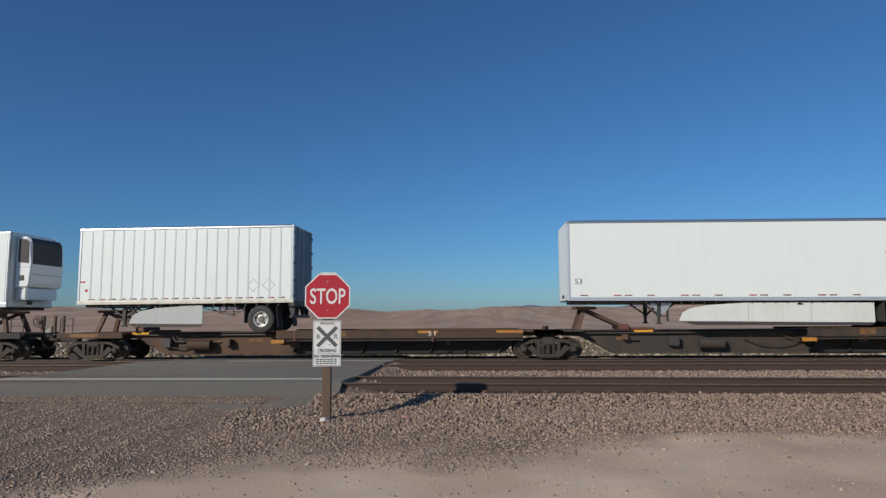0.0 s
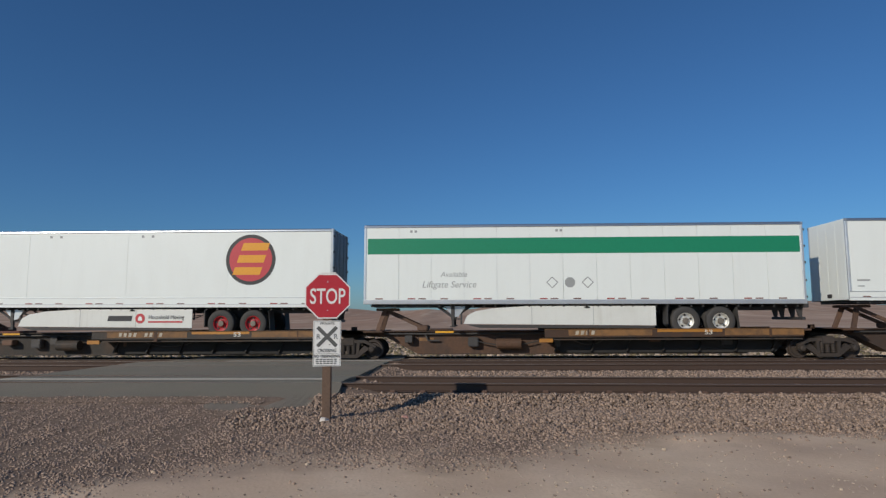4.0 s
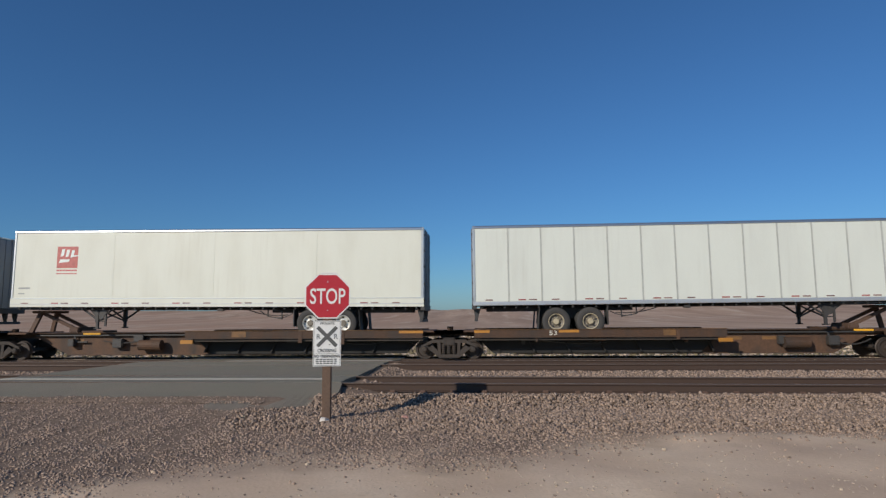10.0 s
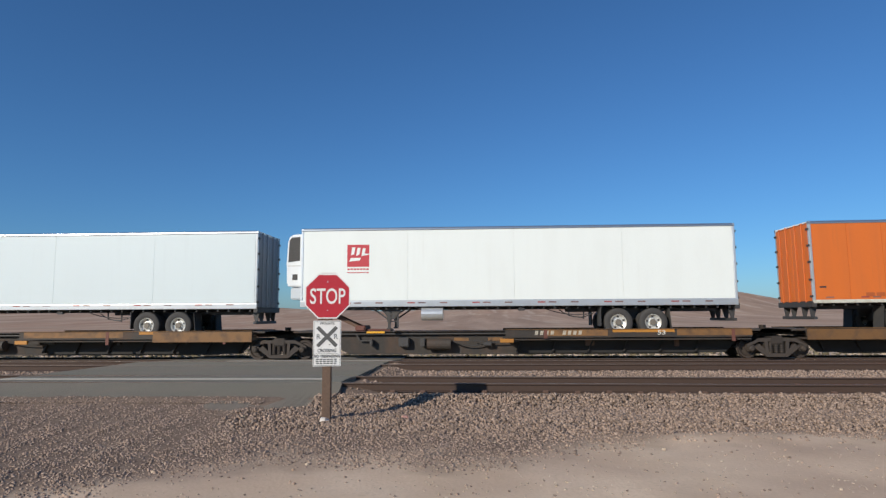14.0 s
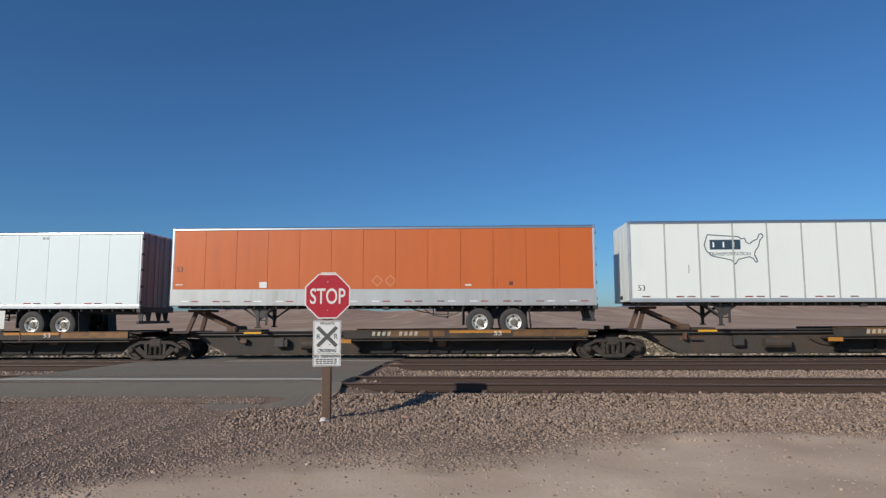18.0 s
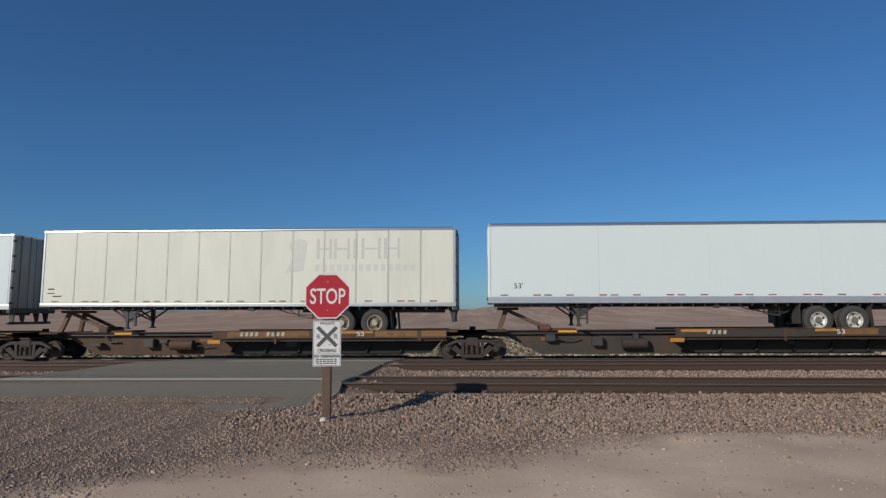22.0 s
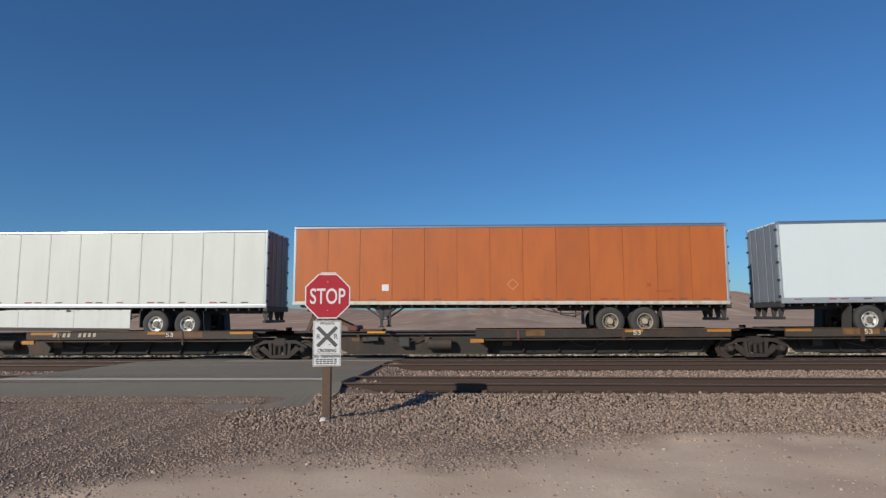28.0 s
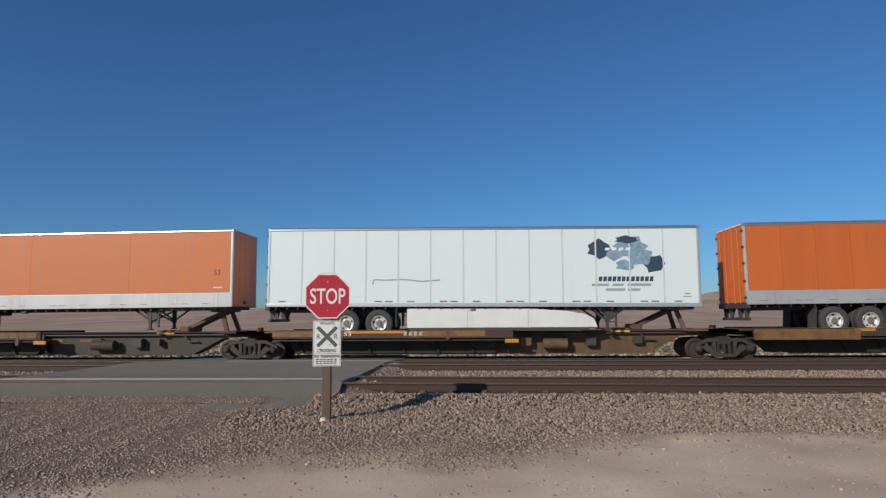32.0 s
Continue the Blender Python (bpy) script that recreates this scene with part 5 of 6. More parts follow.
def art_map(t, nose, tail, lo):
    # plain map-like outline with bars in it
    q = [(0.13, 1.05), (0.66, 1.01), (1.23, 0.97), (1.34, 0.88), (1.46, 0.92), (1.5, 0.77), (1.62, 0.7), (1.74, 0.8), (1.91, 0.88), (1.98, 1.05), (2.07, 1.08), (2.12, 0.97), (2.0, 0.84), (1.94, 0.6), (1.83, 0.47), (1.78, 0.31), (1.88, 0.08), (1.83, 0.02), (1.71, 0.18), (1.57, 0.23), (1.39, 0.18), (1.2, 0.13), (1.09, -0.04), (0.95, 0.11), (0.83, 0.14), (0.66, 0.18), (0.45, 0.22), (0.27, 0.27), (0.07, 0.45), (0.0, 0.68), (0.06, 0.86)]
    bm = bmesh.new()
    for (a, b), (c, d) in zip(q, q[1:] + q[:1]):
        beam(bm, (a, -0.0015, b), (c, -0.0015, d), 0.003, 0.034)
    part("map_outline", bm, INK_NAVY, t, "dark outline of a map", (lo + 2.75, FACE - 0.001, 3.42))
    hull_of([(0.2, 0.5), (1.3, 0.5), (1.3, 0.86), (0.2, 0.86)], "logo_block", INK_NAVY, t, (lo + 2.75, FACE, 3.42))
    bars([(0.30 + 0.36 * i, 0.58, 0.06, 0.2) for i in range(3)], t, WHITE, (lo + 2.75, FACE - 0.0045, 3.42))
    lettering("TRANSPORTATION", 0.12, t, INK_NAVY, (lo + 2.9, FACE - 0.001, 3.70), slant=0.15, stretch=0.98)
    size_mark(t, lo + 0.3, 2.42)
    bars([(2.15, 0, 0.03, 0.3)], t, INK_GREY, (lo, FACE, 3.05))


def art_ghost(t, nose, tail, lo):
    x0 = lo + (3.1 if nose(0) > 0 else 10.85)
    squeeze = 1.0 if nose(0) > 0 else 0.93
    for i, w in enumerate((0.6, 0.62, 0.2, 0.75, 0.62, 0.6)):
        if i == 5 and nose(0) < 0:
            break
        x = squeeze * (0, 0.72, 1.52, 1.85, 2.78, 3.55)[i]
        if w == 0.2:
            bars([(x, 0, 0.16, 0.78)], t, INK_FAINT, (x0, FACE, 3.80), "ghost_block")
        else:
            bars([(x, 0, 0.11, 0.78), (x + w - 0.11, 0, 0.09, 0.78), (x + 0.11, 0.35, w - 0.22, 0.07)], t, INK_FAINT if i < 5 else INK_PALE, (x0, FACE, 3.80), "ghost_block")
    bars([(i * 0.28, 0, 0.17, 0.26) for i in range(14)], t, INK_PALE, (x0 - 0.05, FACE, 3.33), "ghost_block")
    hull_of([(-1.2, -0.3), (-0.5, -0.2), (-0.35, 0.9), (-0.7, 1.05), (-1.1, 0.8), (-0.9, 0.3)], "ghost_mark", INK_PALE, t, (x0, FACE, 3.55))
    if nose(0) > 0:
        id_bars(t, -lo - 1.35, 4.56)
        hull_of([(0, -0.25), (0.22, 0), (0, 0.25), (-0.22, 0)], "placard", INK_FAINT, t, (lo + 7.6, FACE, 2.85))
        diamond(t, lo + 7.6, 2.85, 0.26, INK_GREY)
    else:
        bars([(0.3, 0.15, 0.25, 0.06), (0.28, 0.0, 0.3, 0.04), (0.5, -0.12, 0.35, 0.05)], t, MAROON, (lo, FACE, 2.5))


def art_id_right(t, nose, tail, lo):
    id_bars(t, -lo - 1.35, 4.56)


def art_id_left(t, nose, tail, lo):
    id_bars(t, lo + 0.3, 4.56)
    bars([(0.15, 0, 0.3, 0.06), (10.5, 1.6, 0.2, 0.05), (11.3, 1.5, 0.2, 0.05), (14.1, 1.5, 0.25, 0.04)], t, INK_FAINT, (lo, FACE, 2.55))
    for (x, z, w, h) in ((8.4, 2.75, 0.3, 0.12), (8.1, 2.55, 0.4, 0.1), (12.4, 3.9, 0.5, 0.05), (12.7, 3.8, 0.3, 0.04)):
        bars([(x, z, w, h)], t, INK_PALE, (lo, FACE, 0))


def art_w8(t, nose, tail, lo):
    bars([(0, 0, 0.2, 0.05), (-0.05, -0.12, 0.3, 0.06)], t, INK_GREY, (-lo - 0.5, FACE, 2.6))
    bars([(10.2, 0, 0.03, 2.55), (10.9, 0, 0.02, 2.5)], t, INK_PALE, (lo, FACE, 2.2))


def art_cabs(t, nose, tail, lo):
    y = FACE
    x0, z0 = lo + 12.25, 3.38
    lobes = (((0.0, 0.75), 0.42, 0.34, INK_NAVY), ((0.55, 0.55), 0.3, 0.22, INK_STEEL), ((1.15, 0.85), 0.55, 0.36, INK_STEEL), ((2.0, 0.2), 0.38, 0.32, INK_NAVY),
             ((1.5, 0.45), 0.45, 0.32, INK_STEEL), ((0.95, 0.15), 0.35, 0.2, INK_STEEL), ((1.0, 1.1), 0.4, 0.14, INK_NAVY))
    for k, ((x, z), rx, rz, m) in enumerate(lobes):
        hull_of([(px * (1 + 0.22 * math.sin(3 * i + k)), pz * (1 + 0.2 * math.cos(2 * i + k))) for i, (px, pz) in enumerate(ring_points(rx, rz, 12))], "picture_patch", m, t, (x0 + 0.25 + x, y - 0.001 * k, z0 + z), 0.003)
    bars([(0.45 + 0.25 * i, 0.7, 0.16, 0.1) for i in range(4)], t, WHITE, (x0, y - 0.012, z0), slant=0.4)
    bars([(i * 0.168, 0, 0.13, 0.18) for i in range(12)], t, INK_NAVY, (x0 + 0.2, y, 2.93), "number_bar", slant=0.15)
    bars([(0, 0, 0.62, 0.09), (0.75, 0, 0.4, 0.09), (1.3, 0, 0.85, 0.09)], t, INK_GREY, (x0 - 0.05, y, 2.76), slant=0.2)
    bars([(0, 0, 0.7, 0.09), (0.8, 0, 0.45, 0.09)], t, INK_GREY, (x0 + 0.45, y, 2.58), slant=0.2)
    bm = bmesh.new()
    q = [(4.05, 2.85), (4.1, 3.02), (4.5, 3.0), (5.3, 3.02), (5.9, 2.95), (6.6, 3.0)]
    for (a, b), (c, d) in zip(q, q[1:]):
        beam(bm, (a, -0.0015, b), (c, -0.0015, d), 0.003, 0.05)
    part("scrape_mark", bm, INK_GREY, t, "long dark scrape on the panels", (lo, y, 0))
    bars([(15.55, 0, 0.2, 0.05), (15.5, -0.1, 0.28, 0.04)], t, INK_GREY, (lo, FACE, 2.45))


def art_pup(t, nose, tail, lo):
    for x in (6.95, 7.55):
        diamond(t, lo + x, 2.68, 0.24, INK_FAINT)
    bars([(0.1, 0, 0.2, 0.06), (0.3, -0.35, 0.12, 0.1)], t, RED_PRINT, (lo, FACE, 2.85))


def cooling_unit(t, x, s, front=True):
    """The cooling machine on the nose of a refrigerated trailer: a rounded hood whose upper half is a dark grille."""
    bm = bmesh.new()
    pr = [(x - s * 0.02, 2.78), (x - s * 0.56, 2.78), (x - s * 0.64, 2.88), (x - s * 0.66, 3.70), (x - s * 0.62, 4.60), (x - s * 0.50, 4.80), (x - s * 0.02, 4.84)]
    prism(bm, pr, -0.97, 0.97)
    bmesh.ops.bevel(bm, geom=bm.edges[:], offset=0.05, segments=2, affect="EDGES")
    unit = part("cooling_unit", bm, REEFER_WHITE, t, "white refrigeration unit")
    bm = bmesh.new()
    prism(bm, [(x - s * 0.14, 3.80), (x - s * 0.585, 3.74), (x - s * 0.555, 4.58), (x - s * 0.46, 4.70), (x - s * 0.14, 4.72)], -0.985, -0.96)
    grille = part("grille", bm, BLACKISH, unit, "black grille")
    if front:
        bm = bmesh.new()
        prism(bm, [(x - s * 0.60, 3.72), (x - s * 0.676, 3.72), (x - s * 0.638, 4.58), (x - s * 0.53, 4.77), (x - s * 0.5, 4.70)], -0.86, 0.86)
        part("front_grille", bm, BLACKISH, unit, "black front grille")
    else:
        bm = bmesh.new()
        rbox(bm, x - s * 0.70, x - s * 0.62, -0.6, 0.6, 3.95, 4.45, 0.03)
        part("front_hood", bm, REEFER_WHITE, unit, "white hood over the fan")
    for i in range(8):
        bm = bmesh.new()
        box(bm, x - s * 0.54, x - s * 0.17, -0.995, -0.985, 3.84 + 0.1 * i, 3.87 + 0.1 * i)
        part("grille_slat", bm, DARK, grille)
    bm = bmesh.new()
    rbox(bm, x - s * 0.42, x - s * 0.22, -0.985, -0.96, 3.05, 3.27, 0.01)
    part("control_panel", bm, DARK, unit)
    bm = bmesh.new()
    rbox(bm, x - s * 0.60, x - s * 0.10, -0.978, -0.96, 3.58, 3.61, 0.002)
    rbox(bm, x - s * 0.672, x - s * 0.655, -0.9, 0.9, 3.30, 3.33, 0.002)
    part("hood_joint", bm, SEAM, unit)
    bm = bmesh.new()
    rbox(bm, x - s * 0.5, x - s * 0.02, -0.9, 0.9, 2.30, 2.76, 0.04)
    part("lower_guard", bm, ALU, unit)
    bm = bmesh.new()
    rod(bm, (x + s * 4.6, -1.15, 1.72), (x + s * 5.4, -1.15, 1.72), 0.24, 16)
    part("fuel_tank", bm, ALU, t, "silver fuel tank under the floor")


def spare_tyre(t, nose):
    bm = bmesh.new()
    for a, b in (((4.7, 1.92), (4.7, 1.55)), ((5.9, 1.92), (5.9, 1.55)), ((4.7, 1.55), (5.9, 1.55))):
        beam(bm, (nose(a[0]), -0.9, a[1]), (nose(b[0]), -0.9, b[1]), 0.05, 0.05)
    rack = part("spare_rack", bm, DARK, t)
    bm = bmesh.new()
    rbox(bm, nose(4.8), nose(5.8), -0.95, 0.05, 1.58, 1.84, 0.1)
    part("spare_tyre", bm, RUBBER, rack)


def orange_patch(i):
    return GREYWHITE if i == 12 else None


P = dict
TRAILERS = [
    P(key="reefer_a", l=-34.62, turned=True, skin=WHITE, style="smooth", cool=True, band=0.2, label="white refrigerated trailer with a black-grilled cooling unit"),
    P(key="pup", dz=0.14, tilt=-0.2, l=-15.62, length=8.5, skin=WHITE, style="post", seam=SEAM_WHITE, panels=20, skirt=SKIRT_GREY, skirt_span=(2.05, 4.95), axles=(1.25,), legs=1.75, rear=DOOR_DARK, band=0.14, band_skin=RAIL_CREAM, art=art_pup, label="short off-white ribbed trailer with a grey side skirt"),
    P(key="xtra", dz=0.08, tilt=0.36, l=3.17, skin=WHITE, style="smooth", skirt=SKIRT_WHITE, skirt_span=(4.0, 10.9), art=art_xtra, gusset=ALU, band=0.13, band_skin=ALU_BRIGHT, corner=ALU_BRIGHT, label="clean white trailer with crimson slanted logo and white skirt"),
    P(key="disc_a", dz=0.05, tilt=0.12, l=23.55, turned=True, skin=WHITE, style="smooth", rim=RIM_RED, band=0.40, band_skin=WHITE, tape=0.14, art=art_disc_rear_left, rear=YELLOW, rear_frame=YELLOW, sill=YELLOW, toolbox=True, label="white trailer with a round red and yellow logo and red wheels"),
    P(key="go", l=42.82, skin=WHITE, style="smooth", art=art_go, corner=ALU_BRIGHT, spare=True, label="white trailer with crimson stripes and grey ring logo"),
    P(key="disc_b", l=60.12, skin=WHITE, style="smooth", rim=RIM_RED, band=0.40, band_skin=WHITE, tape=0.14, skirt=SKIRT_WHITE, skirt_span=(3.75, 10.7), gusset=ALU, art=art_disc_rear_right, label="white trailer with a round red logo, white skirt and red wheels"),
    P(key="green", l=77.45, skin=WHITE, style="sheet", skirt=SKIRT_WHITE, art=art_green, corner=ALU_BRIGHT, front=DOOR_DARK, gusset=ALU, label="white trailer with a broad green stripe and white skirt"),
    P(key="square_a", l=95.09, skin=WHITE, style="smooth", band=0.36, band_skin=WHITE, tape=0.14, art=art_square, corner=ALU_BRIGHT, label="plain white trailer with a small square red logo"),
    P(key="cream_a", l=113.09, turned=True, skin=CREAM, style="post", seam=SEAM, band=0.14, art=art_7721, rim=RIM_YELLOW, front=GREYWHITE, label="cream post-sided trailer with grey scrapes across the panels"),
    P(key="drivers", l=132.43, skin=WHITE_COOL, style="smooth", band=0.22, tape=0.30, art=art_drivers, corner=ALU_BRIGHT, rim=RIM_YELLOW, label="white trailer with a slogan printed near the rear wheels"),
    P(key="blue_a", l=149.66, skin=BLUE, seam=SEAM_BLUE, skirt=SKIRT_DARK, art=art_blue_b, corner=ALU_BRIGHT, front=BLUE, tape_mats=(TAPE_WHITE, TAPE_RED, TAPE_WHITE), label="pale blue trailer with a dark grey side skirt"),
    P(key="blue_b", l=167.12, skin=BLUE, seam=SEAM_BLUE, art=art_blue_a, corner=ALU_BRIGHT, front=BLUE, tape_mats=(TAPE_WHITE, TAPE_RED, TAPE_WHITE), label="pale blue trailer with a darker patch of a removed sign"),
    P(key="square_b", l=184.66, skin=CREAM, seam=SEAM_WHITE, style="smooth", band=0.36, band_skin=CREAM, tape=0.14, art=art_square_faded, label="off-white trailer with a small faded square red logo"),
    P(key="ribbed_a", l=202.68, turned=True, skin=GREYWHITE, style="post", seam=SEAM, band=0.14, rim=RIM_YELLOW, label="grey-white post-sided trailer with a dusty front wall"),
    P(key="white_a", l=222.39, skin=GREYWHITE, style="smooth", band=0.22, tape=0.16, art=art_plain, gusset=ALU, label="plain white sheet-sided trailer"),
    P(key="orange_a", l=240.15, skin=ORANGE, seam=SEAM_ORANGE, band=0.62, band_skin=BAND, tape=0.16, art=art_orange, rear=MAROON, axles=(3.4, 4.62), tape_mats=(TAPE_WHITE, TAPE_RED, TAPE_DARK), label="deep orange trailer with a weathered aluminium lower band"),
    P(key="white_b", dz=-0.06, tilt=0.1, l=257.77, skin=WHITE_COOL, style="smooth", band=0.22, tape=0.16, art=art_white_marks, label="pale bluish white trailer with faint bolt marks"),
    P(key="reefer_b", dz=-0.04, tilt=0.1, l=275.60, skin=WHITE, style="smooth", cool=True, band=0.24, tape=0.14, art=art_square, corner=ALU_BRIGHT, label="white refrigerated trailer with a cooling unit and square red logo"),
    # the brown front colour stands in for shade on this nose
    P(key="orange_b", l=294.40, turned=True, skin=ORANGE, seam=SEAM_ORANGE, band=0.12, band_skin=RAIL_CREAM, patch=orange_patch, art=art_orange_patch, rear=ORANGE, front=DOOR_BROWN, label="orange trailer with white replaced panels near its nose"),
    P(key="orange_c", l=314.20, skin=ORANGE, style="smooth", seam=SEAM_ORANGE, band=0.62, band_skin=ALU_BRIGHT, tape=0.16, skirt=SKIRT_GREY, skirt_span=(3.5, 10.5), corner=ALU_BRIGHT, art=art_orange, rear=MAROON, front=ORANGE, tape_mats=(TAPE_WHITE, TAPE_RED, TAPE_DARK), label="orange trailer with silver band and grey side skirt"),
    P(key="white_c", l=331.58, skin=WHITE_ICE, seam=SEAM_WHITE, skirt=SKIRT_WHITE, skirt_span=(3.8, 10.7), art=art_w4, label="white trailer with a white side skirt"),
    P(key="orange_d", l=348.92, skin=ORANGE_RED, seam=SEAM_ORANGE, band=0.62, band_skin=BAND, tape=0.16, art=art_orange, corner=ALU_BRIGHT, rear=MAROON, tape_mats=(TAPE_WHITE, TAPE_RED, TAPE_DARK), label="deep orange trailer with a dull silver lower band"),
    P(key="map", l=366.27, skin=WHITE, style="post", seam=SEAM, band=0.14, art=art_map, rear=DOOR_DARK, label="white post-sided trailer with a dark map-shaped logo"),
    P(key="ghost_a", l=384.40, turned=True, skin=GREYWHITE, style="post", seam=SEAM, band=0.14, skirt=SKIRT_WHITE, art=art_ghost, rear=MAROON, rear_frame=MAROON, label="grey-white post-sided trailer with the ghost of removed letters"),
    P(key="white_d", l=403.63, skin=WHITE_BLUE, style="smooth", band=0.20, tape=0.14, gusset=DARK, art=art_plain, label="plain white trailer with a row of marking tape"),
    P(key="ghost_b", l=421.02, skin=CREAM, style="post", seam=SEAM, band=0.14, art=art_ghost, rim=RIM_YELLOW, label="cream post-sided trailer with faint ghost letters"),
    P(key="white_e", l=438.38, skin=WHITE_BLUE, style="smooth", band=0.24, tape=0.30, art=art_plain53, corner=WHITE, label="plain pale trailer with white front corner"),
    P(key="orange_e", l=455.75, skin=ORANGE, style="smooth", seam=SEAM_ORANGE, band=0.62, band_skin=ALU, tape=0.16, skirt=SKIRT_GREY, skirt_span=(3.5, 10.5), corner=ALU_BRIGHT, art=art_orange, rear=MAROON, tape_mats=(TAPE_WHITE, TAPE_RED, TAPE_DARK), label="orange trailer with grey skirt and silver lower band"),
    P(key="ribbed_b", l=473.64, turned=True, skin=GREYWHITE, style="post", seam=SEAM, band=0.14, art=art_id_right, rim=RIM_YELLOW, label="off-white post-sided trailer with dusty panels"),
    P(key="blue_c", l=492.81, skin=BLUE, seam=SEAM_BLUE, skirt=SKIRT_DARK, art=art_blue_a, corner=ALU_BRIGHT, front=BLUE, tape_mats=(TAPE_WHITE, TAPE_RED, TAPE_WHITE), label="pale blue trailer with dark skirt and old sign patch"),
    P(key="ribbed_c", l=510.15, skin=GREYWHITE, style="post", seam=SEAM, band=0.14, skirt=SKIRT_WHITE, art=art_id_left, rim=RIM_YELLOW, label="stained off-white post-sided trailer with white skirt"),
    P(key="ribbed_d", l=527.53, skin=GREYWHITE, style="post", seam=SEAM, band=0.14, skirt=SKIRT_WHITE, rear=DOOR_DARK, label="grey-white post-sided trailer with a skirt"),
    P(key="orange_f", l=544.70, skin=ORANGE_WORN, rim=RIM_YELLOW, seam=SEAM_ORANGE, band=0.13, band_skin=RAIL_CREAM, art=art_orange_old, rear=MAROON, label="worn orange trailer with a chipped white lower rail"),
    P(key="white_f", l=562.68, turned=True, skin=WHITE_BLUE, style="smooth", band=0.20, tape=0.14, skirt=SKIRT_DARK, art=art_w8, gusset=DARK, label="clean white trailer with a dark side skirt"),
    P(key="orange_g", l=582.49, skin=ORANGE, seam=SEAM_ORANGE, band=0.13, band_skin=ALU_BRIGHT, top=ALU_BRIGHT, corner=ALU_BRIGHT, art=art_orange_old, front=ORANGE, rear=ORANGE_RED, rear_frame=ORANGE_RED, spare=True, label="bright orange trailer with white edges"),
    P(key="orange_h", dz=-0.03, l=601.35, turned=True, skin=ORANGE_FADED, style="smooth", art=art_orange_plain, seam=SEAM_ORANGE, band=0.55, band_skin=BAND, tape=0.12, rear=DOOR_BROWN, rear_frame=ALU, label="faded orange trailer with a dull silver lower band"),
    P(key="cabs", dz=-0.06, tilt=0.4, l=618.82, turned=True, skin=WHITE_BLUE, style="post", seam=SEAM_WHITE, band=0.14, skirt=SKIRT_WHITE, rear=WHITE, art=art_cabs, label="white trailer with a printed picture of trucks and a side skirt"),
    P(key="orange_i", dz=-0.01, l=636.59, turned=True, skin=ORANGE_RED, seam=SEAM_ORANGE, band=0.5, band_skin=BAND, tape=0.12, rear=ORANGE, rear_frame=SEAM, label="deep orange trailer with grey rear corner posts"),
]
MOVERS = []
for spec in TRAILERS:
    L = spec.get("length", 16.15)
    spec["at"] = spec["l"] + L / 2
    made = build_trailer(spec)
    s = -1 if spec.get("turned") else 1
    if spec.get("cool"):
        cooling_unit(made, -s * L / 2, s, spec["key"] == "reefer_a")
    if spec.get("spare"):
        spare_tyre(made, lambda d: -s * (L / 2 - d))
    if spec.get("toolbox"):
        bm = bmesh.new()
        rbox(bm, -1.75, -0.55, -1.15, -0.5, 1.50, 1.93, 0.06)
        part("tool_box", bm, WHITE, made, "white box under the floor")
        bm = bmesh.new()
        rbox(bm, -0.5, 0.25, -1.1, -0.5, 1.46, 1.93, 0.05)
        part("battery_box", bm, BLACKISH, made)
    MOVERS.append((made, spec["at"], spec.get("dz", 0.02 if s < 0 else 0.015), spec.get("tilt", -0.28 if s < 0 else 0.36)))


# ---------------------------------------------------------------- train: spine cars
def side_frame_shape(bm):
    y0, y1 = -1.10, -0.94
    prism(bm, [(-1.05, 0.50), (-1.05, 0.58), (-0.62, 0.80), (0.62, 0.80), (1.05, 0.58), (1.05, 0.50), (0.60, 0.68), (-0.60, 0.68)], y0, y1)
    prism(bm, [(-0.80, 0.47), (-0.62, 0.60), (-0.28, 0.26), (0.28, 0.26), (0.62, 0.60), (0.80, 0.47), (0.36, 0.13), (-0.36, 0.13)], y0, y1)
    for s in (-1, 1):
        prism(bm, [(s * 0.30, 0.24), (s * 0.40, 0.24), (s * 0.44, 0.72), (s * 0.32, 0.72)], y0 - 0.01, y1 + 0.01)
        rbox(bm, s * 0.91 - 0.16, s * 0.91 + 0.16, y0 - 0.02, y1 + 0.02, 0.34, 0.58, 0.05)


def springs_shape(bm):
    for x in (-0.2, 0.0, 0.2):
        for k in range(5):
            b2z = 0.29 + 0.075 * k
            rod(bm, (x, -1.02, b2z), (x, -1.02, b2z + 0.05), 0.085, 10)
        rod(bm, (x, -1.02, 0.27), (x, -1.02, 0.66), 0.05, 8)


def cap_shape(bm):
    lathe(bm, [(0.0, -0.09), (0.06, -0.09), (0.10, -0.06), (0.11, 0.0), (0.11, 0.1)], 14)


def wheel_shape(bm):
    lathe(bm, [(0.0, -0.07), (0.09, -0.07), (0.11, -0.02), (0.25, -0.01), (0.29, -0.055), (0.350, -0.055), (0.357, 0.05), (0.382, 0.07), (0.382, 0.085), (0.28, 0.075), (0.09, 0.05), (0.0, 0.05)], 28)


def bolster_shape(bm):
    rbox(bm, -0.24, 0.24, -1.12, 1.12, 0.50, 0.80, 0.04)
    rbox(bm, -0.4, 0.4, -0.42, 0.42, 0.78, 0.95, 0.05)
    for x in (-0.91, 0.91):
        rod(bm, (x, -1.1, 0.357), (x, 1.1, 0.357), 0.08, 10)


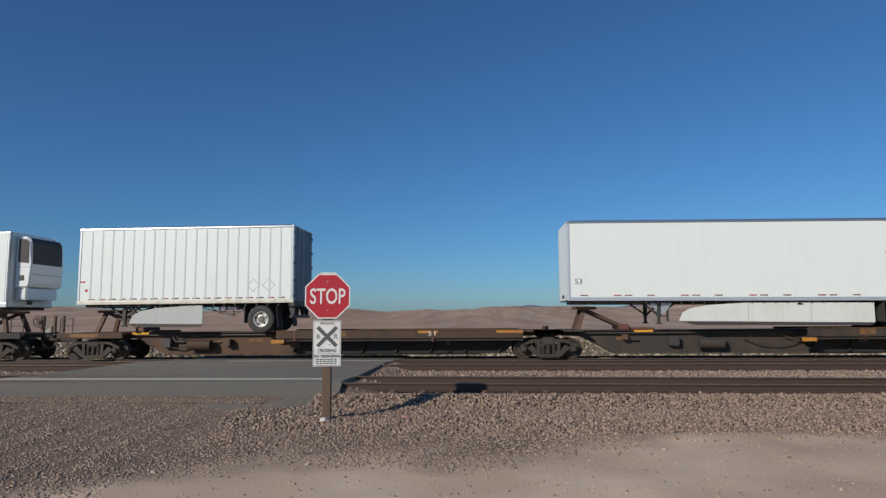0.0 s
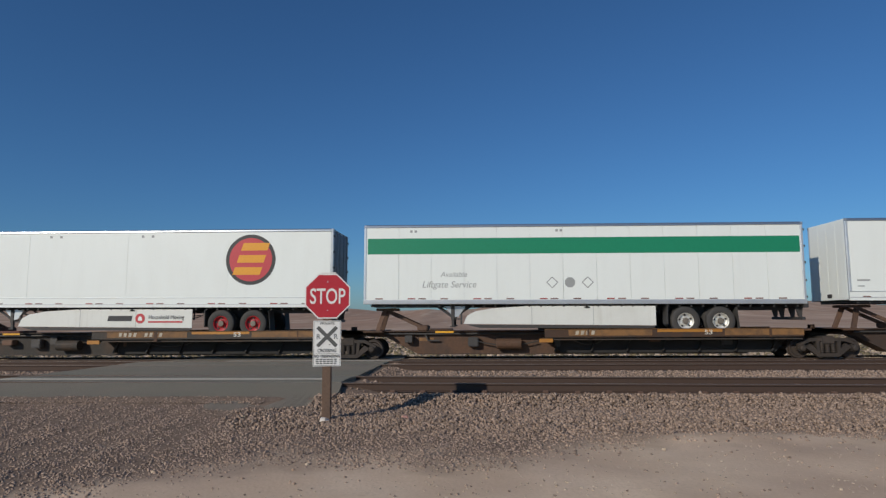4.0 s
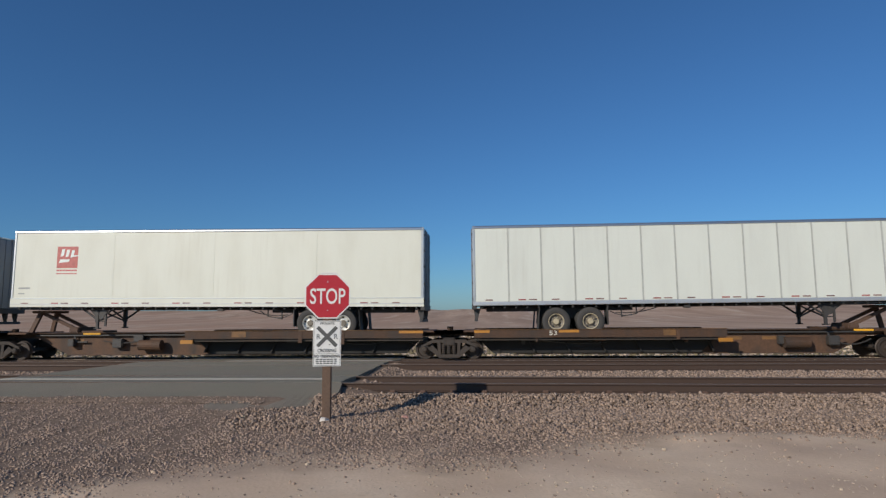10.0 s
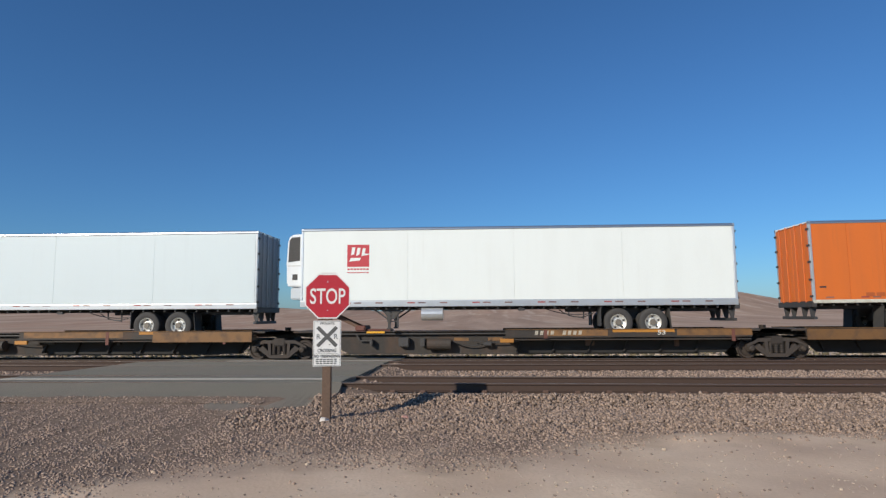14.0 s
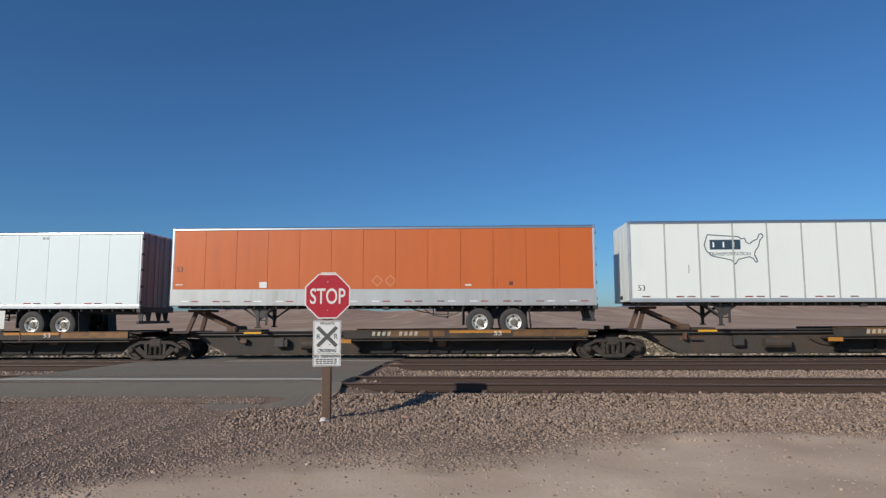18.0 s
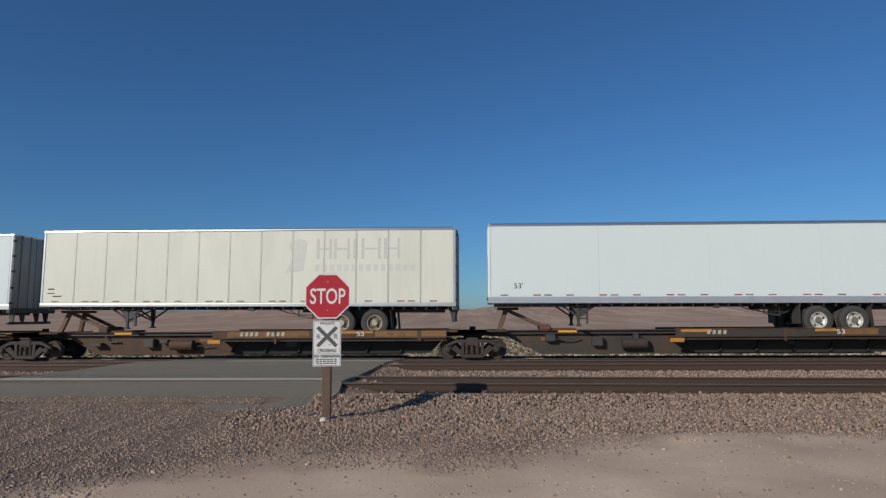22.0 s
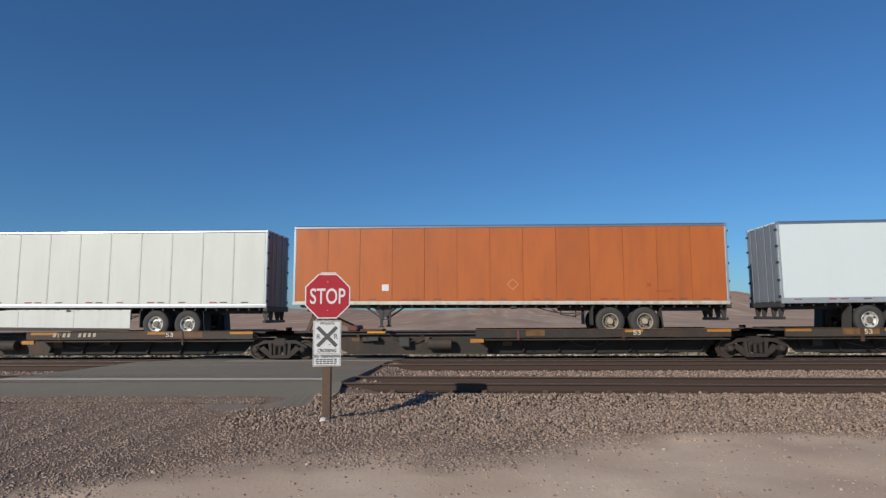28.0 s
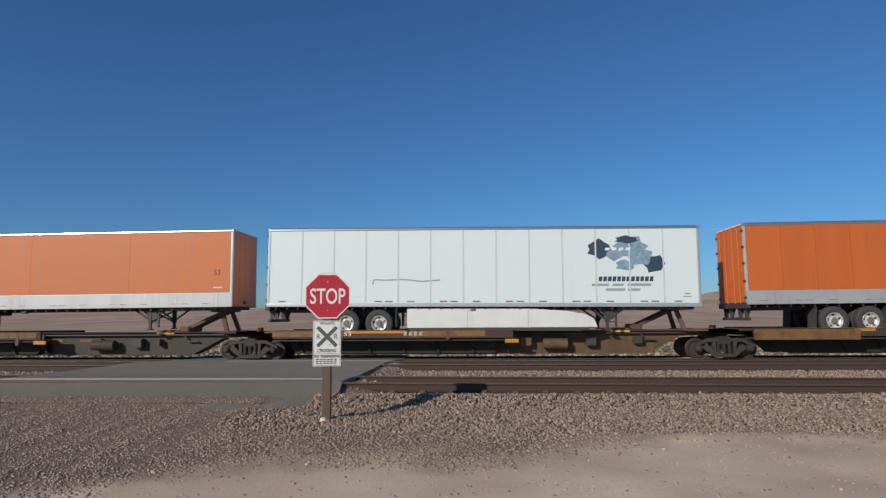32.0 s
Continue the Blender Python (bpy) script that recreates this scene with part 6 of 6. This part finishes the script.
def brake_shape(bm):
    beam(bm, (-0.55, -0.78, 0.42), (0.55, -0.78, 0.42), 0.06, 0.08)
    for s in (-1, 1):
        prism(bm, [(s * 0.36, 0.25), (s * 0.43, 0.25), (s * 0.45, 0.6), (s * 0.40, 0.6)], -0.85, -0.72)


def build_bogie(parent, x):
    b = shared("bolster", "bogie", bolster_shape, TRUCK, parent, (x, 0, 0), "greasy four-wheel bogie")
    for s, turn in ((1, None), (-1, (0, 0, math.pi))):
        shared("side_frame", "side_frame", side_frame_shape, TRUCK, b, (0, 0, -0.07), "", turn)
        shared("springs", "spring_nest", springs_shape, TRUCK, b, (0, 0, -0.07), "", turn)
        shared("brakes", "brake_beam", brake_shape, TRUCK, b, (0, 0, -0.07), "", turn)
        for dx in (-0.91, 0.91):
            shared("axle_cap", "bearing_cap", cap_shape, TRUCK, b, (dx, -s * 1.12, 0.37), "", turn, True)
            shared("wheel", "wheel", wheel_shape, WHEEL, b, (dx, -s * 0.755, 0.357), "", turn, True)


def build_platform(spec):
    """One platform of an articulated spine car, between the joints a and b. hitch: -1 at the a end, 1 at the b end."""
    a, b, h = spec["a"], spec["b"], spec["hitch"]
    steel = spec["steel"]
    mid = (a + b) / 2
    c = tagged(new("spine_car"), spec["label"], "flatcar", group="platforms of the train")
    H = (b - a) / 2
    ca, cb = spec["couple_a"], spec["couple_b"]
    ea = -H + (0.75 if ca else 0.25)
    eb = H - (0.75 if cb else 0.25)
    ba = -H + (2.03 if ca else 0.0)      # bogie centres
    bb = H - (2.03 if cb else 0.0)
    # centre sill with a deep middle and raised ends over the bogies
    bm = bmesh.new()
    sa, sb = ba + 1.35, bb - 1.35
    prism(bm, [(ea, 0.86), (sa, 0.80), (sa + 1.2, 0.17), (sb - 1.2, 0.17), (sb, 0.80), (eb, 0.86), (eb, 1.02), (ea, 1.02)], -0.38, 0.38)
    sill = part("centre_sill", bm, steel, c, spec["sill_label"])
    bm = bmesh.new()
    for y in (-0.55, 0.0):
        box(bm, ea, eb, y, y + 0.55, 1.02, 1.045)
    part("sill_top_plate", bm, steel, sill)
    bm = bmesh.new()
    box(bm, sa + 1.25, sb - 1.25, -0.46, -0.38, 0.15, 0.19)
    part("lower_flange", bm, steel, sill)

    def nx(d):      # from the hitch end
        return (-H + d) if h < 0 else (H - d)

    # wheel platform on the other end
    p0, p1 = nx(2 * H - 0.95 - (0.55 if (cb if h < 0 else ca) else 0.0)), nx(2 * H - spec.get("deck", 9.9))
    lo_, hi_ = min(p0, p1), max(p0, p1)
    bm = bmesh.new()
    box(bm, lo_, hi_, -1.25, 1.25, 0.70, 0.76)
    deck = part("wheel_deck", bm, CAR_DARK, c)
    for y in (-1, 1):
        bm = bmesh.new()
        rbox(bm, lo_, hi_, y * 1.36, y * 1.26, 0.80, 1.09, 0.008)
        s_ob = part("side_sill", bm, spec["stripe_base"], deck, "worn side sill")
        bm = bmesh.new()
        box(bm, lo_, hi_, y * 1.39, y * 1.24, 1.09, 1.105)
        part("sill_lip", bm, spec.get("lip", YELLOW_DULL), deck)
    rng = random.Random(int(a * 10) + 5)
    # paint strips on the sill facing the viewer
    for f0, f1, m in spec["strips"]:
        bm = bmesh.new()
        x0, x1 = lo_ + (hi_ - lo_) * f0, lo_ + (hi_ - lo_) * f1
        box(bm, x0, x1, -1.364, -1.36, 0.98 if m is YELLOW else 0.86, 1.075)
        part("sill_strip", bm, m, deck)
    if spec.get("deep"):
        x0, x1 = (hi_ - (hi_ - lo_) * 0.42, hi_) if h < 0 else (lo_, lo_ + (hi_ - lo_) * 0.42)
        bm = bmesh.new()
        rbox(bm, x0, x1, -1.395, -1.365, 0.68, 1.06, 0.01)
        part("deep_panel", bm, YELLOW_DULL, deck, "deep worn orange side panel")
    k = 0
    xx = lo_ + 0.7
    while xx < hi_ - 0.3:
        lean = 0.25 * (1 if h < 0 else -1)
        # brackets coloured near-black to match the shade under the deck
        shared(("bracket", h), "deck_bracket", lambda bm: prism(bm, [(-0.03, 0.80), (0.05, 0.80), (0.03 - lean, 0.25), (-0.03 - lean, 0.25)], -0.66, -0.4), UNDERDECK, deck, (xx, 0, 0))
        xx += 1.32
        k += 1
    # added dark sheet where there is only shade under the deck
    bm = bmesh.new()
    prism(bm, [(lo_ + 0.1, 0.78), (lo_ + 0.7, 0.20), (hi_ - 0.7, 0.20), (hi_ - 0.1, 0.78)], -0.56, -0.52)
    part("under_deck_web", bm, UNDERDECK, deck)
    # step plate hanging under the sill, and hand brake pipe
    bm = bmesh.new()
    q = nx(2 * H - spec.get("deck", 9.9) - 0.2)
    rbox(bm, min(q, q + (0.5 if h < 0 else -0.5)), max(q, q + (0.5 if h < 0 else -0.5)), -1.33, -1.25, 0.62, 0.76, 0.01)
    part("step_plate", bm, YELLOW, c)
    bm = bmesh.new()
    rod(bm, (ea + 1.0, -0.5, 0.93), (eb - 1.0, -0.5, 0.93), 0.035, 8)
    for x in (sa + 1.5, 0.0, sb - 1.5):
        beam(bm, (x, -0.5, 0.93), (x + 0.12, -0.5, 0.68), 0.05, 0.05)
        beam(bm, (x + 0.12, -0.5, 0.68), (x + 0.55, -0.5, 0.68), 0.05, 0.05)
    part("brake_pipe", bm, DARK, c)
    bm = bmesh.new()
    rod(bm, (nx(5.6), -0.62, 0.55), (nx(6.5), -0.62, 0.55), 0.2, 14)
    part("air_reservoir", bm, steel, c)
    bm = bmesh.new()
    rbox(bm, min(nx(4.5), nx(4.9)), max(nx(4.5), nx(4.9)), -0.66, -0.4, 0.45, 0.8, 0.03)
    part("brake_valve", bm, DARK, c)
    # boxes, hoses and straps along the sill
    for k in range(5):
        x = ea + 1.6 + (eb - ea - 3.2) * (k + 0.6 * rng.random()) / 5
        hgt, z = rng.uniform(0.12, 0.34), rng.uniform(0.55, 0.82)
        bm = bmesh.new()
        rbox(bm, x - 0.05, x + rng.uniform(0.06, 0.4), -0.60 - 0.12 * rng.random(), -0.40, z - hgt / 2, z + hgt / 2, 0.02)
        part("sill_box", bm, HITCH if rng.random() < 0.4 else DARK, sill)
    for k in range(2):
        x, z = ea + 2.0 + (eb - ea - 6.0) * rng.random(), rng.uniform(0.5, 0.9)
        bm = bmesh.new()
        tube(bm, bend_points((x, -0.58, z), (x + rng.uniform(0.9, 2.4), -0.58, z + rng.uniform(-0.12, 0.06)), rng.uniform(0.05, 0.25)), 0.024, 5)
        part("air_hose", bm, DARK, sill)
    for k in range(2):
        x = lo_ + 0.5 + (hi_ - lo_ - 1.0) * (k + rng.random()) / 2
        bm = bmesh.new()
        rbox(bm, x, x + rng.uniform(0.05, 0.16), -1.374, -1.36, 0.78 - 0.2 * rng.random(), 1.08, 0.003)
        part("sill_strap", bm, RUST_RED if rng.random() < 0.4 else CAR_BROWN, deck)
    for d, m in spec.get("tags", ()):
        shared("sill_tag", "reflector", lambda bm: box(bm, -0.28, 0.28, -0.004, 0, -0.06, 0.06), m, c, (nx(d), -0.382, 0.72))
    shared("sill_tag2", "reflector", lambda bm: box(bm, -0.35, 0.35, -0.004, 0, -0.035, 0.035), REFLECTOR, c, (nx(3.6), -0.562, 1.0))
    # hitch that carries the trailer's nose
    hd = spec["hitch_at"]
    lean = 0.28
    hitch = None
    for y in (-0.62, 0.62):
        bm = bmesh.new()
        beam(bm, (nx(hd), y * 0.75, 1.88), (nx(hd - lean), y, 1.05), 0.12, 0.15)
        ob = part("hitch_leg", bm, HITCH, c)
        bm = bmesh.new()
        beam(bm, (nx(hd + 0.02), y * 0.6, 1.82), (nx(hd + 1.55), y * 0.6, 1.12), 0.10, 0.12)
        part("hitch_brace", bm, HITCH, ob)
    bm = bmesh.new()
    rbox(bm, nx(hd - 0.35), nx(hd + 0.45), -0.55, 0.55, 1.82, 1.92, 0.02)
    part("hitch_plate", bm, HITCH, c)
    bm = bmesh.new()
    rbox(bm, nx(hd + 1.25), nx(hd + 1.65), -0.6, 0.6, 1.04, 1.26, 0.04)
    part("brace_foot", bm, RUST_RED if spec.get("red_foot") else HITCH, c)
    bm = bmesh.new()
    rbox(bm, nx(hd + 1.7), nx(hd + 2.6), -0.5, 0.5, 1.045, 1.12, 0.02)
    part("slide_track", bm, RUST_RED if spec.get("red_foot") else steel, c)
    # end plates over the bogies
    for x, couple in ((ba, ca), (bb, cb)):
        bm = bmesh.new()
        rbox(bm, x - (1.2 if couple else 0.55), x + (1.2 if couple else 0.55), -1.05, 1.05, 0.955, 1.05, 0.015)
        part("end_platform", bm, steel, c)
        sgn = -1 if x < 0 else 1
        if not couple:
            bm = bmesh.new()
            rbox(bm, x - sgn * 0.55, x - sgn * 1.3, -1.12, 1.12, 1.0, 1.07, 0.01)
            rod(bm, (x, 0, 1.05), (x, 0, 1.2), 0.12, 10)
            part("bearing_plate", bm, steel, c)
    if ca or spec.get("lead"):
        build_bogie(c, ba)
    build_bogie(c, bb)
    # coupler ends: side sill strip, platform rails, brake stand, coupler
    for x, couple, sgn in ((-H, ca, -1), (H, cb, 1)):
        if not couple:
            continue
        bc = x - sgn * 2.03
        bm = bmesh.new()
        rbox(bm, bc - 1.3, bc + 1.3, -1.36, -1.27, 0.84, 1.06, 0.01)
        strip = part("end_sill", bm, spec["stripe_base"], c)
        bm = bmesh.new()
        box(bm, bc - 0.75, bc + 0.35, -1.366, -1.36, 0.89, 1.01)
        part("sill_strip", bm, YELLOW if rng.random() < 0.6 else YELLOW_DULL, strip)
        bm = bmesh.new()
        rbox(bm, x - sgn * 0.8, x - sgn * 0.02, -0.16, 0.16, 0.66, 0.96, 0.05)
        part("coupler", bm, TRUCK, c)
        bm = bmesh.new()
        tube(bm, bend_points((x - sgn * 0.6, -0.35, 0.75), (x, -0.35, 0.62), 0.25), 0.03)
        part("air_hose", bm, DARK, c)
        bm = bmesh.new()
        for dx, y in ((0.75, -1.2), (1.25, -1.2)):
            beam(bm, (x - sgn * dx, y, 1.04), (x - sgn * dx, y, 1.62), 0.03, 0.03)
        beam(bm, (x - sgn * 0.75, -1.2, 1.6), (x - sgn * 1.25, -1.2, 1.6), 0.03, 0.03)
        beam(bm, (x - sgn * 0.75, -1.2, 1.32), (x - sgn * 1.25, -1.2, 1.32), 0.03, 0.03)
        part("grab_rail", bm, DARK, c)
        bm = bmesh.new()
        if sgn > 0:
            rbox(bm, x - 0.52, x - 0.38, -0.57, -0.43, 1.05, 1.72, 0.02)
            rbox(bm, x - 0.60, x - 0.36, -0.72, -0.52, 1.36, 1.66, 0.02)
            stand = part("brake_stand", bm, RUST_RED if spec.get("red_foot") else HITCH, c)
            bm = bmesh.new()
            for k in range(14):
                a0, a1 = 2 * math.pi * k / 14, 2 * math.pi * (k + 1) / 14
                beam(bm, (x - 0.45 + 0.23 * math.cos(a0), -0.76, 1.5 + 0.23 * math.sin(a0)), (x - 0.45 + 0.23 * math.cos(a1), -0.76, 1.5 + 0.23 * math.sin(a1)), 0.03, 0.03)
            for a0 in (0.5, 2.6, 4.7):
                beam(bm, (x - 0.45, -0.76, 1.5), (x - 0.45 + 0.22 * math.cos(a0), -0.76, 1.5 + 0.22 * math.sin(a0)), 0.025, 0.025)
            part("brake_wheel", bm, DARK, stand)
            bm = bmesh.new()
            rbox(bm, x - 0.30, x - 0.02, -0.62, -0.30, 1.05, 1.30, 0.02)
            part("end_box", bm, CONCRETE, c, "dusty grey box at the car end")
        else:
            for y in (-0.9, -0.55):
                rbox(bm, x + 0.28 + 0.3 * (y + 0.9), x + 0.38 + 0.3 * (y + 0.9), y - 0.05, y + 0.05, 1.05, 1.72, 0.02)
            part("end_post", bm, HITCH, c)
    # markings
    size = lo_ + (hi_ - lo_) * spec.get("mark", 0.33)
    lettering("53", 0.16, c, INK_WHITE, (size, -1.368, 0.89), name="size_mark", stretch=1.35, bold=0.002)
    for f, m in spec.get("bars", ()):
        bars([(i * 0.19 + (0.25 if i > 3 else 0.0), 0, 0.11, 0.15) for i in range(m)], c, INK_TAN, (lo_ + (hi_ - lo_) * f, -1.368, 0.895), "identity_bar", slant=0.2)
    c.location = (mid, TRACK_Y, 0)
    return c


def build_train():
    keys = [q["key"] for q in TRAILERS]
    couples = {"reefer_a", "disc_a", "cream_a", "ribbed_a", "orange_b", "ghost_a", "ribbed_b", "white_f"}   # last trailer before a coupling
    joints = [-35.6]
    for q, r in zip(TRAILERS, TRAILERS[1:]):
        joints.append((q["l"] + q.get("length", 16.15) + r["l"]) / 2)
    joints[2] = 2.45
    joints[18] = 293.1
    joints.append(TRAILERS[-1]["l"] + 17.6)
    steels = (CAR_DARK, CAR_BROWN, CAR_DARK, CAR_BROWN, CAR_TAN)
    group = 0
    for i, q in enumerate(TRAILERS):
        a, b = joints[i], joints[i + 1]
        ca = i > 0 and keys[i - 1] in couples
        cb = keys[i] in couples
        if ca:
            group += 1
        turned = bool(q.get("turned"))
        nose_x = q["l"] + (q.get("length", 16.15) if turned else 0)
        hd = (b - nose_x if turned else nose_x - a) + 0.72
        steel = {"B": CAR_BROWN, "D": CAR_DARK, "T": CAR_TAN}["DBDDDDBBBBDDBBDDDDDBDDDDTBDBTBDDDDBDTB"[i]]
        r = random.Random(100 + i)
        kind = "PPPTLLLLTPPPPPDDDLDTLLLPLLTLLTPTPTDDLD"[i]
        base = CAR_BROWN if steel is not CAR_DARK else CAR_DARK
        if kind == "P":     # a few yellow patches
            strips = [(0.0, 0.06 + 0.08 * r.random(), YELLOW), (0.34, 0.42, YELLOW), (0.70 + 0.06 * r.random(), 0.80, YELLOW_DULL)]
        elif kind == "T":   # lettering between yellow ends
            strips = [(0.0, 0.10, YELLOW), (0.22, 0.36, YELLOW_DULL), (0.38, 0.46, YELLOW), (0.86, 0.98, YELLOW)]
        elif kind == "L":   # nearly the whole sill yellow
            strips = [(0.0, 0.30, YELLOW_DULL), (0.31, 0.56, YELLOW), (0.58, 0.80 + 0.15 * r.random(), YELLOW_DULL)]
        else:               # worn sill with a deep end panel
            strips = [(0.40, 0.48, YELLOW), (0.55, 0.98, YELLOW_DULL)]
        if not turned:
            strips = [(1 - f1, 1 - f0, m) for f0, f1, m in strips]
        c = build_platform(dict(a=a, b=b, hitch=1 if turned else -1, couple_a=ca, couple_b=cb, lead=i == 0, steel=steel, hitch_at=hd,
                                stripe_base=base, strips=strips, deep=kind == "D", sill_label="weathered steel centre sill", red_foot=i % 3 == 2, tags=((6.9, YELLOW_DULL), (8.2, YELLOW_DULL)) if i % 2 else ((2.9, YELLOW_DULL),),
                                deck=9.7 + 0.5 * r.random(), mark=0.30 if turned else 0.62, bars=((0.55 if turned else 0.12, 4 + i % 2 * 4),) if kind in "TL" else (),
                                label="weathered brown articulated spine car platform with yellow side sill" if steel is not CAR_DARK else "dark grimy spine car platform with yellow markings"))
        MOVERS.append((c, (a + b) / 2, 0.0, 0.0))


build_train()


# ---------------------------------------------------------------- travel of the train
def run(t):
    """Metres the train has gone toward -x after t seconds: about 20.6 m/s, slowing a little; the last term shifts it to
    fit the camera's view.
    """
    return 20.5876 * t - 0.0274891 * t * t - 0.000138567 * t ** 3 + 0.87 * ramp01(t, 29.0, 29.7)


def motions():
    times = [0, 2, 4, 6, 8, 10, 12, 14, 16, 18, 20, 22, 24, 26, 28, 28.6, 29, 29.3, 29.6, 30, 31, 32]
    for ob, u, dz, tilt in MOVERS:
        walk(ob, [(t, pose(u + 0.06 - run(t), TRACK_Y, dz, 0, tilt, 0)) for t in times])


motions()
